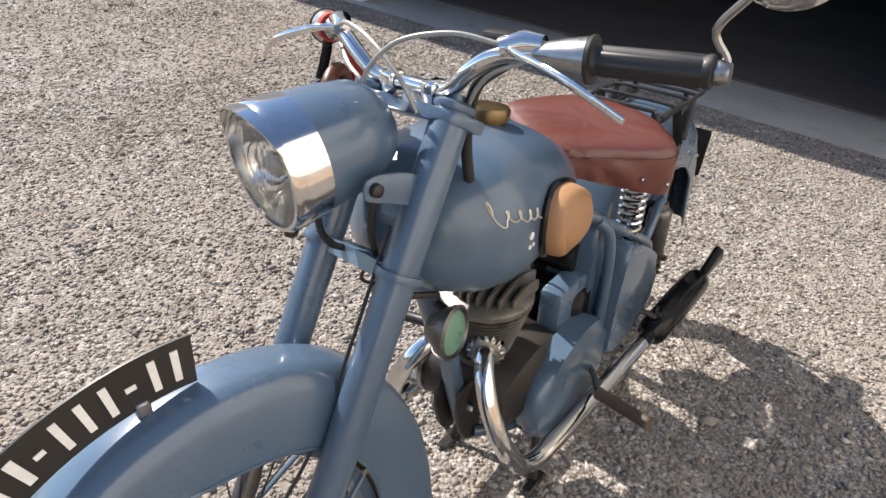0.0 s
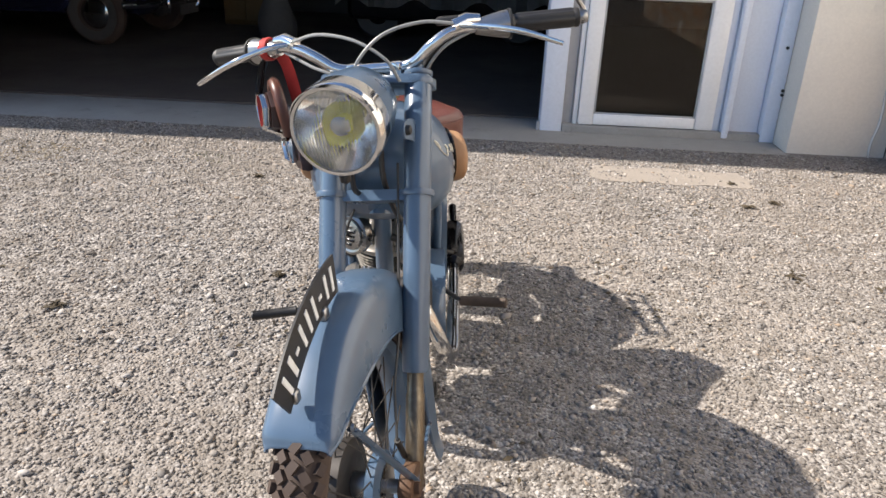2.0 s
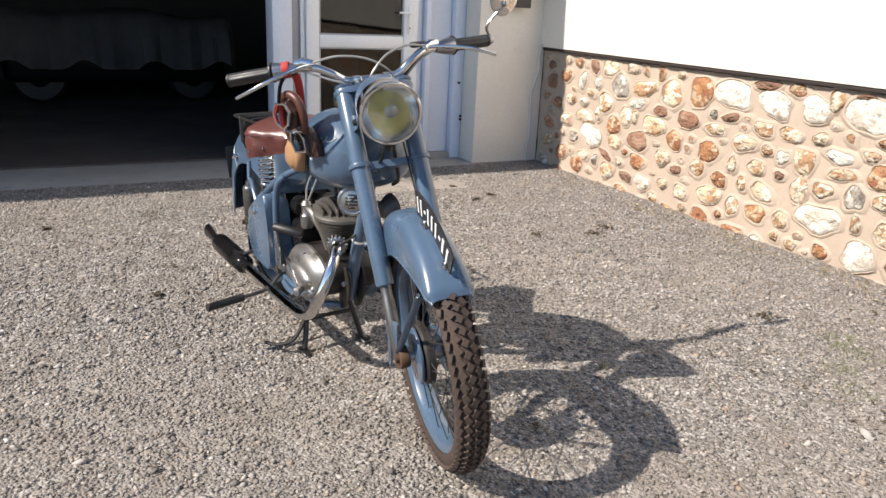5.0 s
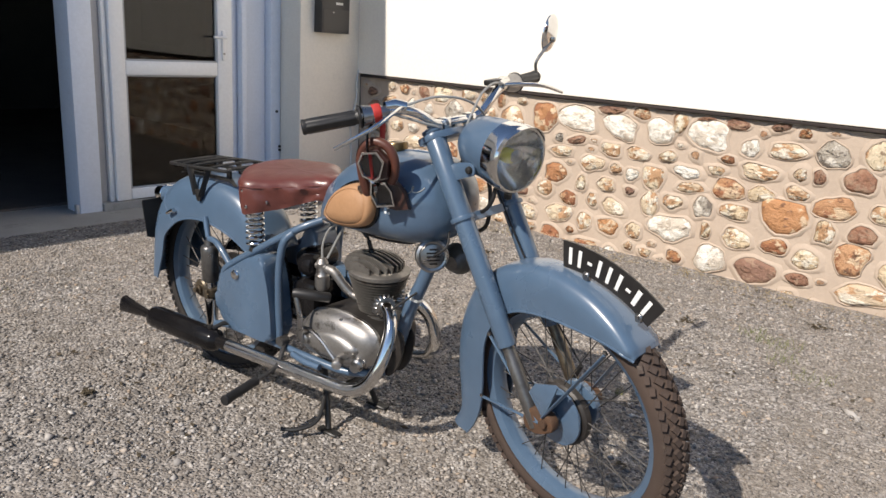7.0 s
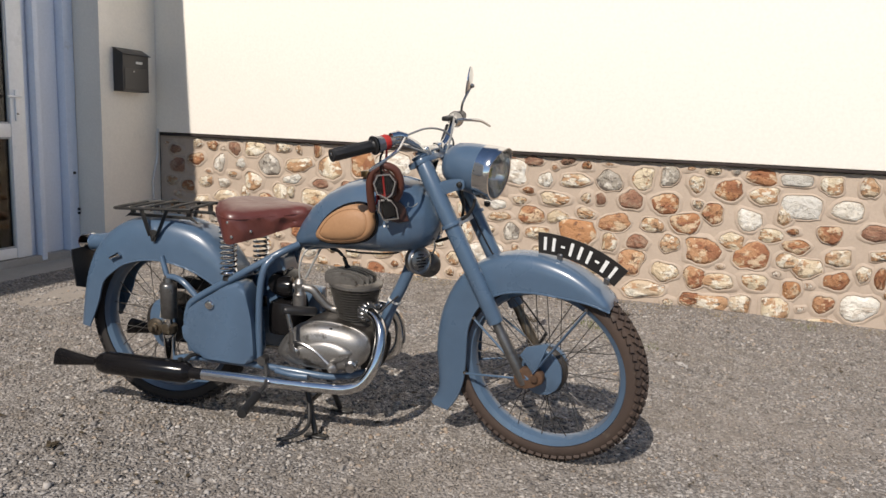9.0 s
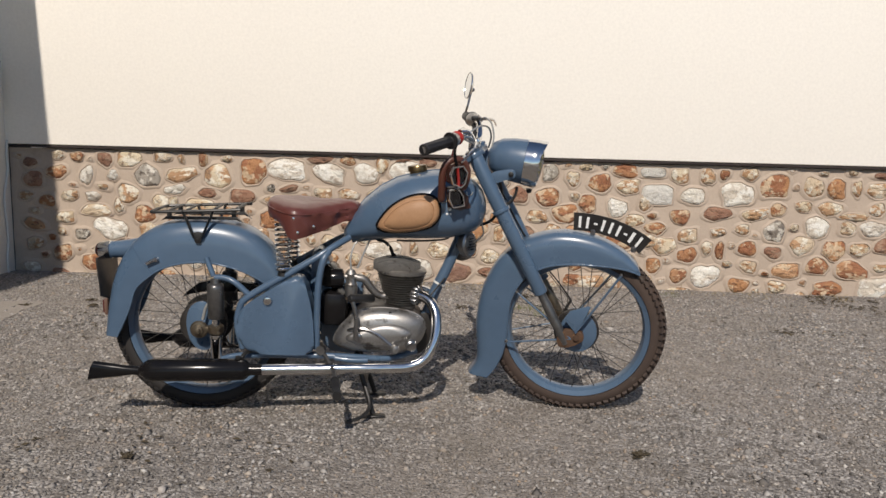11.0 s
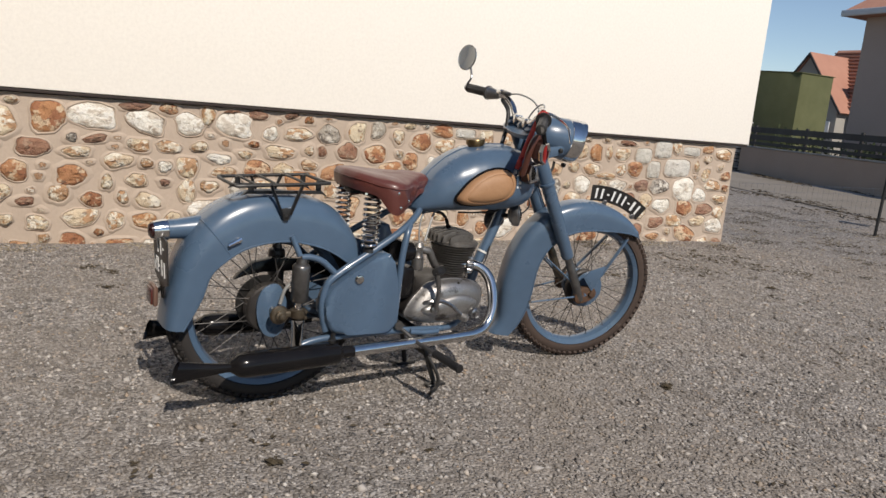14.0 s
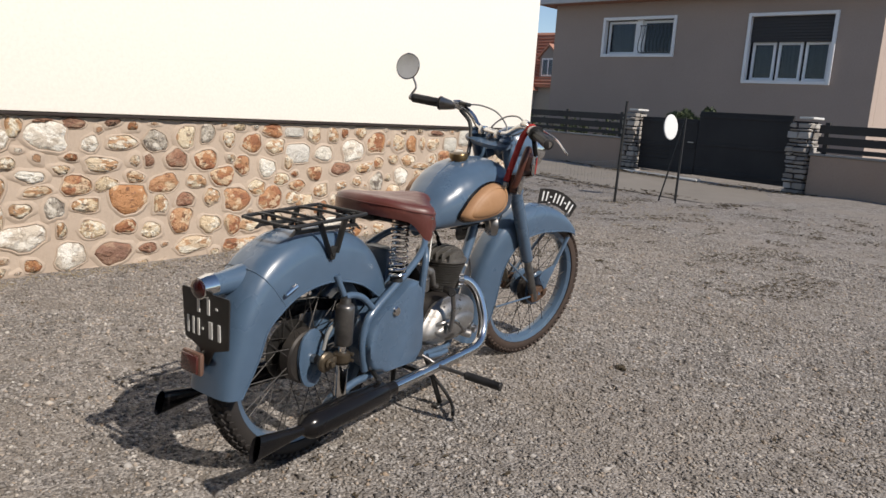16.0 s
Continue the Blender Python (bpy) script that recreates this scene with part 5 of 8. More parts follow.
# mudguards: a deep arched section carried along the wheel
def mudguard(name, outer, inner, half, front, steps=7, thick=0.004, square=0.55):
    po, pi_ = spline([(a, 0, b) for a, b in outer], steps), spline([(a, 0, b) for a, b in inner], steps)
    n = len(po)
    pi_ = [pi_[min(len(pi_) - 1, round(i * (len(pi_) - 1) / (n - 1)))] for i in range(n)]
    rings = []
    for i in range(n):
        h = half(i / (n - 1))
        ring = []
        for sgn, k0 in ((1, 0), (-1, thick)):
            for k in range(17):
                a = math.pi * (k / 16 if sgn > 0 else 1 - k / 16)
                c, s = math.cos(a), math.sin(a)
                v = (h - k0) * (1 if c >= 0 else -1) * abs(c) ** square
                t = abs(s) ** square
                p = pi_[i].lerp(po[i], t * (1 - k0 * 8))
                ring.append(V(p.x, v, p.z))
        rings.append(ring)
    bm = bmesh.new()
    bridge(bm, rings)
    # rolled bead along both edges
    for sg in SIDES:
        tube(bm, [V(pi_[i].x, sg * (half(i / (n - 1)) - 0.001), pi_[i].z) for i in range(n)], 0.0038, 6)
    return fpart(name, bm, M_BLUE, None, "deep blue-grey steel mudguard", 60) if front else bpart(name, bm, M_BLUE, None, "deep blue-grey steel mudguard", 60)


rear_guard = mudguard("rear_mudguard",
    [(-0.352, 0.300), (-0.345, 0.36), (-0.332, 0.44), (-0.312, 0.52), (-0.272, 0.605), (-0.205, 0.676), (-0.11, 0.722), (0.0, 0.734), (0.10, 0.724), (0.185, 0.694), (0.25, 0.64), (0.30, 0.565), (0.315, 0.525)],
    [(-0.300, 0.296), (-0.272, 0.350), (-0.246, 0.408), (-0.222, 0.478), (-0.180, 0.520), (-0.125, 0.556), (-0.05, 0.577), (0.03, 0.581), (0.10, 0.569), (0.16, 0.55), (0.205, 0.527), (0.243, 0.503), (0.262, 0.49)],
    lambda f: 0.090 + 0.012 * math.sin(math.pi * min(1, f * 1.1)), False)
front_guard = mudguard("front_mudguard",
    [(1.010, 0.122), (1.040, 0.178), (1.040, 0.25), (1.034, 0.33), (1.042, 0.42), (1.066, 0.51), (1.12, 0.608), (1.20, 0.676), (1.30, 0.714), (1.40, 0.719), (1.50, 0.697), (1.578, 0.657), (1.628, 0.614), (1.642, 0.589)],
    [(1.088, 0.116), (1.122, 0.166), (1.148, 0.23), (1.160, 0.31), (1.165, 0.41), (1.178, 0.47), (1.208, 0.527), (1.25, 0.566), (1.31, 0.594), (1.40, 0.607), (1.49, 0.606), (1.56, 0.602), (1.61, 0.592), (1.640, 0.578)],
    lambda f: 0.061 + 0.005 * math.sin(math.pi * f) - 0.009 * smooth01((f - 0.93) / 0.07), True)
for sg in SIDES:      # seam bolt with toggle, tail of the rear guard
    bm = bmesh.new()
    tube(bm, [(-0.141, sg * 0.098, 0.592), (-0.143, sg * 0.112, 0.590)], 0.008, 8)
    tube(bm, [(-0.136, sg * 0.112, 0.596), (-0.176, sg * 0.114, 0.576)], [0.008, 0.0055, 0.008][:2], 8)
    bpart("mudguard_toggle", bm, M_CHROME, rear_guard, "small chrome toggle")
bm = bmesh.new()
p, q = V(-0.158, 0, 0.533), V(-0.243, 0, 0.643)      # seam round the guard from edge to edge
ring = []
for k in range(33):
    a = math.pi * k / 32
    c, t = math.cos(a), abs(math.sin(a)) ** 0.55
    w = p.lerp(q, t)
    ring.append(V(w.x, 0.1012 * (1 if c >= 0 else -1) * abs(c) ** 0.55, w.z))
tube(bm, ring, 0.0018, 5)
bpart("mudguard_seam", bm, M_BLUE, rear_guard, "thin raised joint")

# frame
def fr(name, pts, r, n=5, mat=None, seg=12, parent=None):
    bm = bmesh.new()
    tube(bm, spline(pts, n) if len(pts) > 2 else pts, r, seg)
    return bpart(name, bm, mat or M_BLUE, parent)


fr("down_tube", [(0.985, 0, 0.735), (0.95, 0, 0.65), (0.914, 0, 0.56), (0.868, 0, 0.46), (0.835, 0, 0.36), (0.80, 0, 0.26)], 0.021)
bm = bmesh.new()
tube(bm, [(0.925, 0, 0.90), (1.02, 0, 0.72)][::-1], 0.03, 16)
tube(bm, [(1.035, 0, 0.79), (0.985, 0, 0.74), (0.90, 0, 0.72), (0.74, 0, 0.70), (0.55, 0, 0.67)], [0.03, 0.034, 0.03, 0.026, 0.022], 12)
bpart("head_lug", bm, M_BLUE)
for sg in SIDES:
    fr("seat_stay", [(0.545, sg * 0.045, 0.675), (0.50, sg * 0.085, 0.652), (0.44, sg * 0.112, 0.615), (0.347, sg * 0.124, 0.560), (0.19, sg * 0.130, 0.466), (0.155, sg * 0.128, 0.42), (0.147, sg * 0.128, 0.35), (0.165, sg * 0.128, 0.27)], 0.0125)
    fr("seat_tube", [(0.475, sg * 0.105, 0.632), (0.455, sg * 0.126, 0.60), (0.440, sg * 0.132, 0.52), (0.434, sg * 0.132, 0.40), (0.432, sg * 0.128, 0.27)], 0.0125)
    fr("chain_stay", [(0.80, sg * 0.03, 0.235), (0.70, sg * 0.085, 0.222), (0.55, sg * 0.115, 0.236), (0.40, sg * 0.12, 0.243), (0.22, sg * 0.122, 0.243), (0.13, sg * 0.118, 0.235), (0.066, sg * 0.115, 0.215)], 0.0125)
    fr("upper_stay", [(0.19, sg * 0.128, 0.47), (0.14, sg * 0.125, 0.515), (0.10, sg * 0.118, 0.53), (0.067, sg * 0.115, 0.53)], 0.011)
    fr("mudguard_stay", [(0.062, sg * 0.115, 0.535), (0.045, sg * 0.108, 0.575), (0.035, sg * 0.104, 0.60)], 0.010)
    # plunger suspension
    bm = bmesh.new()
    lathe(bm, [(0, 0.378), (0.025, 0.378), (0.029, 0.383), (0.030, 0.488), (0.030, 0.50), (0.026, 0.506), (0.018, 0.51), (0.016, 0.525), (0, 0.53)], 18, Matrix.Translation((0.068, sg * 0.117, 0)))
    plunger = bpart("plunger_sleeve", bm, M_STEELDARK, None, "dull oily steel suspension sleeve")
    bm = bmesh.new()
    lathe(bm, [(0, 0.205), (0.014, 0.205), (0.02, 0.215), (0.022, 0.30), (0.024, 0.305), (0.024, 0.318), (0.015, 0.32), (0.013, 0.376), (0, 0.376)], 18, Matrix.Translation((0.066, sg * 0.117, 0)))
    bpart("lower_sleeve", bm, M_CHROME, plunger, "worn bright lower sleeve")
    bm = bmesh.new()
    lathe(bm, [(0, -0.012), (0.020, -0.012), (0.031, -0.004), (0.033, 0.004), (0.028, 0.010), (0.017, 0.012), (0.017, 0.020), (0.009, 0.022), (0.009, 0.034), (0, 0.036)], 20, aim((0.004, sg * 0.108, 0.334), (0, sg, 0)))
    box(bm, (0.045, sg * 0.108, 0.336), (0.050, 0.026, 0.024), None, 0.006, 2)
    lathe(bm, [(0.0135, -0.014), (0.026, -0.014), (0.028, -0.008), (0.028, 0.012), (0.022, 0.016), (0.0135, 0.016)], 18, Matrix.Translation((0.067, sg * 0.117, 0.338)), True)
    for bz in (0.330, 0.350):
        lathe(bm, [(0, 0), (0.006, 0), (0.006, 0.008), (0, 0.009)], 6, aim((0.080, sg * 0.142, bz), (0.3, sg, 0)))
    bpart("axle_clamp", bm, M_CLAMP, plunger, "greasy brownish steel axle clamp")

# rear brake arm, chain guard
bm = bmesh.new()
tube(bm, spline([(0.012, -0.088, 0.365), (0.03, -0.09, 0.42), (0.075, -0.092, 0.455)], 5), 0.006, 8)
bpart("brake_cable", bm, M_CABLE)
bm = bmesh.new()
prism(bm, closed_spline([(-0.046, 0.395), (-0.012, 0.424), (0.025, 0.415), (0.052, 0.335), (0.035, 0.255), (0.0, 0.238), (-0.036, 0.262), (-0.056, 0.33)], 4), -0.058, -0.048, 0.003)
bpart("brake_plate", bm, M_BLUE, None, "blue-grey rear brake back plate")
bm = bmesh.new()
prism(bm, [(-0.100, 0.415), (-0.083, 0.436), (-0.036, 0.473), (0.032, 0.488), (0.112, 0.482), (0.245, 0.448), (0.50, 0.44), (0.50, 0.40), (0.245, 0.415), (0.113, 0.440), (-0.006, 0.445), (-0.060, 0.430)], 0.050, 0.085, 0.006)
bpart("chain_guard", bm, M_BLACK, None, "black chain guard")
bm = bmesh.new()
lathe(bm, [(0, 0.040), (0.095, 0.040), (0.097, 0.046), (0.092, 0.052), (0.06, 0.052), (0, 0.056)], 40, Matrix.Translation((0, 0, R_WHEEL)) @ rot_x(-90))
bpart("rear_sprocket", bm, M_IRON)

# side boxes
BOX_OUT = [(0.149, 0.345), (0.154, 0.400), (0.190, 0.445), (0.270, 0.497), (0.346, 0.540), (0.378, 0.540), (0.396, 0.515), (0.418, 0.42), (0.426, 0.31), (0.422, 0.272), (0.392, 0.256), (0.30, 0.256), (0.205, 0.262), (0.165, 0.290)]
for sg in SIDES:
    bm = bmesh.new()
    y0, y1 = sorted((sg * 0.07, sg * 0.162))
    prism(bm, closed_spline(BOX_OUT, 3), y0, y1, 0.016, None, 3)
    tb = bpart("tool_box", bm, M_BLUE, None, "rounded blue-grey tool box", 50)
    if sg < 0:
        bm = bmesh.new()
        lathe(bm, [(0, 0), (0.016, 0), (0.017, 0.006), (0.014, 0.011), (0.006, 0.013), (0, 0.012)], 16, aim((0.262, sg * 0.160, 0.458), (0, sg, 0)))
        bpart("lid_knob", bm, M_CHROME, tb, "round chrome knob")
    bm = bmesh.new()
    lathe(bm, [(0, 0), (0.009, 0), (0.008, 0.006), (0, 0.007)], 10, aim((0.156, sg * 0.142, 0.36), (0, sg, 0)))
    bpart("bolt", bm, M_DULL, tb)

# fuel tank: stations along x of (x, half width, bottom, top)
TANK = [(0.522, 0.018, 0.676, 0.700), (0.535, 0.045, 0.668, 0.722), (0.56, 0.066, 0.666, 0.765), (0.60, 0.095, 0.668, 0.818), (0.66, 0.123, 0.671, 0.868), (0.72, 0.140, 0.673, 0.899), (0.78, 0.151, 0.674, 0.917), (0.85, 0.159, 0.675, 0.929), (0.92, 0.162, 0.680, 0.930), (0.97, 0.150, 0.690, 0.918), (1.01, 0.120, 0.706, 0.893), (1.035, 0.085, 0.728, 0.866), (1.048, 0.058, 0.76, 0.835), (1.052, 0.03, 0.78, 0.81)]


def tank_at(x):
    for a, b in zip(TANK, TANK[1:]):
        if a[0] <= x <= b[0]:
            f = (x - a[0]) / (b[0] - a[0])
            return [p + (q - p) * f for p, q in zip(a, b)][1:]
    return TANK[-1][1:]


def tank_half(x, z):
    """Half the tank's width at a place on its side."""
    w, b, t = tank_at(x)
    mid = b + 0.42 * (t - b)
    k = (z - mid) / ((t - mid) if z > mid else (mid - b))
    return w * max(0.0, 1 - min(1, abs(k)) ** 2.5) ** (1 / 2.5)


def tank_ring(x, w, b, t, n=36):
    mid = b + 0.42 * (t - b)
    ring = []
    for k in range(n):
        a = 2 * math.pi * k / n
        c, s = math.cos(a), math.sin(a)
        y = w * (1 if c >= 0 else -1) * abs(c) ** 0.8
        z = mid + (t - mid if s >= 0 else mid - b) * (1 if s >= 0 else -1) * abs(s) ** 0.8
        ring.append(V(x, y, z))
    return ring


bm = bmesh.new()
sp = spline([(x, 0, 0) for x, *_ in TANK], 3)
bridge(bm, [tank_ring(p.x, *tank_at(min(1.0519, max(0.5221, p.x)))) for p in sp])
tank = bpart("fuel_tank", bm, M_BLUE, None, "rounded blue-grey fuel tank", 60)
bm = bmesh.new()
tube(bm, [V(x, 0, tank_at(x)[2] + 0.0005) for x in [0.56 + 0.42 * k / 24 for k in range(25)]], 0.0024, 6)
bpart("seam", bm, M_BLUE, tank)
bm = bmesh.new()
lathe(bm, [(0, 0), (0.030, 0), (0.031, 0.010), (0.036, 0.011), (0.037, 0.026), (0.034, 0.031), (0.010, 0.034), (0, 0.034)], 24, aim((0.795, 0.0, 0.914), (-0.12, 0, 1)))
bpart("filler_cap", bm, M_BRASS, tank, "tarnished round filler cap")

PAD = [(0.655, 0.733), (0.676, 0.772), (0.708, 0.806), (0.755, 0.834), (0.805, 0.846), (0.846, 0.838), (0.864, 0.810), (0.862, 0.772), (0.838, 0.742), (0.795, 0.725), (0.735, 0.715), (0.682, 0.716)]
for sg in SIDES:
    ol = closed_spline(PAD, 4)
    cx, cz = 0.762, 0.778
    rings = []
    for s, lift in ((1.04, -0.012), (1.04, 0.016), (1.01, 0.029), (0.93, 0.036), (0.85, 0.037), (0.83, 0.0345), (0.81, 0.037), (0.6, 0.042), (0.3, 0.044), (0.02, 0.044)):
        ring = []
        for x, z in ol:
            xx, zz = cx + (x - cx) * s, cz + (z - cz) * s
            ring.append(V(xx, sg * (tank_half(xx, min(zz, 0.86)) + lift), zz))
        rings.append(ring)
    bm = bmesh.new()
    bridge(bm, rings)
    pad = bpart("knee_pad", bm, M_TAN, tank, "tan rubber knee pad", 50)
    bm = bmesh.new()
    ring = [V(cx + (x - cx) * 1.06, sg * (tank_half(cx + (x - cx) * 1.06, cz + (z - cz) * 1.06) + 0.003), cz + (z - cz) * 1.06) for x, z in ol]
    tube(bm, ring + [ring[0]], 0.0065, 6, False)
    bpart("piping", bm, M_BLACK, pad, "dark rubber edging")
    # maker's transfer as a plain ornamental flourish, with a small shield below
    bm = bmesh.new()
    pts = []
    for k in range(145):
        f = k / 144
        turn = 2 * math.pi * 6 * f
        tall = 0.017 if f < 0.14 else 0.0085
        x = (0.985 - 0.140 * f if sg > 0 else 0.845 + 0.140 * f) + sg * -0.0065 * math.cos(turn)
        z = 0.822 + (x - 0.845) * 0.26 + tall * math.sin(turn)
        pts.append(V(x, sg * (tank_half(x, z) + 0.0008), z))
    tube(bm, pts, 0.0016, 5)
    bpart("transfer", bm, M_GOLD, tank, "silver ornamental flourish")
    bm = bmesh.new()
    for dx, dz, s in ((0, 0, 1), (0.004, -0.018, 0.6), (-0.008, -0.018, 0.6)):
        x, z = 0.905 + dx, 0.802 + dz
        lathe(bm, [(0, 0), (0.007 * s, 0), (0.006 * s, 0.0016), (0, 0.0018)], 8, aim((x, sg * tank_half(x, z), z), (0, sg, 0)))
    bpart("transfer_shield", bm, M_SIGNWHITE, tank)

# saddle
SADDLE = [(0.585, 0.0), (0.572, 0.034), (0.545, 0.052), (0.50, 0.088), (0.455, 0.130), (0.415, 0.172), (0.385, 0.198), (0.350, 0.203), (0.300, 0.160), (0.258, 0.095), (0.242, 0.0)]
half_out = [(p.x, p.y) for p in spline([(x, y, 0) for x, y in SADDLE], 4)]
sad = half_out + [(x, -y) for x, y in half_out[-2:0:-1]]


def skirt(x, y):
    """Depth of the hanging edge: short at the back, deepest at the side corners, rising to the nose."""
    return 0.040 + 0.052 * smooth01((x - 0.300) / 0.05) * (1 - 0.8 * min(1.0, max(0.0, (x - 0.365) / 0.16)))


cx = 0.375
rings = []
for s, kind in ((0.02, 0), (0.25, 0), (0.5, 0), (0.72, 0), (0.88, 0), (0.96, 0), (1.0, 1), (1.010, 2), (1.012, 3), (1.008, 7), (0.995, 8), (0.98, 4), (0.955, 5), (0.6, 6), (0.02, 6)):
    ring = []
    for x, y in sad:
        xx, yy = cx + (x - cx) * s, y * s
        top = 0.818 - 0.012 * math.sin(math.pi * smooth01((xx - 0.24) / 0.34)) + 0.010 * smooth01((0.32 - xx) / 0.08)
        edge = 0.020 * s ** 6
        d = skirt(x, y)
        z = {0: top - edge, 1: top - 0.028, 2: top - 0.028 - d * 0.2, 3: top - 0.028 - d * 0.4, 7: top - 0.028 - d * 0.6, 8: top - 0.028 - d * 0.8, 4: top - 0.030 - d, 5: top - 0.026 - d, 6: top - 0.045}[kind]
        folds = smooth01((xx - 0.37) / 0.10)
        wr = 0.0022 * noise.noise((xx * 40, yy * 40, z * 25)) + 0.004 * folds * noise.noise((xx * 24 + yy * 30, yy * 12, 3.0)) * (1 if kind == 0 else 0)
        if kind in (1, 2, 3, 7, 8):
            crease = (0.005 + 0.014 * folds) * noise.noise((xx * 30 + z * 34, yy * 30, z * 42))
            xx, yy = xx + crease * 0.4, yy + (crease if yy > 0 else -crease) * smooth01(abs(yy) / 0.06)
        ring.append(V(xx, yy, z + wr))
    rings.append(ring)
bm = bmesh.new()
bridge(bm, rings)
saddle = bpart("saddle", bm, M_LEATHER, None, "brown leatherette sprung saddle", 60)
bm = bmesh.new()
rim = [V(cx + (x - cx) * 1.012, y * 1.012, 0.818 - 0.012 * math.sin(math.pi * smooth01((x - 0.24) / 0.34)) + 0.010 * smooth01((0.32 - x) / 0.08) - 0.033) for x, y in sad]
tube(bm, rim + [rim[0]], 0.0020, 6, False)
bpart("welt", bm, M_LEATHER, saddle)
for sg in SIDES:
    for x, y, dz in ((0.362, 0.205, -0.056), (0.375, 0.204, -0.105), (0.425, 0.166, -0.088)):
        bm = bmesh.new()
        lathe(bm, [(0, 0), (0.006, 0), (0.005, 0.003), (0, 0.004)], 10, aim((x, sg * (y - 0.001), 0.818 + dz), (0, sg, 0)))
        bpart("rivet", bm, M_CHROME, saddle)
    bm = bmesh.new()
    tube(bm, [V(0.312 + 0.0265 * math.cos(a), sg * 0.118 + 0.0265 * math.sin(a), 0.556 + 0.190 * a / (2 * math.pi * 10.5)) for a in [2 * math.pi * 10.5 * k / 147 for k in range(148)]], 0.0050, 7)
    bpart("spring", bm, M_CHROME, saddle, "chrome coil spring")
    bm = bmesh.new()
    lathe(bm, [(0, 0), (0.022, 0), (0.02, 0.012), (0.01, 0.018), (0, 0.018)], 14, Matrix.Translation((0.312, sg * 0.118, 0.542)))
    tube(bm, [(0.315, sg * 0.112, 0.546), (0.322, sg * 0.122, 0.540)], 0.010, 8)
    bpart("spring_seat", bm, M_IRON, saddle)
bm = bmesh.new()
box(bm, (0.40, 0, 0.742), (0.26, 0.06, 0.02), None, 0.005)
tube(bm, [(0.55, 0, 0.76), (0.60, 0, 0.70)], 0.018, 8)
box(bm, (0.33, 0, 0.738), (0.05, 0.27, 0.014), None, 0.004)
bpart("saddle_pan", bm, M_IRON, saddle, "dark steel saddle pan")

# luggage rack
bm = bmesh.new()
for sg in SIDES:
    tube(bm, spline([(0.142, sg * 0.075, 0.778), (0.150, sg * 0.09, 0.776), (0.136, sg * 0.102, 0.775), (-0.125, sg * 0.102, 0.763), (-0.155, sg * 0.09, 0.762), (-0.16, sg * 0.07, 0.762)], 4), 0.0058, 8)
tube(bm, [(0.143, -0.076, 0.778), (0.143, 0.076, 0.778)], 0.0058, 8)
tube(bm, [(-0.161, -0.072, 0.762), (-0.161, 0.072, 0.762)], 0.0058, 8)
rack = bpart("luggage_rack", bm, M_IRON, None, "black tubular luggage rack over the rear mudguard")
for x, z in ((-0.095, 0.764), (-0.03, 0.768), (0.065, 0.773)):
    bm = bmesh.new()
    tube(bm, spline([(x, -0.102, z), (x, -0.06, z + 0.004), (x, 0.06, z + 0.004), (x, 0.102, z)], 3), 0.0048, 8)
    bpart("cross_bar", bm, M_IRON, rack)
for sg in SIDES:
    for x in (-0.045, 0.062):
        bm = bmesh.new()
        tube(bm, [(x, sg * 0.101, 0.769), (0.008 + (x - 0.008) * 0.25, sg * 0.108, 0.672)], 0.0125, 6, True, 0.35, (0, 1, 0))
        bpart("bracket_leg", bm, M_IRON, rack)
    bm = bmesh.new()
    prism(bm, [(0.000, 0.652), (0.016, 0.652), (0.028, 0.69), (0.008, 0.695), (-0.012, 0.69)], *sorted((sg * 0.104, sg * 0.111)), 0.002)
    lathe(bm, [(0, 0), (0.006, 0), (0.005, 0.004), (0, 0.005)], 8, aim((0.008, sg * 0.11, 0.667), (0, sg, 0)))
    bpart("bracket_foot", bm, M_IRON, rack)
    bm = bmesh.new()
    prism(bm, [(-0.13, 0.728), (-0.11, 0.736), (0.14, 0.738), (0.165, 0.722), (0.14, 0.746), (-0.11, 0.745)], *sorted((sg * 0.064, sg * 0.080)), 0.002)
    box(bm, (-0.10, sg * 0.07, 0.754), (0.016, 0.010, 0.026))
    box(bm, (0.13, sg * 0.07, 0.758), (0.016, 0.010, 0.040))
    bpart("rack_strap", bm, M_IRON, rack)

# tail lamp, rear plate, reflector
bm = bmesh.new()
lathe(bm, [(0, 0), (0.040, 0), (0.036, 0.03), (0.032, 0.07), (0.0305, 0.105), (0, 0.105)], 20, aim((-0.235, 0, 0.612), (-1, 0, -0.06)))
tail = bpart("tail_lamp", bm, M_BLUE, None, "blue-grey tail lamp pod with chrome cap")
bm = bmesh.new()
lathe(bm, [(0.0315, 0), (0.034, 0.002), (0.0325, 0.022), (0.029, 0.044), (0.026, 0.045), (0.027, 0.0)], 24, aim((-0.334, 0, 0.606), (-1, 0, -0.06)), True)
bpart("chrome_cap", bm, M_CHROME, tail, "chrome lamp cap")
bm = bmesh.new()
lathe(bm, [(0, 0), (0.0262, 0), (0.0255, 0.012), (0.017, 0.019), (0, 0.021)], 18, aim((-0.372, 0, 0.604), (-1, 0, -0.06)))
bpart("lens", bm, M_REDGLASS, tail, "dark red lens")

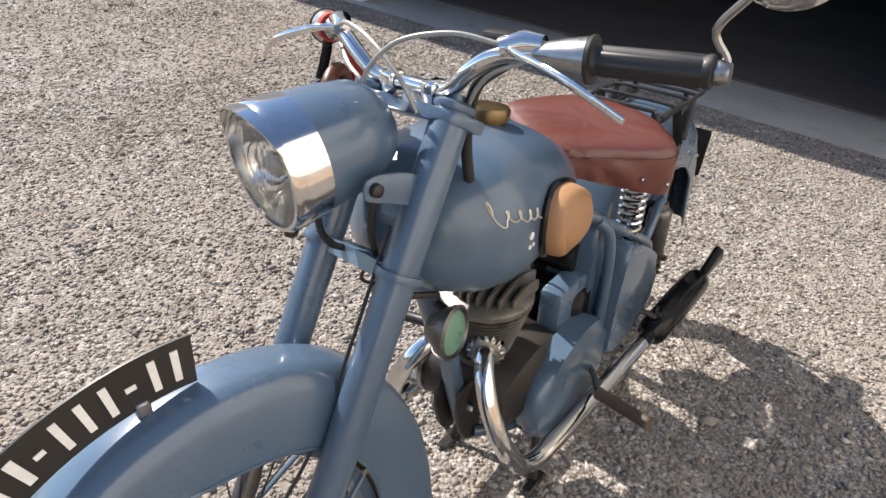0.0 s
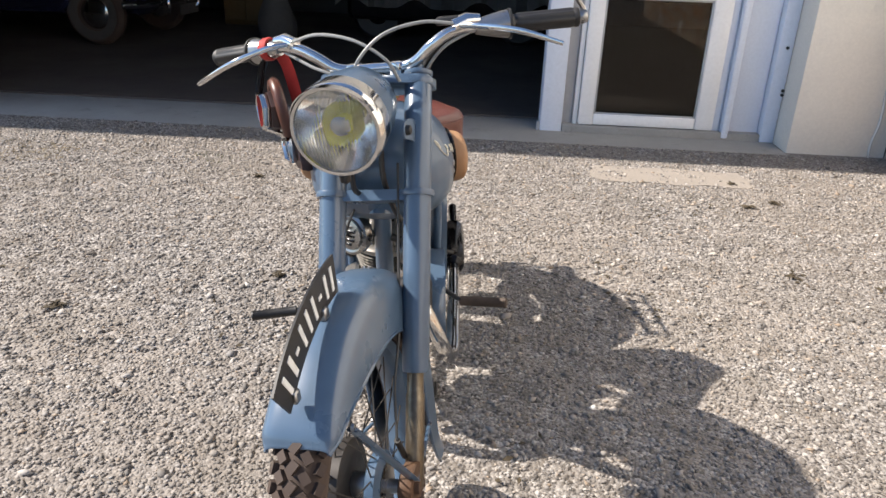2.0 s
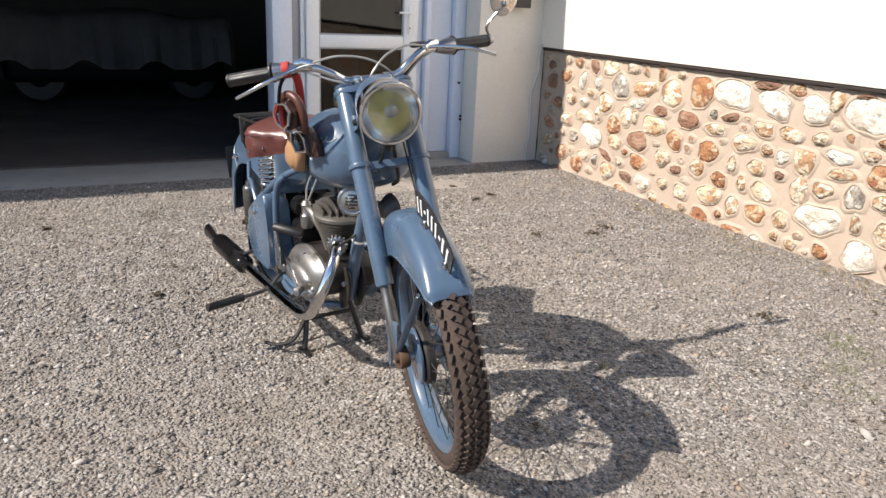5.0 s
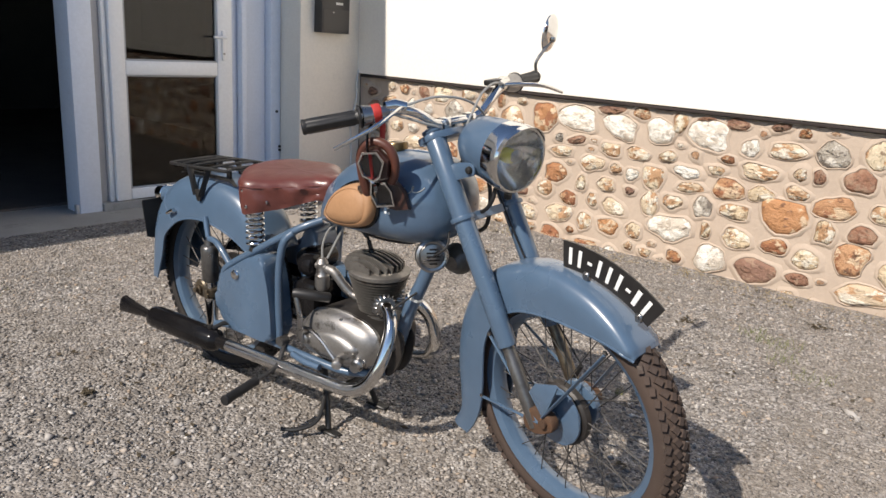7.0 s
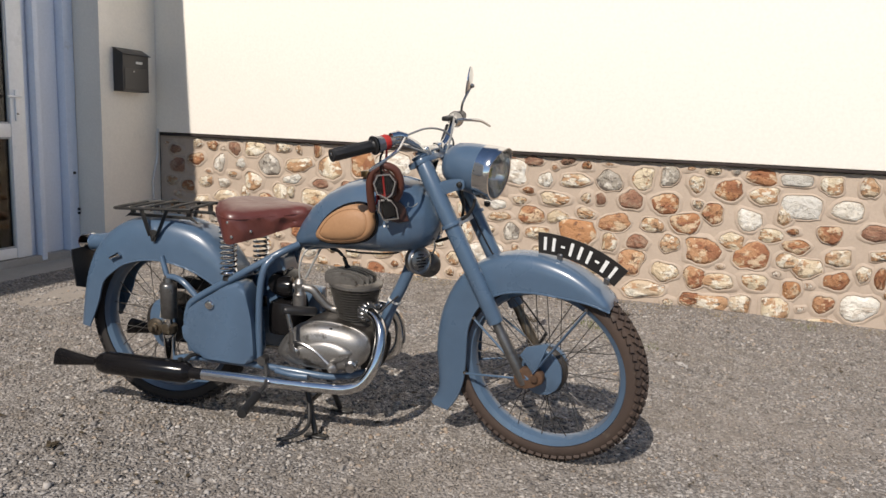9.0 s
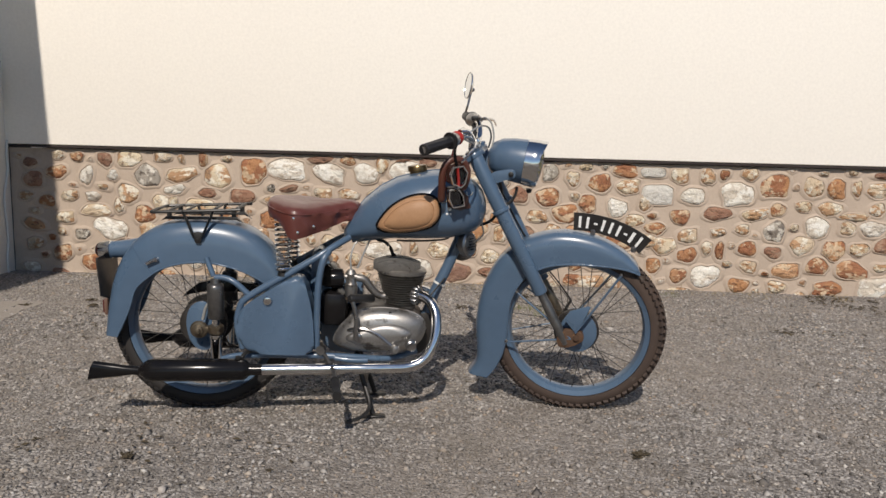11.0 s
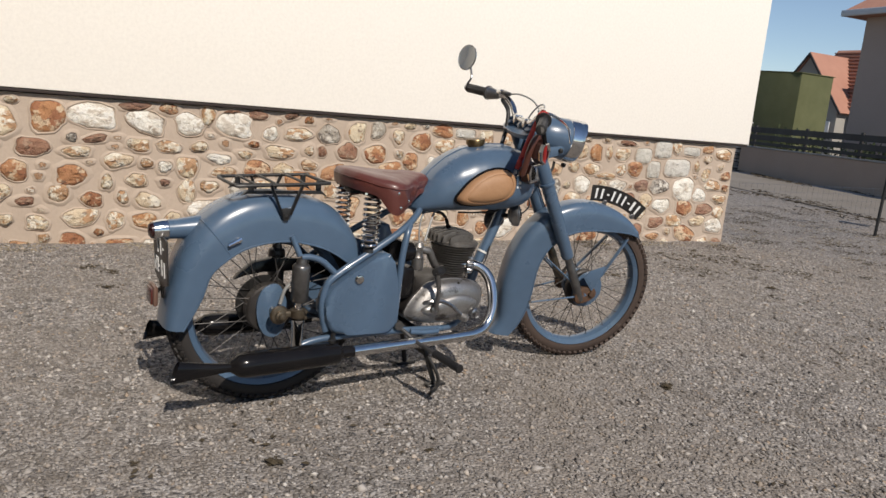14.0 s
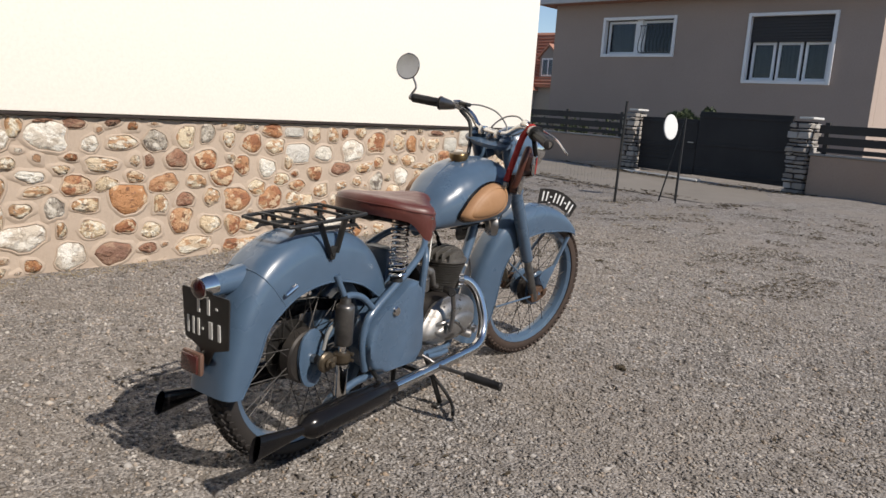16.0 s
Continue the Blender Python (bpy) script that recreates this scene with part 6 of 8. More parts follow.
PLATE_R = Matrix.Translation((-0.352, 0, 0.51)) @ Matrix.Rotation(radians(-3), 4, "Y")
bm = bmesh.new()
prism(bm, [(-0.095, 0.080), (0.095, 0.080), (0.098, 0.07), (0.090, -0.062), (0.03, -0.082), (0.006, -0.125), (-0.006, -0.125), (-0.03, -0.082), (-0.090, -0.062), (-0.098, 0.07)], -0.002, 0.002, 0.0, PLATE_R @ Matrix(((0, 1, 0, 0), (1, 0, 0, 0), (0, 0, 1, 0), (0, 0, 0, 1))))
rplate = bpart("rear_number_plate", bm, M_PLATE, None, "black number plate with plain white bars")
for y0, y1, z0, z1 in ((0.022, 0.032, 0.020, 0.064), (-0.019, -0.009, 0.020, 0.064), (-0.052, -0.043, 0.040, 0.046), (0.069, 0.077, -0.046, 0.002), (0.047, 0.055, -0.046, 0.002), (0.025, 0.033, -0.046, 0.002), (0.008, 0.014, -0.026, -0.020), (-0.028, -0.014, -0.046, 0.002), (-0.061, -0.051, -0.046, 0.002)):
    bm = bmesh.new()
    box(bm, (-0.0035, (y0 + y1) / 2, (z0 + z1) / 2), (0.002, y1 - y0, z1 - z0), PLATE_R)
    bpart("plate_bar", bm, M_SIGNWHITE, rplate)
bm = bmesh.new()
box(bm, (-0.366, 0.035, 0.388), (0.016, 0.084, 0.066), None, 0.008, 2)
refl = bpart("reflector_mount", bm, M_CREAM_PL, None, "brown plastic reflector surround")
bm = bmesh.new()
box(bm, (-0.376, 0.035, 0.388), (0.010, 0.068, 0.052), None, 0.004, 2)
bpart("reflector", bm, M_AMBER, refl, "dark red reflector")
bm = bmesh.new()
tube(bm, [(-0.345, 0.01, 0.42), (-0.36, 0.03, 0.39)], 0.006, 6)
bpart("reflector_arm", bm, M_IRON, refl)

# engine
CASE = [(0.492, 0.300), (0.512, 0.342), (0.538, 0.372), (0.575, 0.405), (0.64, 0.420), (0.71, 0.420), (0.785, 0.405), (0.824, 0.375), (0.828, 0.33), (0.805, 0.288), (0.755, 0.262), (0.66, 0.252), (0.57, 0.257), (0.51, 0.275)]
ol = closed_spline(CASE, 3)
cx, cz = 0.665, 0.335
rings = []
for y, s in ((-0.084, 0.985), (0.07, 0.97), (0.10, 0.9), (0.115, 0.6)):
    rings.append([V(cx + (x - cx) * s, y, cz + (z - cz) * s) for x, z in ol])
bm = bmesh.new()
bridge(bm, rings)
engine = bpart("crankcase", bm, M_OILY, None, "oily blackened crankcase", 45)
rings = []
for y, s in ((-0.142, 0.30), (-0.139, 0.62), (-0.130, 0.82), (-0.113, 0.95), (-0.100, 0.99), (-0.098, 1.02), (-0.088, 1.02), (-0.085, 0.985)):
    rings.append([V(cx + (x - cx) * s, y, cz + (z - cz) * s) for x, z in ol])
bm = bmesh.new()
bridge(bm, rings)
bpart("right_cover", bm, M_ALU, engine, "dull cast aluminium engine cover", 45)
for sg in SIDES:      # front engine mount
    bm = bmesh.new()
    prism(bm, closed_spline([(0.845, 0.385), (0.868, 0.35), (0.850, 0.27), (0.815, 0.225), (0.775, 0.235), (0.785, 0.31), (0.80, 0.37)], 3), *sorted((sg * 0.022, sg * 0.030)), 0.002)
    plate_m = bpart("mount_plate", bm, M_OILY, engine)
    bm = bmesh.new()
    lathe(bm, [(0, 0), (0.011, 0), (0.010, 0.008), (0.006, 0.014), (0, 0.014)], 6, aim((0.828, sg * 0.029, 0.325), (0, sg, 0)))
    bpart("mount_bolt", bm, M_DULL, plate_m)
# raised almond swelling and ridge on the right cover
bm = bmesh.new()
ol2 = closed_spline([(0.535, 0.318), (0.60, 0.352), (0.68, 0.372), (0.75, 0.362), (0.785, 0.332), (0.74, 0.298), (0.66, 0.284), (0.58, 0.290)], 4)
rings = [[V(0.668 + (x - 0.668) * s, y, 0.328 + (z - 0.328) * s) for x, z in ol2] for y, s in ((-0.120, 1.0), (-0.140, 0.97), (-0.151, 0.86), (-0.156, 0.6), (-0.157, 0.1))]
bridge(bm, rings)
cover = bpart("clutch_cover", bm, M_ALU, engine, "", 50)
for x, z in ((0.53, 0.300), (0.60, 0.395), (0.70, 0.405), (0.79, 0.37), (0.795, 0.30), (0.70, 0.268), (0.59, 0.272)):
    bm = bmesh.new()
    lathe(bm, [(0, 0), (0.008, 0), (0.008, 0.012), (0.006, 0.015), (0, 0.015)], 6, aim((x, -0.112, z), (0, -1, 0)))
    bpart("cover_screw", bm, M_DULL, engine)
bm = bmesh.new()
lathe(bm, [(0, 0), (0.022, 0), (0.021, 0.02), (0.015, 0.025), (0.015, 0.038), (0, 0.04)], 14, aim((0.775, -0.12, 0.292), (0.25, -1, -0.2)))
bpart("filler_plug", bm, M_DULL, engine)
# blue cover on the left
bm = bmesh.new()
prism(bm, closed_spline([(0.43, 0.22), (0.425, 0.32), (0.452, 0.385), (0.53, 0.415), (0.64, 0.402), (0.735, 0.35), (0.745, 0.27), (0.70, 0.205), (0.58, 0.185), (0.48, 0.19)], 4), 0.10, 0.152, 0.02, None, 3)
bpart("primary_cover", bm, M_BLUE, engine, "blue-grey left engine cover", 50)
bm = bmesh.new()
prism(bm, closed_spline([(0.402, 0.36), (0.400, 0.58), (0.415, 0.615), (0.445, 0.615), (0.468, 0.57), (0.472, 0.36)], 4), 0.0, 0.108, 0.016, None, 3)
bpart("air_box", bm, M_BLUE, engine, "blue-grey box behind the cylinder", 50)
# cylinder with fins
CYL = Matrix.Translation((0.722, 0, 0.0)) @ Matrix.Rotation(radians(2), 4, "Y")
prof = [(0.0, 0.40), (0.06, 0.40), (0.06, 0.412)]
for k in range(13):
    z = 0.412 + 0.0096 * k
    r = 0.056 + 0.036 * k / 12
    prof += [(0.042, z), (r - 0.0015, z + 0.0004), (r, z + 0.0013), (r - 0.0015, z + 0.0022), (0.042, z + 0.0026)]
prof += [(0.055, 0.538), (0, 0.538)]
bm = bmesh.new()
lathe(bm, prof, 40, CYL)
bpart("cylinder", bm, M_FIN, engine, "finned cast iron cylinder", 30)
bm = bmesh.new()
lathe(bm, [(0, 0.534), (0.088, 0.534), (0.095, 0.540), (0.095, 0.550), (0.088, 0.556), (0.06, 0.560), (0, 0.562)], 40, CYL)
headp = bpart("cylinder_head", bm, M_FIN, engine, "cast head with upright fins", 40)
for k in range(9):
    y = -0.076 + 0.019 * k
    half = math.sqrt(max(0.0, 0.09 ** 2 - y * y))
    bm = bmesh.new()
    hh = 0.046 * math.sqrt(max(0.05, 1 - (y / 0.1) ** 2))
    ring = [(-half, 0.0)] + [(-half + 2 * half * i / 10, 0.006 + hh * (math.sin(math.pi * (0.12 + 0.76 * i / 10))) ** 0.6) for i in range(11)] + [(half, 0.0)]
    prism(bm, ring, y - 0.003, y + 0.003, 0.001, Matrix.Translation((0.722, 0, 0.549)) @ Matrix.Rotation(radians(2), 4, "Y"))
    bpart("head_fin", bm, M_FIN, headp)
bm = bmesh.new()
lathe(bm, [(0, 0), (0.011, 0), (0.011, 0.02), (0.007, 0.024), (0.007, 0.05), (0.004, 0.052), (0.004, 0.06), (0, 0.06)], 10, aim((0.715, 0.0, 0.585), (-0.4, 0, 1)))
bpart("spark_plug", bm, M_BLACK, headp)
bm = bmesh.new()
tube(bm, spline([(0.69, 0.0, 0.64), (0.672, 0.0, 0.655), (0.65, 0.0, 0.66), (0.63, 0.02, 0.675)], 4), 0.006, 8)
bpart("plug_lead", bm, M_RUBBER, headp)
# carburettor and inlet
bm = bmesh.new()
lathe(bm, [(0, 0.452), (0.019, 0.452), (0.023, 0.46), (0.023, 0.50), (0.019, 0.505), (0.017, 0.535), (0.02, 0.54), (0.012, 0.555), (0, 0.556)], 16, Matrix.Translation((0.552, -0.055, 0)))
tube(bm, [(0.530, -0.055, 0.528), (0.575, -0.055, 0.528)], 0.012, 10)
bpart("carburettor", bm, M_ALU, engine, "small dull aluminium carburettor")
bm = bmesh.new()
tube(bm, spline([(0.572, -0.052, 0.524), (0.60, -0.05, 0.518), (0.625, -0.04, 0.485), (0.655, -0.025, 0.452), (0.69, -0.02, 0.448)], 5), 0.0145, 12)
bpart("inlet_pipe", bm, M_ALU, engine)
bm = bmesh.new()
lathe(bm, [(0, 0), (0.026, 0), (0.036, 0.006), (0.038, 0.03), (0.034, 0.05), (0, 0.052)], 18, aim((0.525, -0.05, 0.522), (-1, -0.15, 0)))
bpart("air_filter", bm, M_BLACK, engine)
bm = bmesh.new()
tube(bm, spline([(0.552, -0.055, 0.55), (0.55, -0.05, 0.60), (0.565, -0.035, 0.65), (0.60, -0.02, 0.672)], 5), 0.0035, 6)
bpart("throttle_cable", bm, M_CABLE, engine)
bm = bmesh.new()
tube(bm, spline([(0.62, -0.03, 0.665), (0.60, -0.04, 0.62), (0.575, -0.055, 0.56)], 5), 0.004, 6)
bpart("fuel_pipe", bm, M_CABLE, engine)
bm = bmesh.new()
box(bm, (0.487, 0.015, 0.405), (0.105, 0.19, 0.13), None, 0.025, 2)
bpart("gearbox", bm, M_BLACK, engine)
# added box that keeps the sun off the left cover's top, blue to blend in
bm = bmesh.new()
box(bm, (0.515, 0.072, 0.445), (0.16, 0.056, 0.11), None, 0.014, 2)
bpart("inlet_box", bm, M_BLUE, engine, "blue-grey box added to shade the left engine cover")
bm = bmesh.new()
lathe(bm, [(0, -0.06), (0.037, -0.06), (0.042, -0.048), (0.042, 0.048), (0.037, 0.06), (0, 0.06)], 24, Matrix.Translation((0.465, 0.01, 0.525)) @ rot_x(90))
bpart("inlet_silencer", bm, M_BLACK, engine)
# kick-starter and gear lever
bm = bmesh.new()
tube(bm, spline([(0.583, -0.135, 0.325), (0.583, -0.168, 0.325), (0.578, -0.175, 0.345), (0.580, -0.178, 0.40), (0.566, -0.179, 0.462), (0.558, -0.178, 0.472)], 4), 0.0085, 10)
lathe(bm, [(0, 0), (0.017, 0), (0.017, 0.016), (0.010, 0.02), (0, 0.02)], 12, aim((0.583, -0.150, 0.325), (0, -1, 0)))
kick = bpart("kick_starter", bm, M_DULL, engine, "dull steel kick-starter lever")
bm = bmesh.new()
tube(bm, [(0.554, -0.182, 0.474), (0.560, -0.177, 0.473), (0.598, -0.142, 0.466), (0.632, -0.106, 0.458), (0.635, -0.102, 0.457)], [0.012, 0.0165, 0.0155, 0.016, 0.012], 12)
bpart("pedal_rubber", bm, M_RUBBER, kick)
bm = bmesh.new()
tube(bm, spline([(0.548, -0.128, 0.342), (0.57, -0.146, 0.352), (0.61, -0.154, 0.354), (0.655, -0.156, 0.335), (0.69, -0.156, 0.306), (0.712, -0.156, 0.288)], 5), 0.0068, 8)
gear = bpart("gear_lever", bm, M_DULL, engine, "curved steel gear lever")
bm = bmesh.new()
lathe(bm, [(0, -0.02), (0.014, -0.02), (0.016, 0.0), (0.015, 0.016), (0.010, 0.020), (0, 0.021)], 14, aim((0.716, -0.156, 0.284), (0.55, -0.8, -0.15)))
bpart("lever_knob", bm, M_ALU, gear, "worn aluminium lever end")

# exhausts
for sg in SIDES:
    bm = bmesh.new()
    path = [(0.765, sg * 0.028, 0.457), (0.805, sg * 0.046, 0.459), (0.842, sg * 0.066, 0.446), (0.866, sg * 0.090, 0.412), (0.872, sg * 0.114, 0.362), (0.862, sg * 0.139, 0.300), (0.828, sg * 0.157, 0.243), (0.775, sg * 0.168, 0.219), (0.70, sg * 0.174, 0.215), (0.50, sg * 0.182, 0.213), (0.24, sg * 0.190, 0.210)]
    tube(bm, spline(path, 6), 0.0200, 16)
    ex = bpart("exhaust_pipe", bm, M_CHROME, None, "chrome exhaust pipe with bluish staining")
    bm = bmesh.new()
    m = aim((0.786, sg * 0.036, 0.458), (1, sg * 0.5, 0.0))
    rings = []
    for r0, lug, h in ((0.020, 0, 0.0), (0.030, 0, 0.0), (0.033, 0.0045, 0.003), (0.033, 0.0055, 0.021), (0.029, 0.001, 0.027), (0.020, 0, 0.029)):
        rings.append([m @ V((r0 + (lug if k % 4 < 2 else 0)) * math.cos(2 * math.pi * k / 64), (r0 + (lug if k % 4 < 2 else 0)) * math.sin(2 * math.pi * k / 64), h) for k in range(64)])
    bridge(bm, rings, True, False, True)
    bpart("exhaust_nut", bm, M_DULL, ex, "finned exhaust ring nut")
    bm = bmesh.new()
    body = [(0.245, 0.0205), (0.20, 0.021), (0.188, 0.033), (0.178, 0.0385), (0.0, 0.041), (-0.13, 0.041), (-0.155, 0.037), (-0.170, 0.026), (-0.185, 0.015)]
    tube(bm, [(x, sg * (0.190 + 0.015 * (0.245 - x) / 0.5), 0.210 - 0.002 * (0.245 - x)) for x, r in body], [r for x, r in body], 24)
    bpart("muffler", bm, M_BLACK, ex, "black torpedo muffler")
    bm = bmesh.new()
    rings = []
    for x, hy, hz in ((-0.18, 0.014, 0.014), (-0.215, 0.014, 0.016), (-0.26, 0.015, 0.023), (-0.32, 0.017, 0.031), (-0.350, 0.018, 0.035), (-0.325, 0.014, 0.029), (-0.27, 0.011, 0.020)):
        rings.append([V(x + (0.012 * math.sin(a) if x < -0.3 else 0), sg * 0.205 + hy * math.cos(a), 0.208 + hz * (abs(math.sin(a)) ** 0.7) * (1 if math.sin(a) > 0 else -1)) for a in [2 * math.pi * k / 18 for k in range(18)]])
    bridge(bm, rings)
    bpart("fishtail", bm, M_BLACK, ex, "flattened black fishtail")
    bm = bmesh.new()
    tube(bm, [(0.17, sg * 0.192, 0.25), (0.18, sg * 0.16, 0.262), (0.20, sg * 0.13, 0.262)], 0.008, 8)
    lathe(bm, [(0, 0), (0.010, 0), (0.009, 0.008), (0, 0.009)], 8, aim((0.16, sg * 0.194, 0.252), (0, 0.2 * sg, 1)))
    bpart("muffler_bracket", bm, M_IRON, ex)
    # footrest
    bm = bmesh.new()
    rod = [(0.452, -0.125, 0.260), (0.472, -0.155, 0.243), (0.492, -0.19, 0.222), (0.505, -0.235, 0.214), (0.514, -0.30, 0.210)] if sg < 0 else [(0.46, 0.125, 0.264), (0.50, 0.165, 0.266), (0.545, 0.195, 0.266), (0.57, 0.23, 0.268)]
    tube(bm, spline(rod, 5), 0.0072, 10)
    lathe(bm, [(0, 0), (0.017, 0), (0.017, 0.03), (0, 0.03)], 12, aim((0.447 if sg < 0 else 0.462, sg * 0.115, 0.268), (0, sg, 0)))
    peg = bpart("footrest", bm, M_STEELDARK, None, "bent steel footrest")
    bm = bmesh.new()
    a, b = (V(0.513, -0.295, 0.210), V(0.532, -0.43, 0.201)) if sg < 0 else (V(0.556, 0.200, 0.266), V(0.594, 0.335, 0.278))
    tube(bm, [a.lerp(b, f) for f in (0, 0.03, 0.06, 0.94, 0.97, 1)], [0.013, 0.0155, 0.0145, 0.0145, 0.0165, 0.015], 12)
    bpart("peg_rubber", bm, M_RUBBER if sg < 0 else M_PEDAL, peg, "" if sg < 0 else "dusty brown rubber")
    # centre stand
    bm = bmesh.new()
    tube(bm, spline([(0.575, sg * 0.07, 0.215), (0.605, sg * 0.09, 0.13), (0.640, sg * 0.115, 0.015)], 4), 0.010, 10)
    leg = bpart("stand_leg", bm, M_IRON, None, "black centre stand leg")
    bm = bmesh.new()
    box(bm, (0.645, sg * 0.118, 0.006), (0.085, 0.03, 0.012), None, 0.004)
    bpart("stand_foot", bm, M_IRON, leg)
bm = bmesh.new()
tube(bm, [(0.61, -0.095, 0.12), (0.61, 0.095, 0.12)], 0.008, 8)
tube(bm, [(0.575, -0.10, 0.215), (0.575, 0.10, 0.215)], 0.011, 8)
bpart("stand_cross_tube", bm, M_IRON)
bm = bmesh.new()
tube(bm, spline([(0.605, -0.09, 0.13), (0.63, -0.15, 0.06), (0.60, -0.20, 0.035), (0.55, -0.235, 0.03)], 5), 0.007, 8)
bpart("stand_lever", bm, M_IRON)
bm = bmesh.new()
tube(bm, spline([(0.50, -0.135, 0.238), (0.56, -0.14, 0.232), (0.62, -0.135, 0.23)], 3), 0.011, 10)
bpart("brake_cross_tube", bm, M_BLUE)

# horn and round lamp on the down tube
bm = bmesh.new()
lathe(bm, [(0, -0.034), (0.014, -0.034), (0.016, -0.030), (0.026, -0.029), (0.028, -0.024), (0.037, -0.020), (0.041, -0.010), (0.042, 0.008), (0.036, 0.012), (0.030, 0.010), (0.030, 0.014), (0, 0.020)], 28, aim((0.985, -0.064, 0.661), (0.75, -0.6, 0.1)) @ Matrix.Diagonal((1.12, 1.12, 1, 1)))
horn = bpart("horn", bm, M_DULL, None, "round dull chrome horn with slotted face")
for k in range(5):
    bm = bmesh.new()
    box(bm, (0, -0.018 + 0.009 * k, 0.018), (0.034 if k in (1, 2, 3) else 0.02, 0.004, 0.005), aim((0.985, -0.064, 0.661), (0.75, -0.6, 0.1)) @ Matrix.Diagonal((1.12, 1.12, 1, 1)), 0.001)
    bpart("horn_slot", bm, M_BLACK, horn)
bm = bmesh.new()
lathe(bm, [(0, -0.04), (0.022, -0.038), (0.038, -0.014), (0.047, 0.0), (0.049, 0.008), (0.043, 0.012), (0.040, 0.006), (0, 0.004)], 28, aim((0.978, 0.070, 0.618), (-0.1, 1, 0.1)))
spot = bpart("round_mirror_lamp", bm, M_STEELDARK, None, "small round dull metal fitting with green face")
bm = bmesh.new()
lathe(bm, [(0, 0.007), (0.039, 0.007), (0.030, 0.012), (0, 0.014)], 24, aim((0.978, 0.070, 0.618), (-0.1, 1, 0.1)))
bpart("face", bm, M_GREENFACE, spot, "flat faded green face")
bm = bmesh.new()
tube(bm, [(0.96, -0.04, 0.652), (0.945, 0.0, 0.645), (0.952, 0.055, 0.625)], 0.009, 8)
bpart("horn_bracket", bm, M_IRON, horn)
bm = bmesh.new()
lathe(bm, [(0.0225, -0.004), (0.0245, -0.004), (0.0245, 0.004), (0.0225, 0.004)], 16, aim((0.885, 0, 0.497), (-0.42, 0, -0.9)), True)
bpart("cable_tie", bm, M_WHITE, None, "white cable tie on the down tube")
for pts, r in (([(0.93, -0.03, 0.70), (0.90, -0.05, 0.676), (0.80, -0.055, 0.668), (0.72, -0.04, 0.666)], 0.004), ([(1.03, -0.05, 0.75), (1.04, -0.07, 0.70), (1.0, -0.075, 0.665), (0.985, -0.06, 0.655)], 0.0032), ([(0.905, -0.02, 0.52), (0.86, -0.06, 0.475), (0.83, -0.07, 0.44)], 0.0035)):
    bm = bmesh.new()
    tube(bm, spline(pts, 5), r, 6)
    bpart("wiring", bm, M_RUBBER)

# ---- the steered front ----
def leg_x(z):
    return 1.277 + (0.506 - z) * 0.530


FY2 = 0.088
for sg in SIDES:
    y = sg * FY2
    bm = bmesh.new()
    zs = (1.012, 1.007, 0.83, 0.50, 0.494)
    tube(bm, [(leg_x(z), y, z) for z in zs], [0.024, 0.0275, 0.0275, 0.0265, 0.025], 20)
    leg = fpart("fork_leg", bm, M_BLUE, None, "blue-grey upper fork leg")
    bm = bmesh.new()
    tube(bm, [(leg_x(z), y, z) for z in (0.50, 0.46, 0.455, 0.33, 0.30)], [0.0165, 0.0165, 0.0185, 0.0185, 0.017], 16)
    fpart("fork_slider", bm, M_STEELDARK if sg < 0 else M_CLAMP, leg, "oily worn steel fork slider" if sg < 0 else "rust-brown steel fork slider")
    bm = bmesh.new()
    lathe(bm, [(0, 0), (0.027, 0), (0.029, 0.003), (0.029, 0.009), (0.02, 0.013), (0.011, 0.014), (0.011, 0.022), (0, 0.023)], 18, aim((leg_x(1.010), y, 1.010), (-0.468, 0, 0.883)))
    fpart("fork_cap", bm, M_BLUE, leg)
    bm = bmesh.new()
    m = aim((leg_x(0.803), y, 0.803), (-0.468, 0, 0.883))
    lathe(bm, [(0.0272, -0.006), (0.033, -0.006), (0.0345, 0), (0.033, 0.006), (0.0272, 0.006)], 24, m, True)
    fpart("clamp_ring", bm, M_BLUE, leg)
    bm = bmesh.new()
    lathe(bm, [(0, 0), (0.02, 0), (0.022, 0.006), (0.018, 0.02), (0.012, 0.022), (0.012, 0.034), (0, 0.035)], 12, aim((1.425, sg * 0.078, 0.334), (0, sg, 0)))
    prism(bm, closed_spline([(1.36, 0.345), (1.40, 0.362), (1.445, 0.352), (1.45, 0.318), (1.41, 0.295), (1.37, 0.285), (1.352, 0.31)], 3), *sorted((sg * 0.074, sg * 0.102)), 0.005)
    fpart("axle_lug", bm, M_RUST, leg, "rusty greasy axle lug")
    for tgt in ((1.572, 0.575), (1.160, 0.275), (1.192, 0.482)):
        bm = bmesh.new()
        tube(bm, [(1.420 if tgt[0] > 1.4 else 1.405, sg * 0.100, 0.350 if tgt[0] > 1.4 else 0.325), (tgt[0], sg * 0.064, tgt[1])], 0.011 if tgt[0] > 1.4 else 0.0048, 8, True, 0.4 if tgt[0] > 1.4 else 0.8, (0, 1, 0))
        fpart("mudguard_stay", bm, M_BLUE, front_guard)
        bm = bmesh.new()
        lathe(bm, [(0, 0), (0.007, 0), (0.006, 0.005), (0, 0.006)], 8, aim((tgt[0], sg * 0.064, tgt[1] + 0.004), (0, sg, 0)))
        fpart("bolt", bm, M_DULL, front_guard)
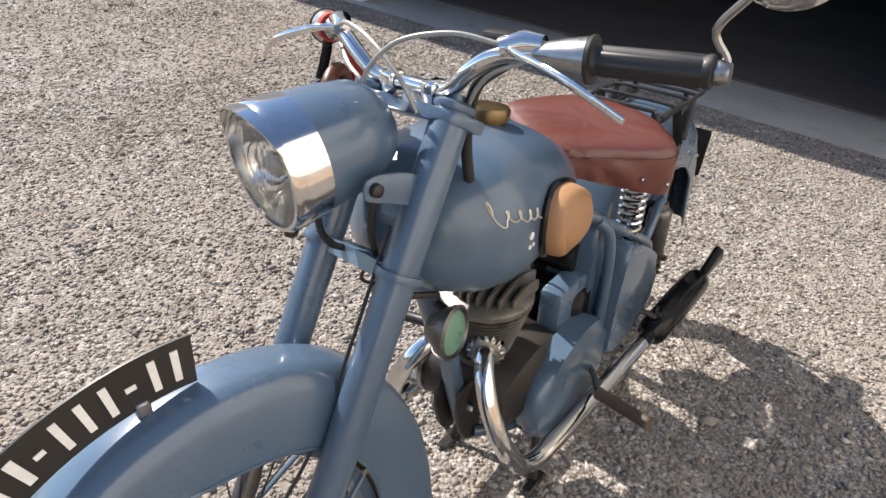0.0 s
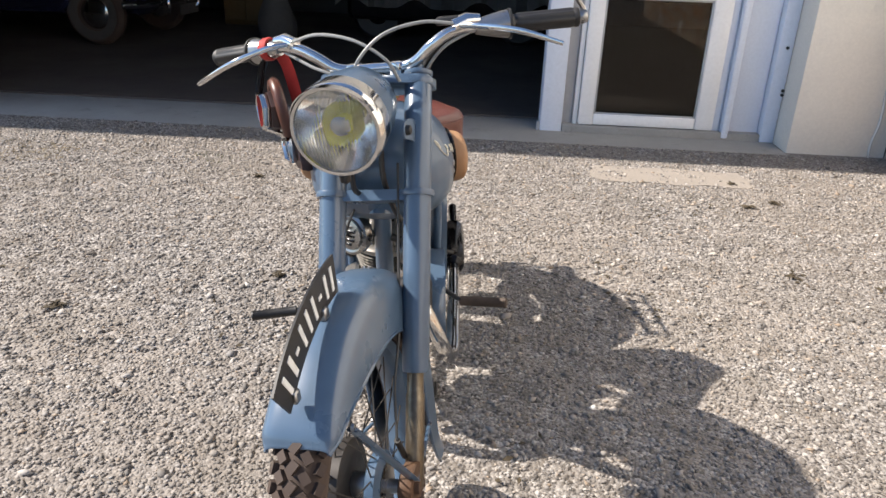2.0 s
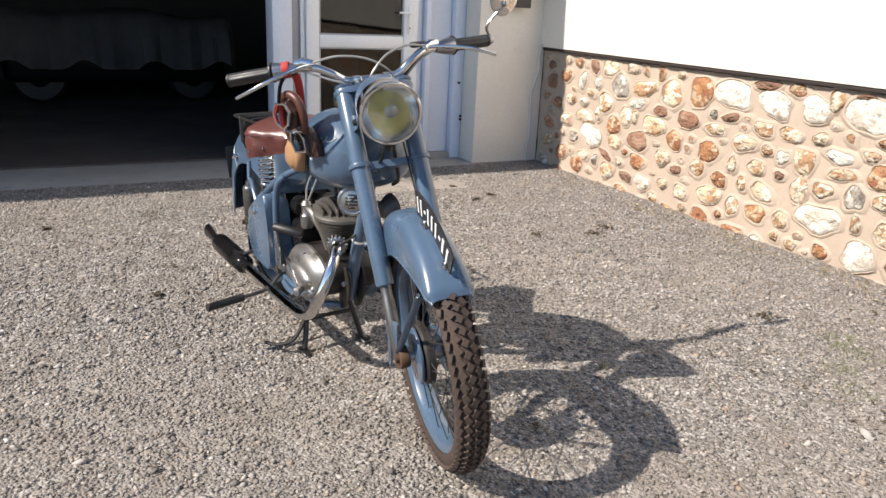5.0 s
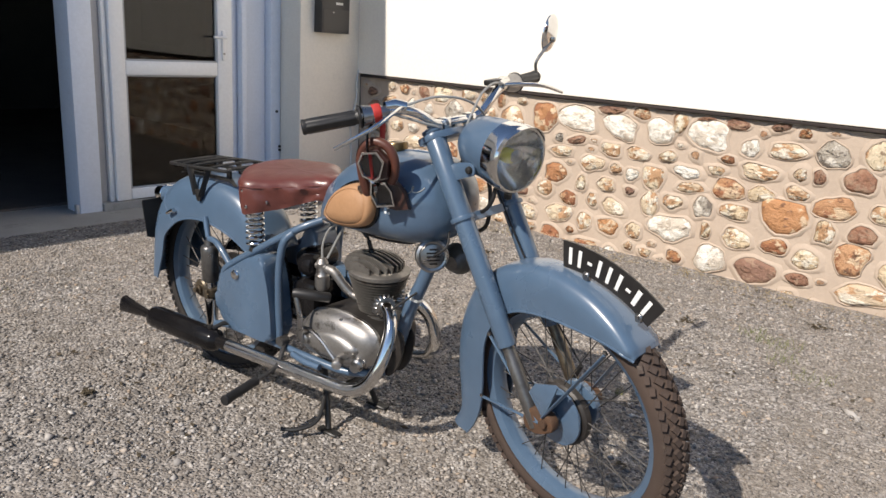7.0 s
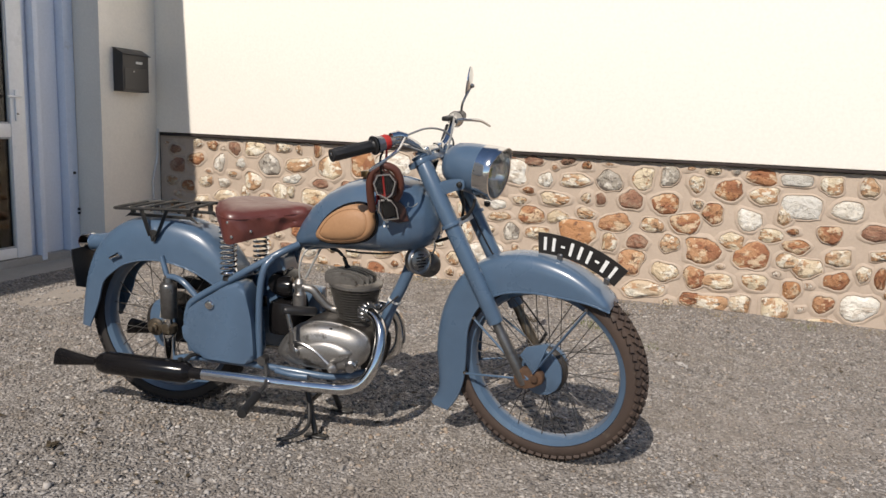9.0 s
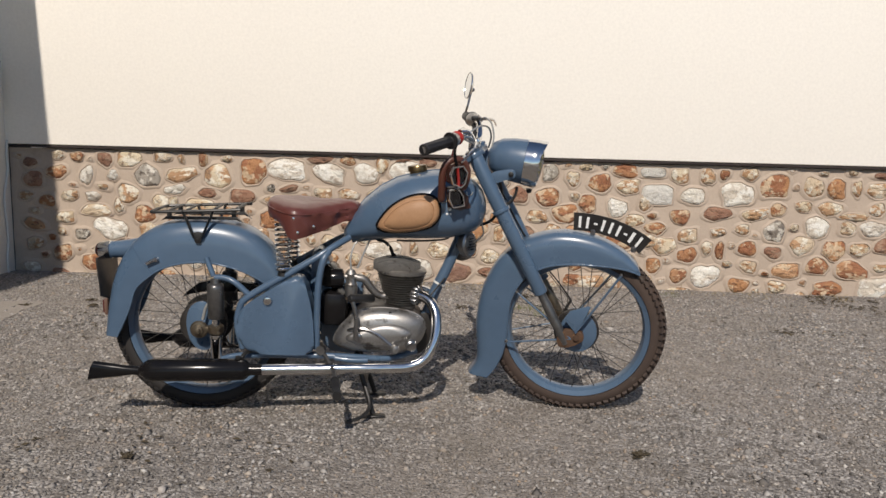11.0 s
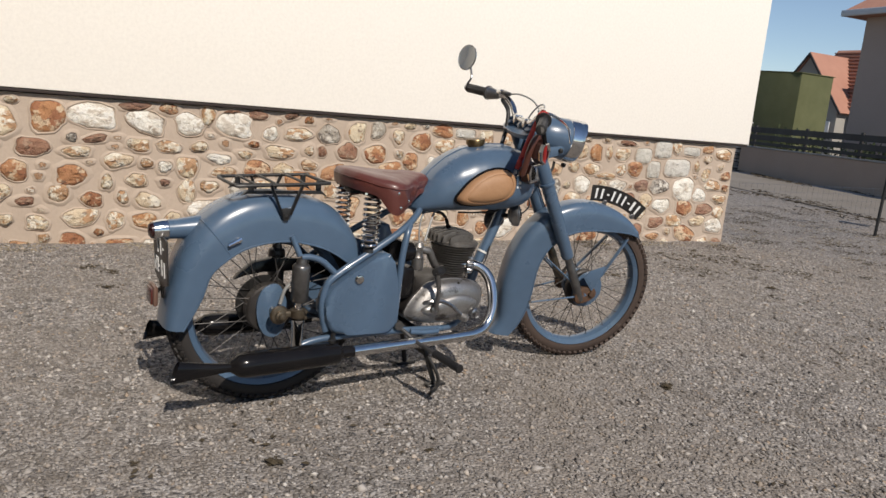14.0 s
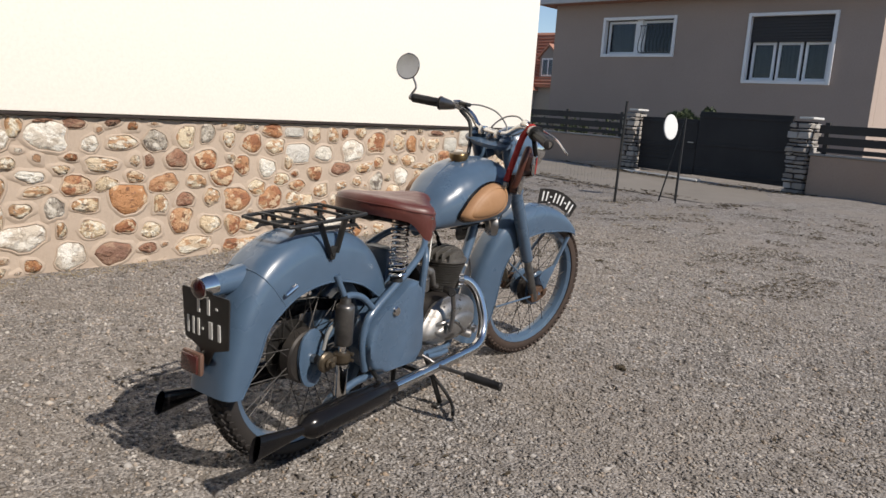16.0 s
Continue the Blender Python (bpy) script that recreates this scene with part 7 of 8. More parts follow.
# brake plate and arm on the front wheel
bm = bmesh.new()
prism(bm, [(1.374, 0.405), (1.396, 0.438), (1.462, 0.462), (1.470, 0.458), (1.440, 0.385), (1.420, 0.350)], -0.106, -0.101, 0.002)
fpart("stay_plate", bm, M_BLUE, front_guard, "flat foot of the front stay")
bm = bmesh.new()
prism(bm, closed_spline([(1.425, 0.418), (1.479, 0.396), (1.502, 0.343), (1.487, 0.287), (1.439, 0.256), (1.391, 0.265), (1.362, 0.313), (1.371, 0.379)], 4), -0.058, -0.050, 0.003)
fpart("front_brake_plate", bm, M_BLUE, front_tyre, "blue-grey front brake back plate")
bm = bmesh.new()
lathe(bm, [(0, 0), (0.060, 0), (0.066, 0.004), (0.066, 0.020), (0.045, 0.026), (0, 0.028)], 36, aim((1.425, 0.022, 0.334), (0, 1, 0)))
fpart("left_drum", bm, M_BLUE, front_tyre, "blue-grey left hub flange")
bm = bmesh.new()
tube(bm, [(1.40, 0.072, 0.42), (1.37, 0.072, 0.36)], 0.006, 8)
tube(bm, spline([(1.40, 0.072, 0.42), (1.34, 0.062, 0.50), (1.27, 0.062, 0.58), (1.19, 0.055, 0.70), (1.10, 0.05, 0.86)], 6), 0.0028, 6)
fpart("front_brake_cable", bm, M_RUBBER)

# yokes and ears
bm = bmesh.new()
prism(bm, closed_spline([(0.965, -0.10), (0.985, -0.118), (1.03, -0.11), (1.045, -0.05), (1.035, 0), (1.045, 0.05), (1.03, 0.11), (0.985, 0.118), (0.965, 0.10), (0.955, 0)], 4), -0.009, 0.009, 0.004, Matrix.Translation((1.006, 0, 0.995)) @ Matrix.Rotation(radians(-27.9), 4, "Y") @ Matrix.Translation((-1.0, 0, 0)) @ Matrix(((1, 0, 0, 0), (0, 0, 1, 0), (0, 1, 0, 0), (0, 0, 0, 1))))
yoke = fpart("top_yoke", bm, M_BLUE, None, "blue-grey top yoke")
bm = bmesh.new()
prism(bm, closed_spline([(-0.018, -0.085), (-0.006, -0.100), (0.010, -0.088), (0.010, 0), (0.010, 0.088), (-0.006, 0.100), (-0.018, 0.085), (-0.040, 0)], 4), -0.011, 0.011, 0.004, Matrix.Translation((leg_x(0.80), 0, 0.80)) @ Matrix.Rotation(radians(-27.9), 4, "Y") @ Matrix(((1, 0, 0, 0), (0, 0, 1, 0), (0, 1, 0, 0), (0, 0, 0, 1))))
fpart("lower_yoke", bm, M_BLUE, None, "blue-grey lower fork yoke")
bm = bmesh.new()
lathe(bm, [(0, 0), (0.016, 0), (0.016, 0.014), (0.009, 0.018), (0, 0.02)], 6, aim((1.006, 0, 1.005), (-0.468, 0, 0.883)))
fpart("stem_nut", bm, M_DULL, yoke)
for sg in SIDES:
    bm = bmesh.new()
    box(bm, (1.004, sg * 0.045, 1.026), (0.034, 0.026, 0.036), None, 0.006, 2)
    fpart("bar_clamp", bm, M_CHROME, yoke)

# headlamp
LAMP = aim((1.245, -0.012, 0.966), (1, -0.04, -0.13)) @ Matrix.Diagonal((0.965, 0.965, 0.98, 1))
bm = bmesh.new()
lathe(bm, [(0, -0.195), (0.030, -0.191), (0.055, -0.178), (0.073, -0.150), (0.082, -0.105), (0.086, -0.055), (0.087, -0.02), (0.084, -0.02), (0.082, -0.06), (0.076, -0.11), (0.06, -0.155), (0, -0.18)], 40, LAMP)
lampshell = fpart("headlamp_shell", bm, M_BLUE, None, "blue-grey headlamp shell", 60)
bm = bmesh.new()
lathe(bm, [(0.0855, -0.052), (0.0885, -0.050), (0.0905, -0.02), (0.0905, 0.0), (0.087, 0.006), (0.081, 0.006), (0.080, 0.0), (0.085, -0.004), (0.0865, -0.03)], 48, LAMP, True)
fpart("headlamp_rim", bm, M_CHROME, lampshell, "broad chrome headlamp rim", 50)
bm = bmesh.new()      # small eyebrow of the rim
rings = []
for k in range(21):
    a = radians(90 - 65 + 130 * k / 20)
    lift = math.sin(math.pi * k / 20)
    c, s = math.cos(a), math.sin(a)
    rings.append([LAMP @ V(0.089 * c, 0.089 * s, -0.012), LAMP @ V(0.091 * c, 0.091 * s, 0.006 + 0.016 * lift), LAMP @ V(0.0885 * c, 0.0885 * s, 0.006 + 0.016 * lift), LAMP @ V(0.087 * c, 0.087 * s, -0.010)])
bridge(bm, rings)
fpart("headlamp_peak", bm, M_CHROME, lampshell)
bm = bmesh.new()
prof = [(0.0, -0.0685)]
for k in range(1, 13):
    r = 0.080 * k / 12
    prof.append((r, -0.0685 + r * r / (4 * 0.024)))
rings = [[LAMP @ V(max(r, 0.0005) * math.cos(2 * math.pi * i / 40), max(r, 0.0005) * math.sin(2 * math.pi * i / 40), h) for i in range(40)] for r, h in prof]
bridge(bm, rings, True, False)
fpart("reflector", bm, M_REFLECTOR, lampshell, "silvered lamp reflector", 80)
bm = bmesh.new()
lathe(bm, [(0, -0.068), (0.010, -0.066), (0.012, -0.060), (0.018, -0.053), (0.0205, -0.043), (0.018, -0.030), (0.011, -0.021), (0, -0.018)], 20, LAMP)
fpart("bulb", bm, M_BULB, lampshell, "yellow bulb")
bm = bmesh.new()
lathe(bm, [(0, -0.017), (0.017, -0.020), (0.019, -0.015), (0.013, -0.010), (0, -0.008)], 24, LAMP @ Matrix.Translation((0.004, 0.004, 0)))
fpart("bulb_shield", bm, M_ALU, lampshell, "small dull metal bulb shield")
# fluted front glass
n = 96
bm = bmesh.new()
cols = []
for i in range(n + 1):
    yy = -0.0805 + 0.161 * i / n
    half = math.sqrt(max(0.0, 0.0805 ** 2 - yy * yy))
    col = []
    for j in range(17):
        zz = -half + 2 * half * j / 16
        bulge = 0.012 * (1 - (yy * yy + zz * zz) / 0.0805 ** 2)
        flute = 0.0026 * abs(math.sin(math.pi * i / 4)) if abs(yy) > 0.018 or zz < -0.02 else 0.0
        col.append(LAMP @ V(yy, zz, 0.001 + bulge + flute))
    cols.append(col)
bridge(bm, cols, False, False)
lens = fpart("lamp_glass", bm, M_LENS, lampshell, "clear fluted lamp glass", 80)
lens.visible_shadow = False
for sg in SIDES:
    bm = bmesh.new()
    prism(bm, closed_spline([(1.166, 0.930), (1.163, 0.950), (1.14, 0.955), (1.09, 0.944), (1.062, 0.922), (1.066, 0.900), (1.085, 0.897), (1.13, 0.914), (1.155, 0.922)], 3), *sorted((sg * 0.085, sg * 0.090)), 0.001)
    fpart("lamp_ear", bm, M_BLUE, lampshell)
    bm = bmesh.new()
    lathe(bm, [(0, 0), (0.010, 0), (0.009, 0.008), (0.005, 0.010), (0, 0.011)], 10, aim((1.150, sg * 0.090, 0.938), (0, sg, 0)))
    fpart("ear_bolt", bm, M_IRON, lampshell)
bm = bmesh.new()
tube(bm, spline([(1.17, -0.02, 0.880), (1.165, -0.025, 0.85), (1.145, -0.03, 0.82), (1.11, -0.03, 0.80)], 5), 0.0055, 8)
tube(bm, spline([(1.10, 0.02, 0.90), (1.11, 0.02, 0.83), (1.08, 0.03, 0.74), (1.0, 0.03, 0.70)], 5), 0.006, 8)
fpart("loom", bm, M_RUBBER)
bm = bmesh.new()
lathe(bm, [(0, 0), (0.011, 0), (0.010, 0.012), (0.005, 0.016), (0, 0.016)], 12, aim((1.215, -0.02, 0.875), (-0.1, 0, -1)))
fpart("rim_screw", bm, M_IRON, lampshell)
bm = bmesh.new()
lathe(bm, [(0, 0), (0.012, 0), (0.012, 0.004), (0, 0.006)], 14, aim((1.13, 0.03, 1.038), (-0.2, 0.4, 1)))
fpart("lamp_switch", bm, M_CHROME, lampshell)

# handlebar
BAR = [(1.004, 0.0, 1.030), (1.004, 0.05, 1.030), (1.008, 0.085, 1.040), (1.008, 0.12, 1.068), (0.998, 0.16, 1.090), (0.980, 0.21, 1.095), (0.955, 0.275, 1.092), (0.915, 0.402, 1.090)]
BAR_R = [(1.004, 0.0, 1.030), (1.004, 0.05, 1.030), (1.008, 0.085, 1.037), (1.008, 0.12, 1.060), (0.998, 0.16, 1.078), (0.980, 0.21, 1.082), (0.953, 0.28, 1.074), (0.885, 0.402, 1.057)]
bar_pts, bar_right = spline(BAR, 6), spline(BAR_R, 6)
bm = bmesh.new()
tube(bm, [V(p.x, -p.y, p.z) for p in bar_right[::-1]][:-1] + list(bar_pts), 0.0115, 14)
bar = fpart("handlebar", bm, M_CHROME, None, "chrome handlebar")
for sg in SIDES:
    a, b = (V(0.958, 0.265, 1.0925), V(0.915, 0.402, 1.090)) if sg > 0 else (V(0.956, -0.272, 1.0745), V(0.885, -0.402, 1.057))
    bm = bmesh.new()
    d = (b - a).normalized()
    n1 = d.cross(V(0, 0, 1)).normalized()
    n2 = d.cross(n1)
    rings = []
    for f, r, rib in ((0, 0.018, 0), (0.02, 0.029, 0), (0.05, 0.029, 0), (0.06, 0.019, 0), (0.10, 0.0165, 0), (0.13, 0.0165, 1), (0.9, 0.017, 1), (0.92, 0.0175, 0), (0.95, 0.0195, 0), (0.985, 0.019, 0), (1.0, 0.014, 0)):
        rings.append([a.lerp(b, f) + (n1 * math.cos(2 * math.pi * k / 32) + n2 * math.sin(2 * math.pi * k / 32)) * (r + (0.0022 if rib and k % 4 < 2 else 0.0)) for k in range(32)])
    bridge(bm, rings)
    grip = fpart("grip", bm, M_RUBBER, bar, "ribbed black rubber grip")
    bm = bmesh.new()
    c = V(0.986, sg * 0.195, 1.094 if sg > 0 else 1.081)
    tube(bm, [c.lerp(a, f) for f in (0.15, 0.3, 0.6, 0.9, 1.0)], [0.014, 0.017, 0.022, 0.026, 0.027], 18)
    fpart("twist_drum", bm, M_DULL, bar, "dull chrome twist-grip drum")
    bm = bmesh.new()
    tube(bm, [(1.0, sg * 0.165, 1.100 if sg > 0 else 1.088), (0.984, sg * 0.19, 1.107 if sg > 0 else 1.095), (0.977, sg * 0.215, 1.106 if sg > 0 else 1.094)], [0.014, 0.016, 0.012], 10)
    fpart("lever_pivot", bm, M_CHROME, bar)
    tip = V(1.045, 0.378, 1.060) if sg > 0 else V(1.011, -0.394, 1.022)
    bm = bmesh.new()
    path = spline([(1.005, sg * 0.178, 1.102 if sg > 0 else 1.090), (1.024, sg * 0.22, 1.100 if sg > 0 else 1.086), (1.042, sg * 0.30, 1.088 if sg > 0 else 1.062), tip], 6)
    k = len(path)
    tube(bm, path, [0.0044 + 0.0016 * math.sin(math.pi * i / (k - 1)) * (1 if i < k - 3 else 1.2) for i in range(k)], 10, True, 0.6)
    fpart("lever", bm, M_CHROME, bar, "long chrome hand lever")
for pts in ([(1.006, 0.17, 1.106), (1.03, 0.11, 1.116), (1.06, 0.04, 1.102), (1.075, -0.01, 1.06), (1.07, -0.03, 1.02)],
            [(1.006, -0.17, 1.094), (1.035, -0.10, 1.108), (1.055, -0.02, 1.094), (1.06, 0.04, 1.055), (1.05, 0.06, 1.01)],
            [(0.985, -0.20, 1.074), (1.02, -0.13, 1.045), (1.03, -0.08, 1.02), (1.02, -0.06, 0.95)],
            [(0.985, 0.20, 1.088), (1.0, 0.14, 1.06), (0.99, 0.09, 1.0), (0.96, 0.06, 0.93)]):
    bm = bmesh.new()
    tube(bm, spline(pts, 6), 0.0034, 7)
    fpart("control_cable", bm, M_CABLE, bar, "thin grey control cable")
bm = bmesh.new()
tube(bm, spline([(0.978, 0.165, 1.082), (0.988, 0.118, 1.050), (0.985, 0.094, 1.01), (0.972, 0.072, 0.95), (0.955, 0.060, 0.88)], 5), 0.0085, 10)
fpart("cable_sleeve", bm, M_RUBBER, bar, "black sleeve round the control cables")
bm = bmesh.new()
box(bm, (0.985, 0.155, 1.110), (0.03, 0.05, 0.016), None, 0.005, 2)
fpart("dip_switch", bm, M_IRON, bar)

# mirror
bm = bmesh.new()
lathe(bm, [(0, 0), (0.013, 0), (0.015, 0.006), (0.012, 0.016), (0, 0.018)], 12, aim((0.915, 0.402, 1.090), (-0.3, 1, -0.02)))
tube(bm, spline([(0.911, 0.410, 1.090), (0.910, 0.411, 1.104), (0.920, 0.400, 1.134), (0.924, 0.428, 1.166), (0.927, 0.456, 1.190)], 6), 0.0048, 8)
lathe(bm, [(0, -0.01), (0.009, -0.006), (0.011, 0.0), (0.009, 0.007), (0, 0.01)], 12, Matrix.Translation((0.93, 0.460, 1.196)))
arm = fpart("mirror_arm", bm, M_DULL, None, "thin dull chrome mirror arm")
MIR = aim((0.915, 0.467, 1.213), (-1, -0.38, 0.17))
bm = bmesh.new()
lathe(bm, [(0, -0.014), (0.03, -0.012), (0.050, -0.005), (0.0565, 0.001), (0.0565, 0.005), (0.0535, 0.006), (0.0525, 0.0025), (0, 0.002)], 36, MIR)
head = fpart("mirror_shell", bm, M_CHROME, arm, "round chrome mirror shell")
bm = bmesh.new()
lathe(bm, [(0, 0.003), (0.0525, 0.003), (0.0515, 0.0045), (0, 0.0048)], 36, MIR)
fpart("mirror_glass", bm, M_MIRROR, arm, "round mirror glass")

# front number plate, curved along the mudguard
arc_c = V(1.405, 0, 0.33)


def plate_arc(a0, a1, r0, r1, n):
    inner, outer = [], []
    for k in range(n + 1):
        a = radians(a0 + (a1 - a0) * k / n)
        inner.append((arc_c.x + r0 * math.cos(a), arc_c.z + r0 * math.sin(a)))
        outer.append((arc_c.x + r1 * math.cos(a), arc_c.z + r1 * math.sin(a)))
    return inner + outer[::-1]


bm = bmesh.new()
prism(bm, plate_arc(92.5, 54, 0.393, 0.461, 16), -0.002, 0.002)
fplate = fpart("front_number_plate", bm, M_PLATE, None, "curved black number plate with plain white bars")
for sg in SIDES:
    for a0, a1 in ((90.0, 88.7), (86.2, 84.9), (82.4, 80.6), (78.4, 77.1), (74.4, 73.1), (70.4, 69.1), (66.8, 65.0), (63.2, 61.6), (58.8, 57.5)):
        dash = a0 - a1 > 1.7
        bm = bmesh.new()
        prism(bm, plate_arc(a0, a1, 0.423 if dash else 0.405, 0.430 if dash else 0.448, 4), *sorted((sg * 0.0022, sg * 0.0036)))
        fpart("plate_bar", bm, M_SIGNWHITE, fplate)
for a in (82, 58):
    bm = bmesh.new()
    p = V(arc_c.x + 0.392 * math.cos(radians(a)), 0, arc_c.z + 0.392 * math.sin(radians(a)))
    box(bm, (p.x, 0, p.z), (0.018, 0.016, 0.022), None, 0.003)
    lathe(bm, [(0, 0), (0.006, 0), (0.005, 0.006), (0, 0.006)], 8, aim((p.x, -0.007, p.z + 0.004), (0, -1, 0)))
    fpart("plate_clip", bm, M_DULL, fplate)

# ---- riding goggles hung on the right of the handlebar ----
gog = empty("goggles", BIKE @ STEER, "brown leather riding goggles hanging by a red strap", "goggles")
GZ = V(0.60, -0.79, 0.06).normalized()
GX = V(0, 0, 1).cross(GZ).normalized()
GY = GZ.cross(GX)
GC = V(0.982, -0.264, 0.950)


def gog_at(x, y, z=0.0):
    return GC + GX * x + GY * y + GZ * z


for outline, dz in (([(-0.024, 0.036), (0.014, 0.038), (0.031, 0.014), (0.020, -0.024), (0.004, -0.036), (-0.026, -0.022), (-0.036, 0.010)], 0.006),
                    ([(-0.018, -0.048), (0.020, -0.050), (0.036, -0.072), (0.042, -0.108), (-0.004, -0.112), (-0.020, -0.080)], -0.036)):
    ocx = sum(x for x, y in outline) / len(outline)
    ocy = sum(y for x, y in outline) / len(outline)

    def scaled(s, z):
        return [gog_at(ocx + (x - ocx) * s, ocy + (y - ocy) * s, z + dz) for x, y in outline]
    bm = bmesh.new()
    bridge(bm, [scaled(s, z) for s, z in ((1.02, -0.006), (1.08, 0.003), (1.04, 0.009), (0.90, 0.009), (0.80, 0.002), (0.82, -0.004))], True, False, True)
    lens_frame = part("lens_frame", bm, M_CHROME, gog, "angular chrome lens frame", 30)
    bm = bmesh.new()
    bridge(bm, [scaled(0.83, z) for z in (-0.001, 0.002)])
    part("lens", bm, M_GOGGLE, lens_frame, "clear lens")
bm = bmesh.new()
tube(bm, [gog_at(0.0, -0.036, 0.006), gog_at(0.004, -0.052, -0.030)], 0.006, 8)
part("nose_bridge", bm, M_CHROME, gog, "chrome bridge between the lenses")
bm = bmesh.new()
tube(bm, spline([gog_at(-0.006, 0.034, 0.002), gog_at(-0.004, 0.0, 0.003), gog_at(-0.002, -0.030, 0.002)], 4), 0.015, 6, True, 0.2, GZ)
part("strap_inside", bm, M_RED, gog, "red elastic strap behind the lens")
bm = bmesh.new()
roll = spline([gog_at(x, y, z) for x, y, z in ((-0.036, -0.088, -0.056), (-0.042, -0.040, -0.042), (-0.043, 0.012, -0.032), (-0.030, 0.046, -0.026), (0.0, 0.060, -0.022), (0.034, 0.046, -0.020), (0.049, 0.012, -0.022), (0.046, -0.024, -0.028), (0.034, -0.050, -0.034))], 6)
tube(bm, roll, [0.008] + [0.0125] * (len(roll) - 2) + [0.008], 12)
part("leather_roll", bm, M_ROLL, gog, "rolled brown leather face padding")
for nm, ring in (("upper_cup", ((-0.030, 0.036), (0.012, 0.046), (0.040, 0.016), (0.034, -0.030), (0.004, -0.040), (-0.032, -0.016))), ("lower_cup", ((-0.012, -0.042), (0.034, -0.040), (0.066, -0.078), (0.078, -0.122), (0.040, -0.126), (-0.004, -0.112)))):
    ux, uy = sum(x for x, y in ring) / len(ring), sum(y for x, y in ring) / len(ring)
    bm = bmesh.new()
    bridge(bm, [[gog_at(ux + (x - ux) * k, uy + (y - uy) * k, z - (0.0 if nm == "upper_cup" else 0.042)) for x, y in ring] for k, z in ((0.80, -0.036), (1.0, -0.028), (1.04, -0.014), (0.94, -0.002))])
    part(nm, bm, M_GOGLEATHER, gog, "dark brown leather eye cup")
bm = bmesh.new()
tube(bm, spline([(0.975, -0.245, 1.066), gog_at(-0.010, 0.090, -0.004), gog_at(-0.012, 0.060, 0.004), gog_at(-0.010, 0.040, 0.010)], 5), 0.0085, 6, True, 0.4, GZ)
part("strap_end", bm, M_BLACK, gog, "dark leather strap end")
bm = bmesh.new()
lathe(bm, [(0.019, -0.010), (0.0225, -0.010), (0.0245, -0.003), (0.0228, 0.002), (0.0240, 0.007), (0.0222, 0.011), (0.019, 0.011)], 18, aim((0.970, -0.238, 1.079), (-0.35, -0.93, -0.1)), True)
strap = part("strap_loop", bm, M_RED, gog, "red strap wound round the bar")
bm = bmesh.new()
tube(bm, spline([(0.962, -0.226, 1.078), (0.957, -0.210, 1.04), (0.935, -0.208, 0.95), (0.914, -0.210, 0.876)], 5), 0.0125, 6, True, 0.22, (0.25, -1, 0))
part("hanging_strap", bm, M_RED, strap, "red elastic strap hanging straight down")
bm = bmesh.new()
box(bm, (0.924, -0.209, 0.905), (0.010, 0.022, 0.040), None, 0.003)
part("strap_slider", bm, M_RED, strap, "red strap slider")
bm = bmesh.new()
box(bm, (0.912, -0.210, 0.866), (0.003, 0.020, 0.014), None, 0.001)
part("strap_tag", bm, M_WHITE, strap, "small white tag at the strap's end")


# ---- stones of the flint plinth ----
# along the wall, height, length and height of the stones that stand out, by kind
WHITE_FLINTS = [(-3.85, 0.09, 0.26, 0.15), (-3.58, 0.4, 0.19, 0.13), (-3.35, 0.46, 0.3, 0.23), (-3.08, 0.29, 0.23, 0.15), (-2.55, 0.01, 0.29, 0.17), (-2.49, 0.47, 0.2, 0.13), (-2.06, 0.47, 0.2, 0.17), (-1.43, 0.71, 0.26, 0.19), (-1.23, 0.07, 0.25, 0.17), (-1.1, 0.69, 0.18, 0.13), (-0.52, 0.58, 0.17, 0.14), (0.86, 0.76, 0.11, 0.11), (1, 0.05, 0.2, 0.18), (1.12, 0.81, 0.27, 0.18), (1.22, 0.56, 0.17, 0.08), (1.28, 0.19, 0.29, 0.17), (1.43, 0.79, 0.2, 0.16), (1.59, 0.49, 0.1, 0.08), (1.71, 0.79, 0.25, 0.15), (2.04, 0.81, 0.3, 0.17), (2.93, 0.63, 0.17, 0.08), (3.41, 0.73, 0.08, 0.09)]
WHITE_FLINTS_B = [(3.44, 0.31, 0.27, 0.18), (3.58, 0.56, 0.11, 0.08), (3.62, 0.72, 0.11, 0.15)]
CREAM_FLINTS = [(-3.89, 0.23, 0.16, 0.14), (-3.88, 0.37, 0.21, 0.09), (-3.85, 0.83, 0.22, 0.12), (-3.74, 0.51, 0.22, 0.11), (-3.63, 0.61, 0.11, 0.14), (-3.63, 0.77, 0.11, 0.08), (-3.61, 0.14, 0.22, 0.1), (-3.49, 0.69, 0.07, 0.12), (-3.27, 0.14, 0.22, 0.12), (-3.21, 0.03, 0.08, 0.07), (-3.19, 0.87, 0.14, 0.12), (-2.86, 0.33, 0.17, 0.15), (-2.79, 0.21, 0.19, 0.12), (-2.58, 0.17, 0.11, 0.07), (-2.51, 0.62, 0.12, 0.11), (-2.51, 0.77, 0.19, 0.12), (-2.4, 0.31, 0.15, 0.11), (-2.34, 0.56, 0.22, 0.06), (-2.34, 0.78, 0.07, 0.13), (-2.3, 0.47, 0.13, 0.1), (-2.15, 0.62, 0.19, 0.11), (-2.01, 0.78, 0.15, 0.15)]
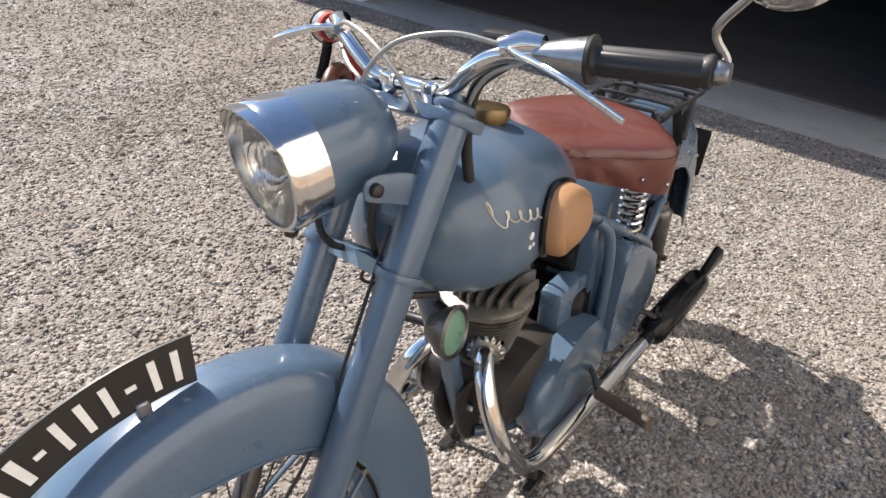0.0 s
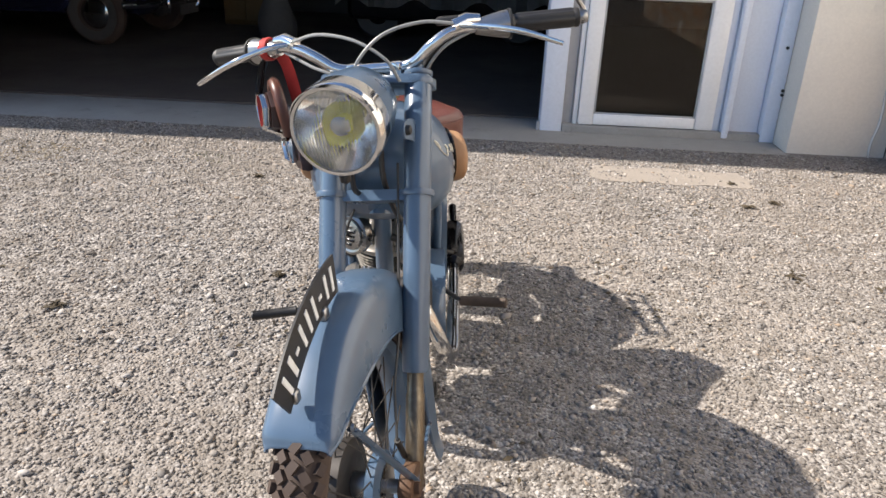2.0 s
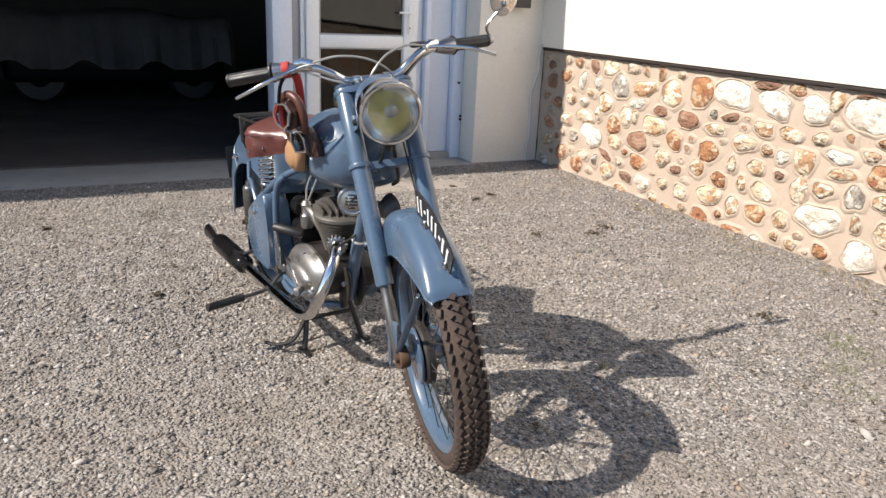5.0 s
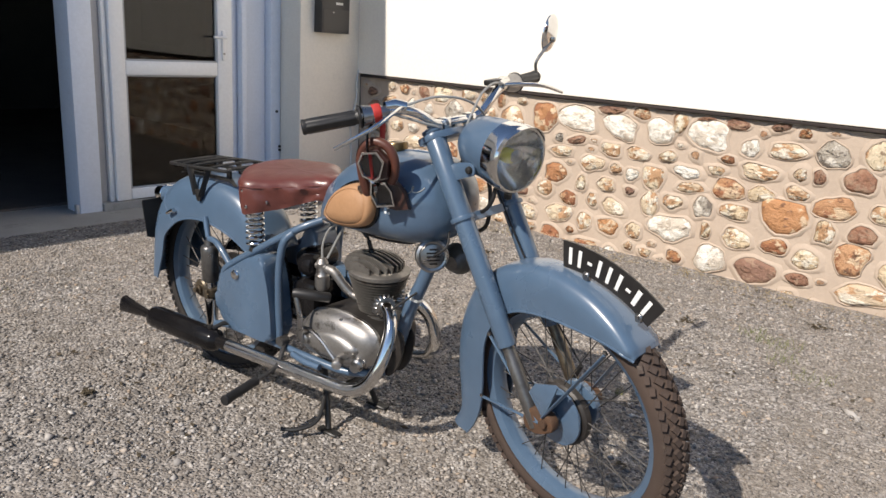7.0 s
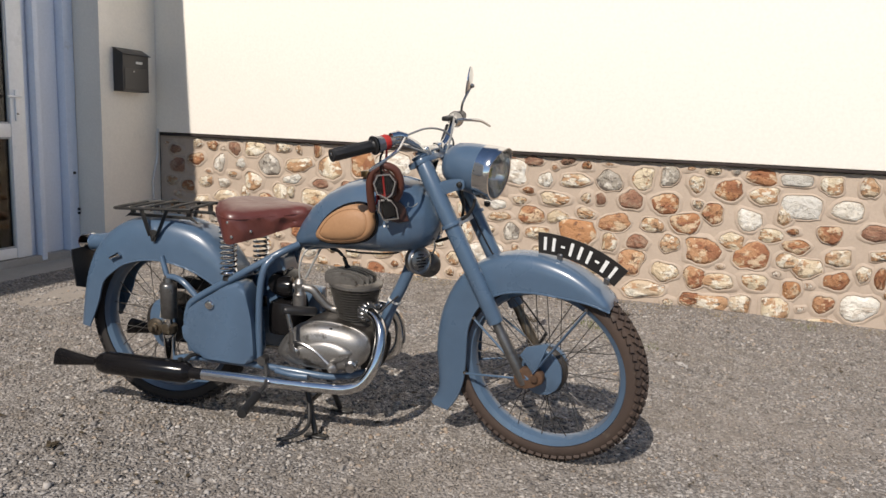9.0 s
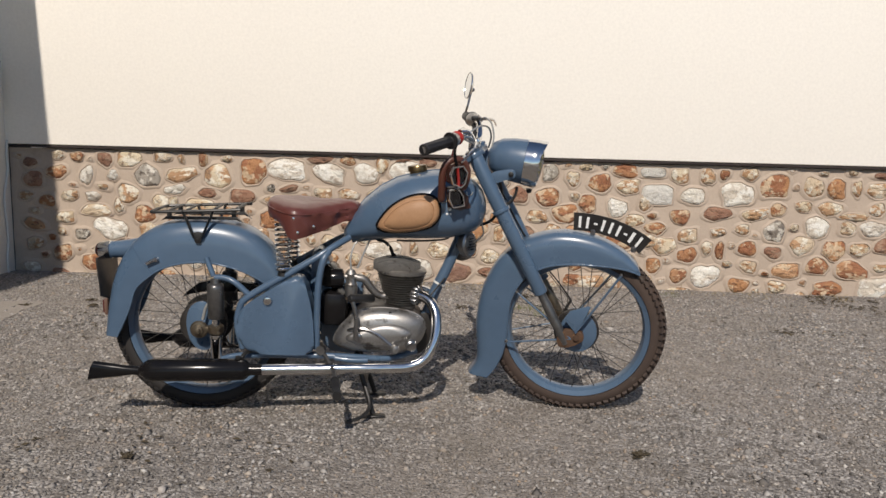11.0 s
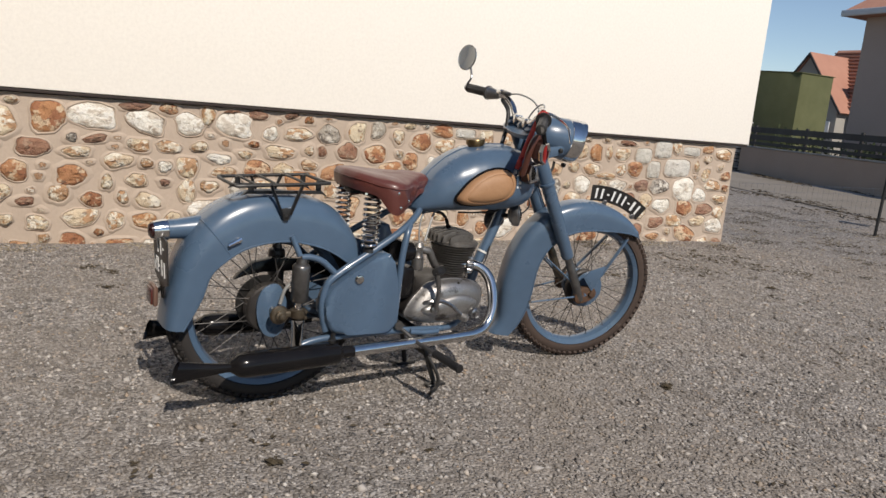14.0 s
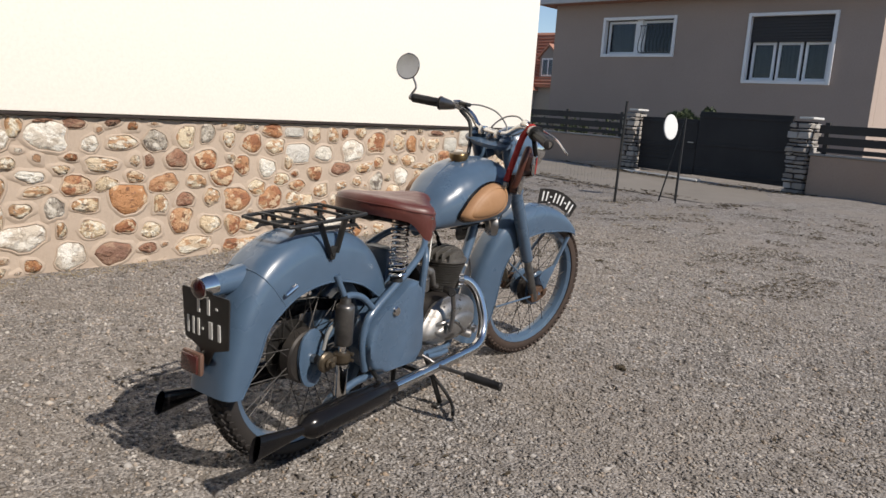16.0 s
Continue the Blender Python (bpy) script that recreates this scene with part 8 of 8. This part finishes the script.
CREAM_FLINTS_B = [(-1.96, 0.33, 0.19, 0.15), (-1.95, 0.63, 0.12, 0.09), (-1.79, -0, 0.15, 0.09), (-1.58, 0.56, 0.2, 0.09), (-1.52, 0.87, 0.12, 0.1), (-1.23, 0.29, 0.09, 0.11), (-1.2, 0.84, 0.12, 0.12), (-1.08, 0.38, 0.15, 0.12), (-1.01, -0.07, 0.22, 0.09), (-0.99, 0.84, 0.14, 0.12), (-0.9, 0.3, 0.18, 0.14), (-0.78, 0.33, 0.16, 0.1), (-0.73, 0, 0.17, 0.18), (-0.73, 0.62, 0.1, 0.11), (-0.66, 0.49, 0.16, 0.09), (-0.6, 0.17, 0.16, 0.11), (-0.6, 0.75, 0.19, 0.11), (-0.52, 0.01, 0.13, 0.13), (-0.43, 0.43, 0.17, 0.11), (-0.36, 0.15, 0.22, 0.12), (-0.34, -0.01, 0.22, 0.13), (-0.19, 0.66, 0.07, 0.06)]
CREAM_FLINTS_C = [(-0.17, 0.8, 0.11, 0.11), (-0.03, 0.38, 0.14, 0.12), (-0.01, 0.18, 0.18, 0.14), (0.1, 0.5, 0.15, 0.1), (0.12, 0.04, 0.28, 0.13), (0.18, 0.81, 0.14, 0.16), (0.38, 0.35, 0.11, 0.13), (0.45, 0.17, 0.16, 0.11), (0.56, 0.54, 0.14, 0.08), (0.56, 0.65, 0.07, 0.08), (0.65, 0.77, 0.2, 0.1), (0.76, 0.5, 0.15, 0.1), (0.79, 0.63, 0.22, 0.09), (0.86, 0.21, 0.17, 0.13), (0.89, 0.37, 0.17, 0.1), (1.04, 0.6, 0.1, 0.06), (1.05, 0.22, 0.06, 0.1), (1.19, 0.47, 0.17, 0.07), (1.29, 0.36, 0.13, 0.09), (1.31, 0.86, 0.1, 0.12), (1.36, 0.64, 0.12, 0.07), (1.44, 0.32, 0.13, 0.17)]
CREAM_FLINTS_D = [(1.44, 0.49, 0.14, 0.16), (1.53, 0.12, 0.11, 0.11), (1.55, 0.01, 0.07, 0.06), (1.57, 0.63, 0.16, 0.09), (1.7, 0.25, 0.17, 0.11), (1.71, 0.51, 0.09, 0.06), (1.76, 0.63, 0.15, 0.09), (1.77, 0.39, 0.13, 0.1), (1.86, 0.27, 0.07, 0.1), (1.89, 0.52, 0.2, 0.1), (1.91, 0.11, 0.11, 0.13), (1.96, 0.37, 0.08, 0.1), (2.12, 0.13, 0.21, 0.13), (2.14, 0.57, 0.17, 0.08), (2.25, 0.29, 0.12, 0.12), (2.59, 0.74, 0.23, 0.18), (2.6, 0.29, 0.15, 0.11), (2.73, 0.5, 0.23, 0.14), (2.87, 0.75, 0.24, 0.12), (2.87, 0.87, 0.05, 0.07), (2.94, 0.53, 0.07, 0.09), (3.02, 0.88, 0.13, 0.08)]
CREAM_FLINTS_E = [(3.04, 0.52, 0.14, 0.14), (3.14, 0.31, 0.16, 0.12), (3.2, 0.07, 0.16, 0.13), (3.28, 0.86, 0.19, 0.13), (3.3, 0.59, 0.17, 0.14), (3.37, 0.49, 0.08, 0.12), (3.52, 0.13, 0.14, 0.08), (3.55, 0.45, 0.23, 0.11)]
ORANGE_SANDSTONES = [(-3.92, 0.61, 0.14, 0.08), (-3.62, 0.87, 0.16, 0.08), (-3.44, 0.01, 0.34, 0.15), (-3.39, 0.28, 0.22, 0.18), (-3.02, -0.02, 0.17, 0.08), (-2.68, 0.64, 0.19, 0.14), (-2.36, 0.14, 0.27, 0.14), (-2.21, 0.3, 0.17, 0.17), (-2.19, 0.77, 0.14, 0.16), (-2.18, -0.01, 0.24, 0.12), (-2.09, 0.17, 0.18, 0.13), (-1.86, 0.13, 0.21, 0.13), (-1.75, 0.6, 0.12, 0.11), (-1.72, 0.78, 0.23, 0.18), (-1.33, 0.27, 0.07, 0.14), (-1.08, 0.23, 0.15, 0.12), (-1.02, 0.07, 0.14, 0.11), (-1.01, 0.53, 0.14, 0.12), (-0.82, 0.14, 0.11, 0.13), (-0.82, 0.43, 0.17, 0.1), (-0.57, 0.87, 0.2, 0.1), (-0.56, 0.34, 0.24, 0.18)]
ORANGE_SANDSTONES_B = [(-0.38, 0.77, 0.17, 0.15), (-0.29, 0.61, 0.14, 0.14), (-0.24, 0.35, 0.23, 0.18), (-0.21, 0.16, 0.14, 0.16), (-0.2, 0.01, 0.17, 0.09), (-0.12, 0.53, 0.19, 0.15), (0.02, 0.65, 0.18, 0.15), (0.22, 0.23, 0.18, 0.18), (0.35, 0.49, 0.22, 0.14), (0.61, 0.4, 0.28, 0.2), (0.63, 0.21, 0.16, 0.09), (0.95, 0.5, 0.2, 0.12), (1.23, 0.01, 0.1, 0.08), (1.57, 0.89, 0.12, 0.08), (1.72, 0.11, 0.16, 0.11), (2.05, 0.25, 0.13, 0.11), (2.18, 0.41, 0.18, 0.14), (2.31, 0.79, 0.2, 0.21), (2.5, 0.43, 0.15, 0.15), (2.7, 0.87, 0.07, 0.12), (2.86, 0.21, 0.18, 0.1), (3.17, 0.43, 0.17, 0.13)]
ORANGE_SANDSTONES_C = [(3.6, 0.04, 0.17, 0.13)]
BROWN_SANDSTONES = [(-3.67, 0.26, 0.24, 0.12), (-3.03, 0.12, 0.21, 0.11), (-2.8, 0.04, 0.14, 0.14), (-2.79, 0.48, 0.17, 0.12), (-2.63, 0.34, 0.21, 0.14), (-2.55, 0.88, 0.19, 0.05), (-1.29, 0.56, 0.24, 0.1), (0.19, 0.37, 0.15, 0.1), (0.25, 0.66, 0.16, 0.14), (0.46, 0.65, 0.07, 0.08), (0.47, 0.05, 0.13, 0.08), (0.71, 0.9, 0.11, 0.05), (0.72, 0.04, 0.25, 0.16), (0.96, 0.89, 0.14, 0.08), (1.14, 0.9, 0.13, 0.03), (1.59, 0.38, 0.07, 0.05), (1.79, 0.89, 0.2, 0.06), (2.03, 0.66, 0.15, 0.06), (2.4, 0.59, 0.19, 0.12), (2.67, 0.61, 0.14, 0.08), (2.88, 0.36, 0.24, 0.14), (2.96, 0.07, 0.14, 0.08)]
BROWN_SANDSTONES_B = [(3.23, 0.19, 0.17, 0.06), (3.47, 0.85, 0.12, 0.11)]
GREY_FLINTS = [(-3.02, 0.48, 0.25, 0.16), (-1.74, 0.43, 0.18, 0.16), (0.01, 0.84, 0.12, 0.14), (0.41, 0.78, 0.18, 0.15), (1.09, 0.36, 0.12, 0.14), (2.17, 0.66, 0.07, 0.06), (3.14, 0.73, 0.21, 0.18), (3.36, 0.12, 0.07, 0.09), (3.67, 0.26, 0.12, 0.09)]
PALE_BLOCKS = [(-3.4, 0.84, 0.23, 0.09), (-3.23, 0.67, 0.35, 0.18), (-3.02, 0.84, 0.23, 0.17), (-2.92, 0.64, 0.17, 0.17), (-2.77, 0.77, 0.21, 0.15), (-0.82, 0.69, 0.25, 0.16), (-0.78, 0.86, 0.2, 0.08)]


def stone_outline(seed):
    """Irregular outline of a field stone, about one unit across."""
    r = random.Random(seed)
    n = 18
    ph = [r.uniform(0, 6.28) for _ in range(4)]
    squ = r.uniform(0.70, 1.0)
    out = []
    for i in range(n):
        a = 2 * math.pi * i / n
        rad = 0.5 * (1 + 0.06 * math.cos(2 * a + ph[0]) + 0.08 * math.cos(3 * a + ph[1]) + 0.05 * math.cos(5 * a + ph[2]) + r.uniform(-0.06, 0.05))
        c, t = math.cos(a), math.sin(a)
        out.append((rad * (1 if c >= 0 else -1) * abs(c) ** squ, rad * (1 if t >= 0 else -1) * abs(t) ** squ))
    return out


def block_outline(seed):
    """Outline of a roughly squared block."""
    r = random.Random(seed)
    out = []
    for i in range(18):
        a = 2 * math.pi * i / 18
        c, t = math.cos(a), math.sin(a)
        rad = 0.5 * r.uniform(0.95, 1.04)
        out.append((rad * (1 if c >= 0 else -1) * abs(c) ** 0.45, rad * (1 if t >= 0 else -1) * abs(t) ** 0.45))
    return out


def stone_mesh(outline, seed, material, flat=1.0):
    """Face of the stone: sunk at its edge behind the pointing, uneven and facetted on its swelling."""
    r = random.Random(seed)
    tilt_y, tilt_z = r.uniform(-0.012, 0.012) * flat, r.uniform(-0.012, 0.012) * flat
    bm = bmesh.new()
    rings = []
    for s, x, j in ((1.03, 0.020, 0), (0.97, 0.003, 0.002), (0.86, -0.006, 0.004), (0.64, -0.012, 0.009), (0.36, -0.014, 0.010), (0.12, -0.014, 0.004)):
        rings.append([V(x + j * flat * r.uniform(-1, 1) + s * (tilt_y * y + tilt_z * z), y * s * (1 + 18 * j * r.uniform(-1, 1)), z * s * (1 + 18 * j * r.uniform(-1, 1))) for y, z in outline])
    bridge(bm, rings)
    me = bpy.data.meshes.new("stone")
    bmesh.ops.recalc_face_normals(bm, faces=bm.faces)
    bm.to_mesh(me)
    bm.free()
    me.materials.append(material)
    me.polygons.foreach_set("use_smooth", [True] * len(me.polygons))
    me.set_sharp_from_angle(angle=radians(26))
    return me


OUTLINES = [stone_outline(500 + k) for k in range(22)]
BLOCKS = [block_outline(540 + k) for k in range(5)]
KINDS = [(M_WHITE_FLINT, OUTLINES, WHITE_FLINTS + WHITE_FLINTS_B), (M_CREAM_FLINT, OUTLINES, CREAM_FLINTS + CREAM_FLINTS_B + CREAM_FLINTS_C + CREAM_FLINTS_D + CREAM_FLINTS_E),
         (M_ORANGE_STONE, OUTLINES, ORANGE_SANDSTONES + ORANGE_SANDSTONES_B + ORANGE_SANDSTONES_C), (M_BROWN_STONE, OUTLINES, BROWN_SANDSTONES + BROWN_SANDSTONES_B), (M_GREY_FLINT, OUTLINES, GREY_FLINTS), (M_PALE_STONE, BLOCKS, PALE_BLOCKS)]
MESHES = [[stone_mesh(o, 600 + 40 * i + k, mat, 0.3 if mat is M_PALE_STONE else 1.0) for k, o in enumerate(outs)] for i, (mat, outs, rows) in enumerate(KINDS)]
rng = random.Random(77)
lo_y, hi_y, lo_z, hi_z = Y_END + 0.01, 4.175, -0.16, 0.920
spots = [(y, z, w, h, i) for i, (mat, outs, rows) in enumerate(KINDS) for y, z, w, h in rows]
for tries, w0, w1 in ((1500, 0.125, 0.17), (3500, 0.09, 0.125), (5000, 0.06, 0.09), (5000, 0.04, 0.06)):      # the stones between
    for _ in range(tries):
        w = rng.uniform(w0, w1)
        h = w * rng.uniform(0.5, 0.95)
        y, z = rng.uniform(lo_y + w / 2, hi_y - w / 2), rng.uniform(lo_z + h * 0.4, hi_z - h / 2)
        gap = rng.uniform(0.020, 0.036)
        for p in spots:
            dy = abs(y - p[0])
            if dy < 0.35 and (dy / ((w + p[2]) / 2 + gap)) ** 2.6 + (abs(z - p[1]) / ((h + p[3]) / 2 + gap)) ** 2.6 < 1:
                break
        else:
            spots.append((y, z, w, h, rng.choice((0, 1, 1, 1, 2, 2, 3))))
pointing, small_bm = bmesh.new(), bmesh.new()
for i, (y, z, w, h, kind) in enumerate(spots):
    outs = KINDS[kind][1]
    k = rng.randrange(len(outs))
    lean = 1.5 if outs is BLOCKS else 7
    turn = Matrix.Translation((WX + 0.004, y, z)) @ Matrix.Rotation(radians(rng.gauss(0, lean)), 4, "X") @ Matrix.Diagonal((1, w * rng.choice((-1, 1)), h * rng.choice((-1, 1)), 1))
    if i < 300:
        ob = new("stone", MESHES[kind][k])
        ob.parent = flint
        ob.matrix_basis = turn
    else:
        bridge(small_bm, [[turn @ V(x, a * s, b * s) for a, b in outs[k][::2]] for s, x in ((1.02, 0.012), (0.92, -0.002), (0.3, -0.008))])
    grow = rng.uniform(0.004, 0.016) / ((w + h) / 2)
    bridge(pointing, [[turn @ V(x, a * s, b * s) for a, b in outs[k]] for s, x in ((1 + 5.0 * grow, 0.011), (1 + 3.0 * grow, 0.003), (1 + 1.6 * grow, -0.001), (1.03, -0.003), (1.0, -0.001), (0.97, 0.003), (0.96, 0.012))], True, False, False)
collar = link_mesh("pointing", pointing, M_MORTAR, flint, "", 70)
collar["kind"] = "stuff"
small = link_mesh("small_stones", small_bm, M_FLINT_S, flint, "", 40)
small["kind"] = "stuff"
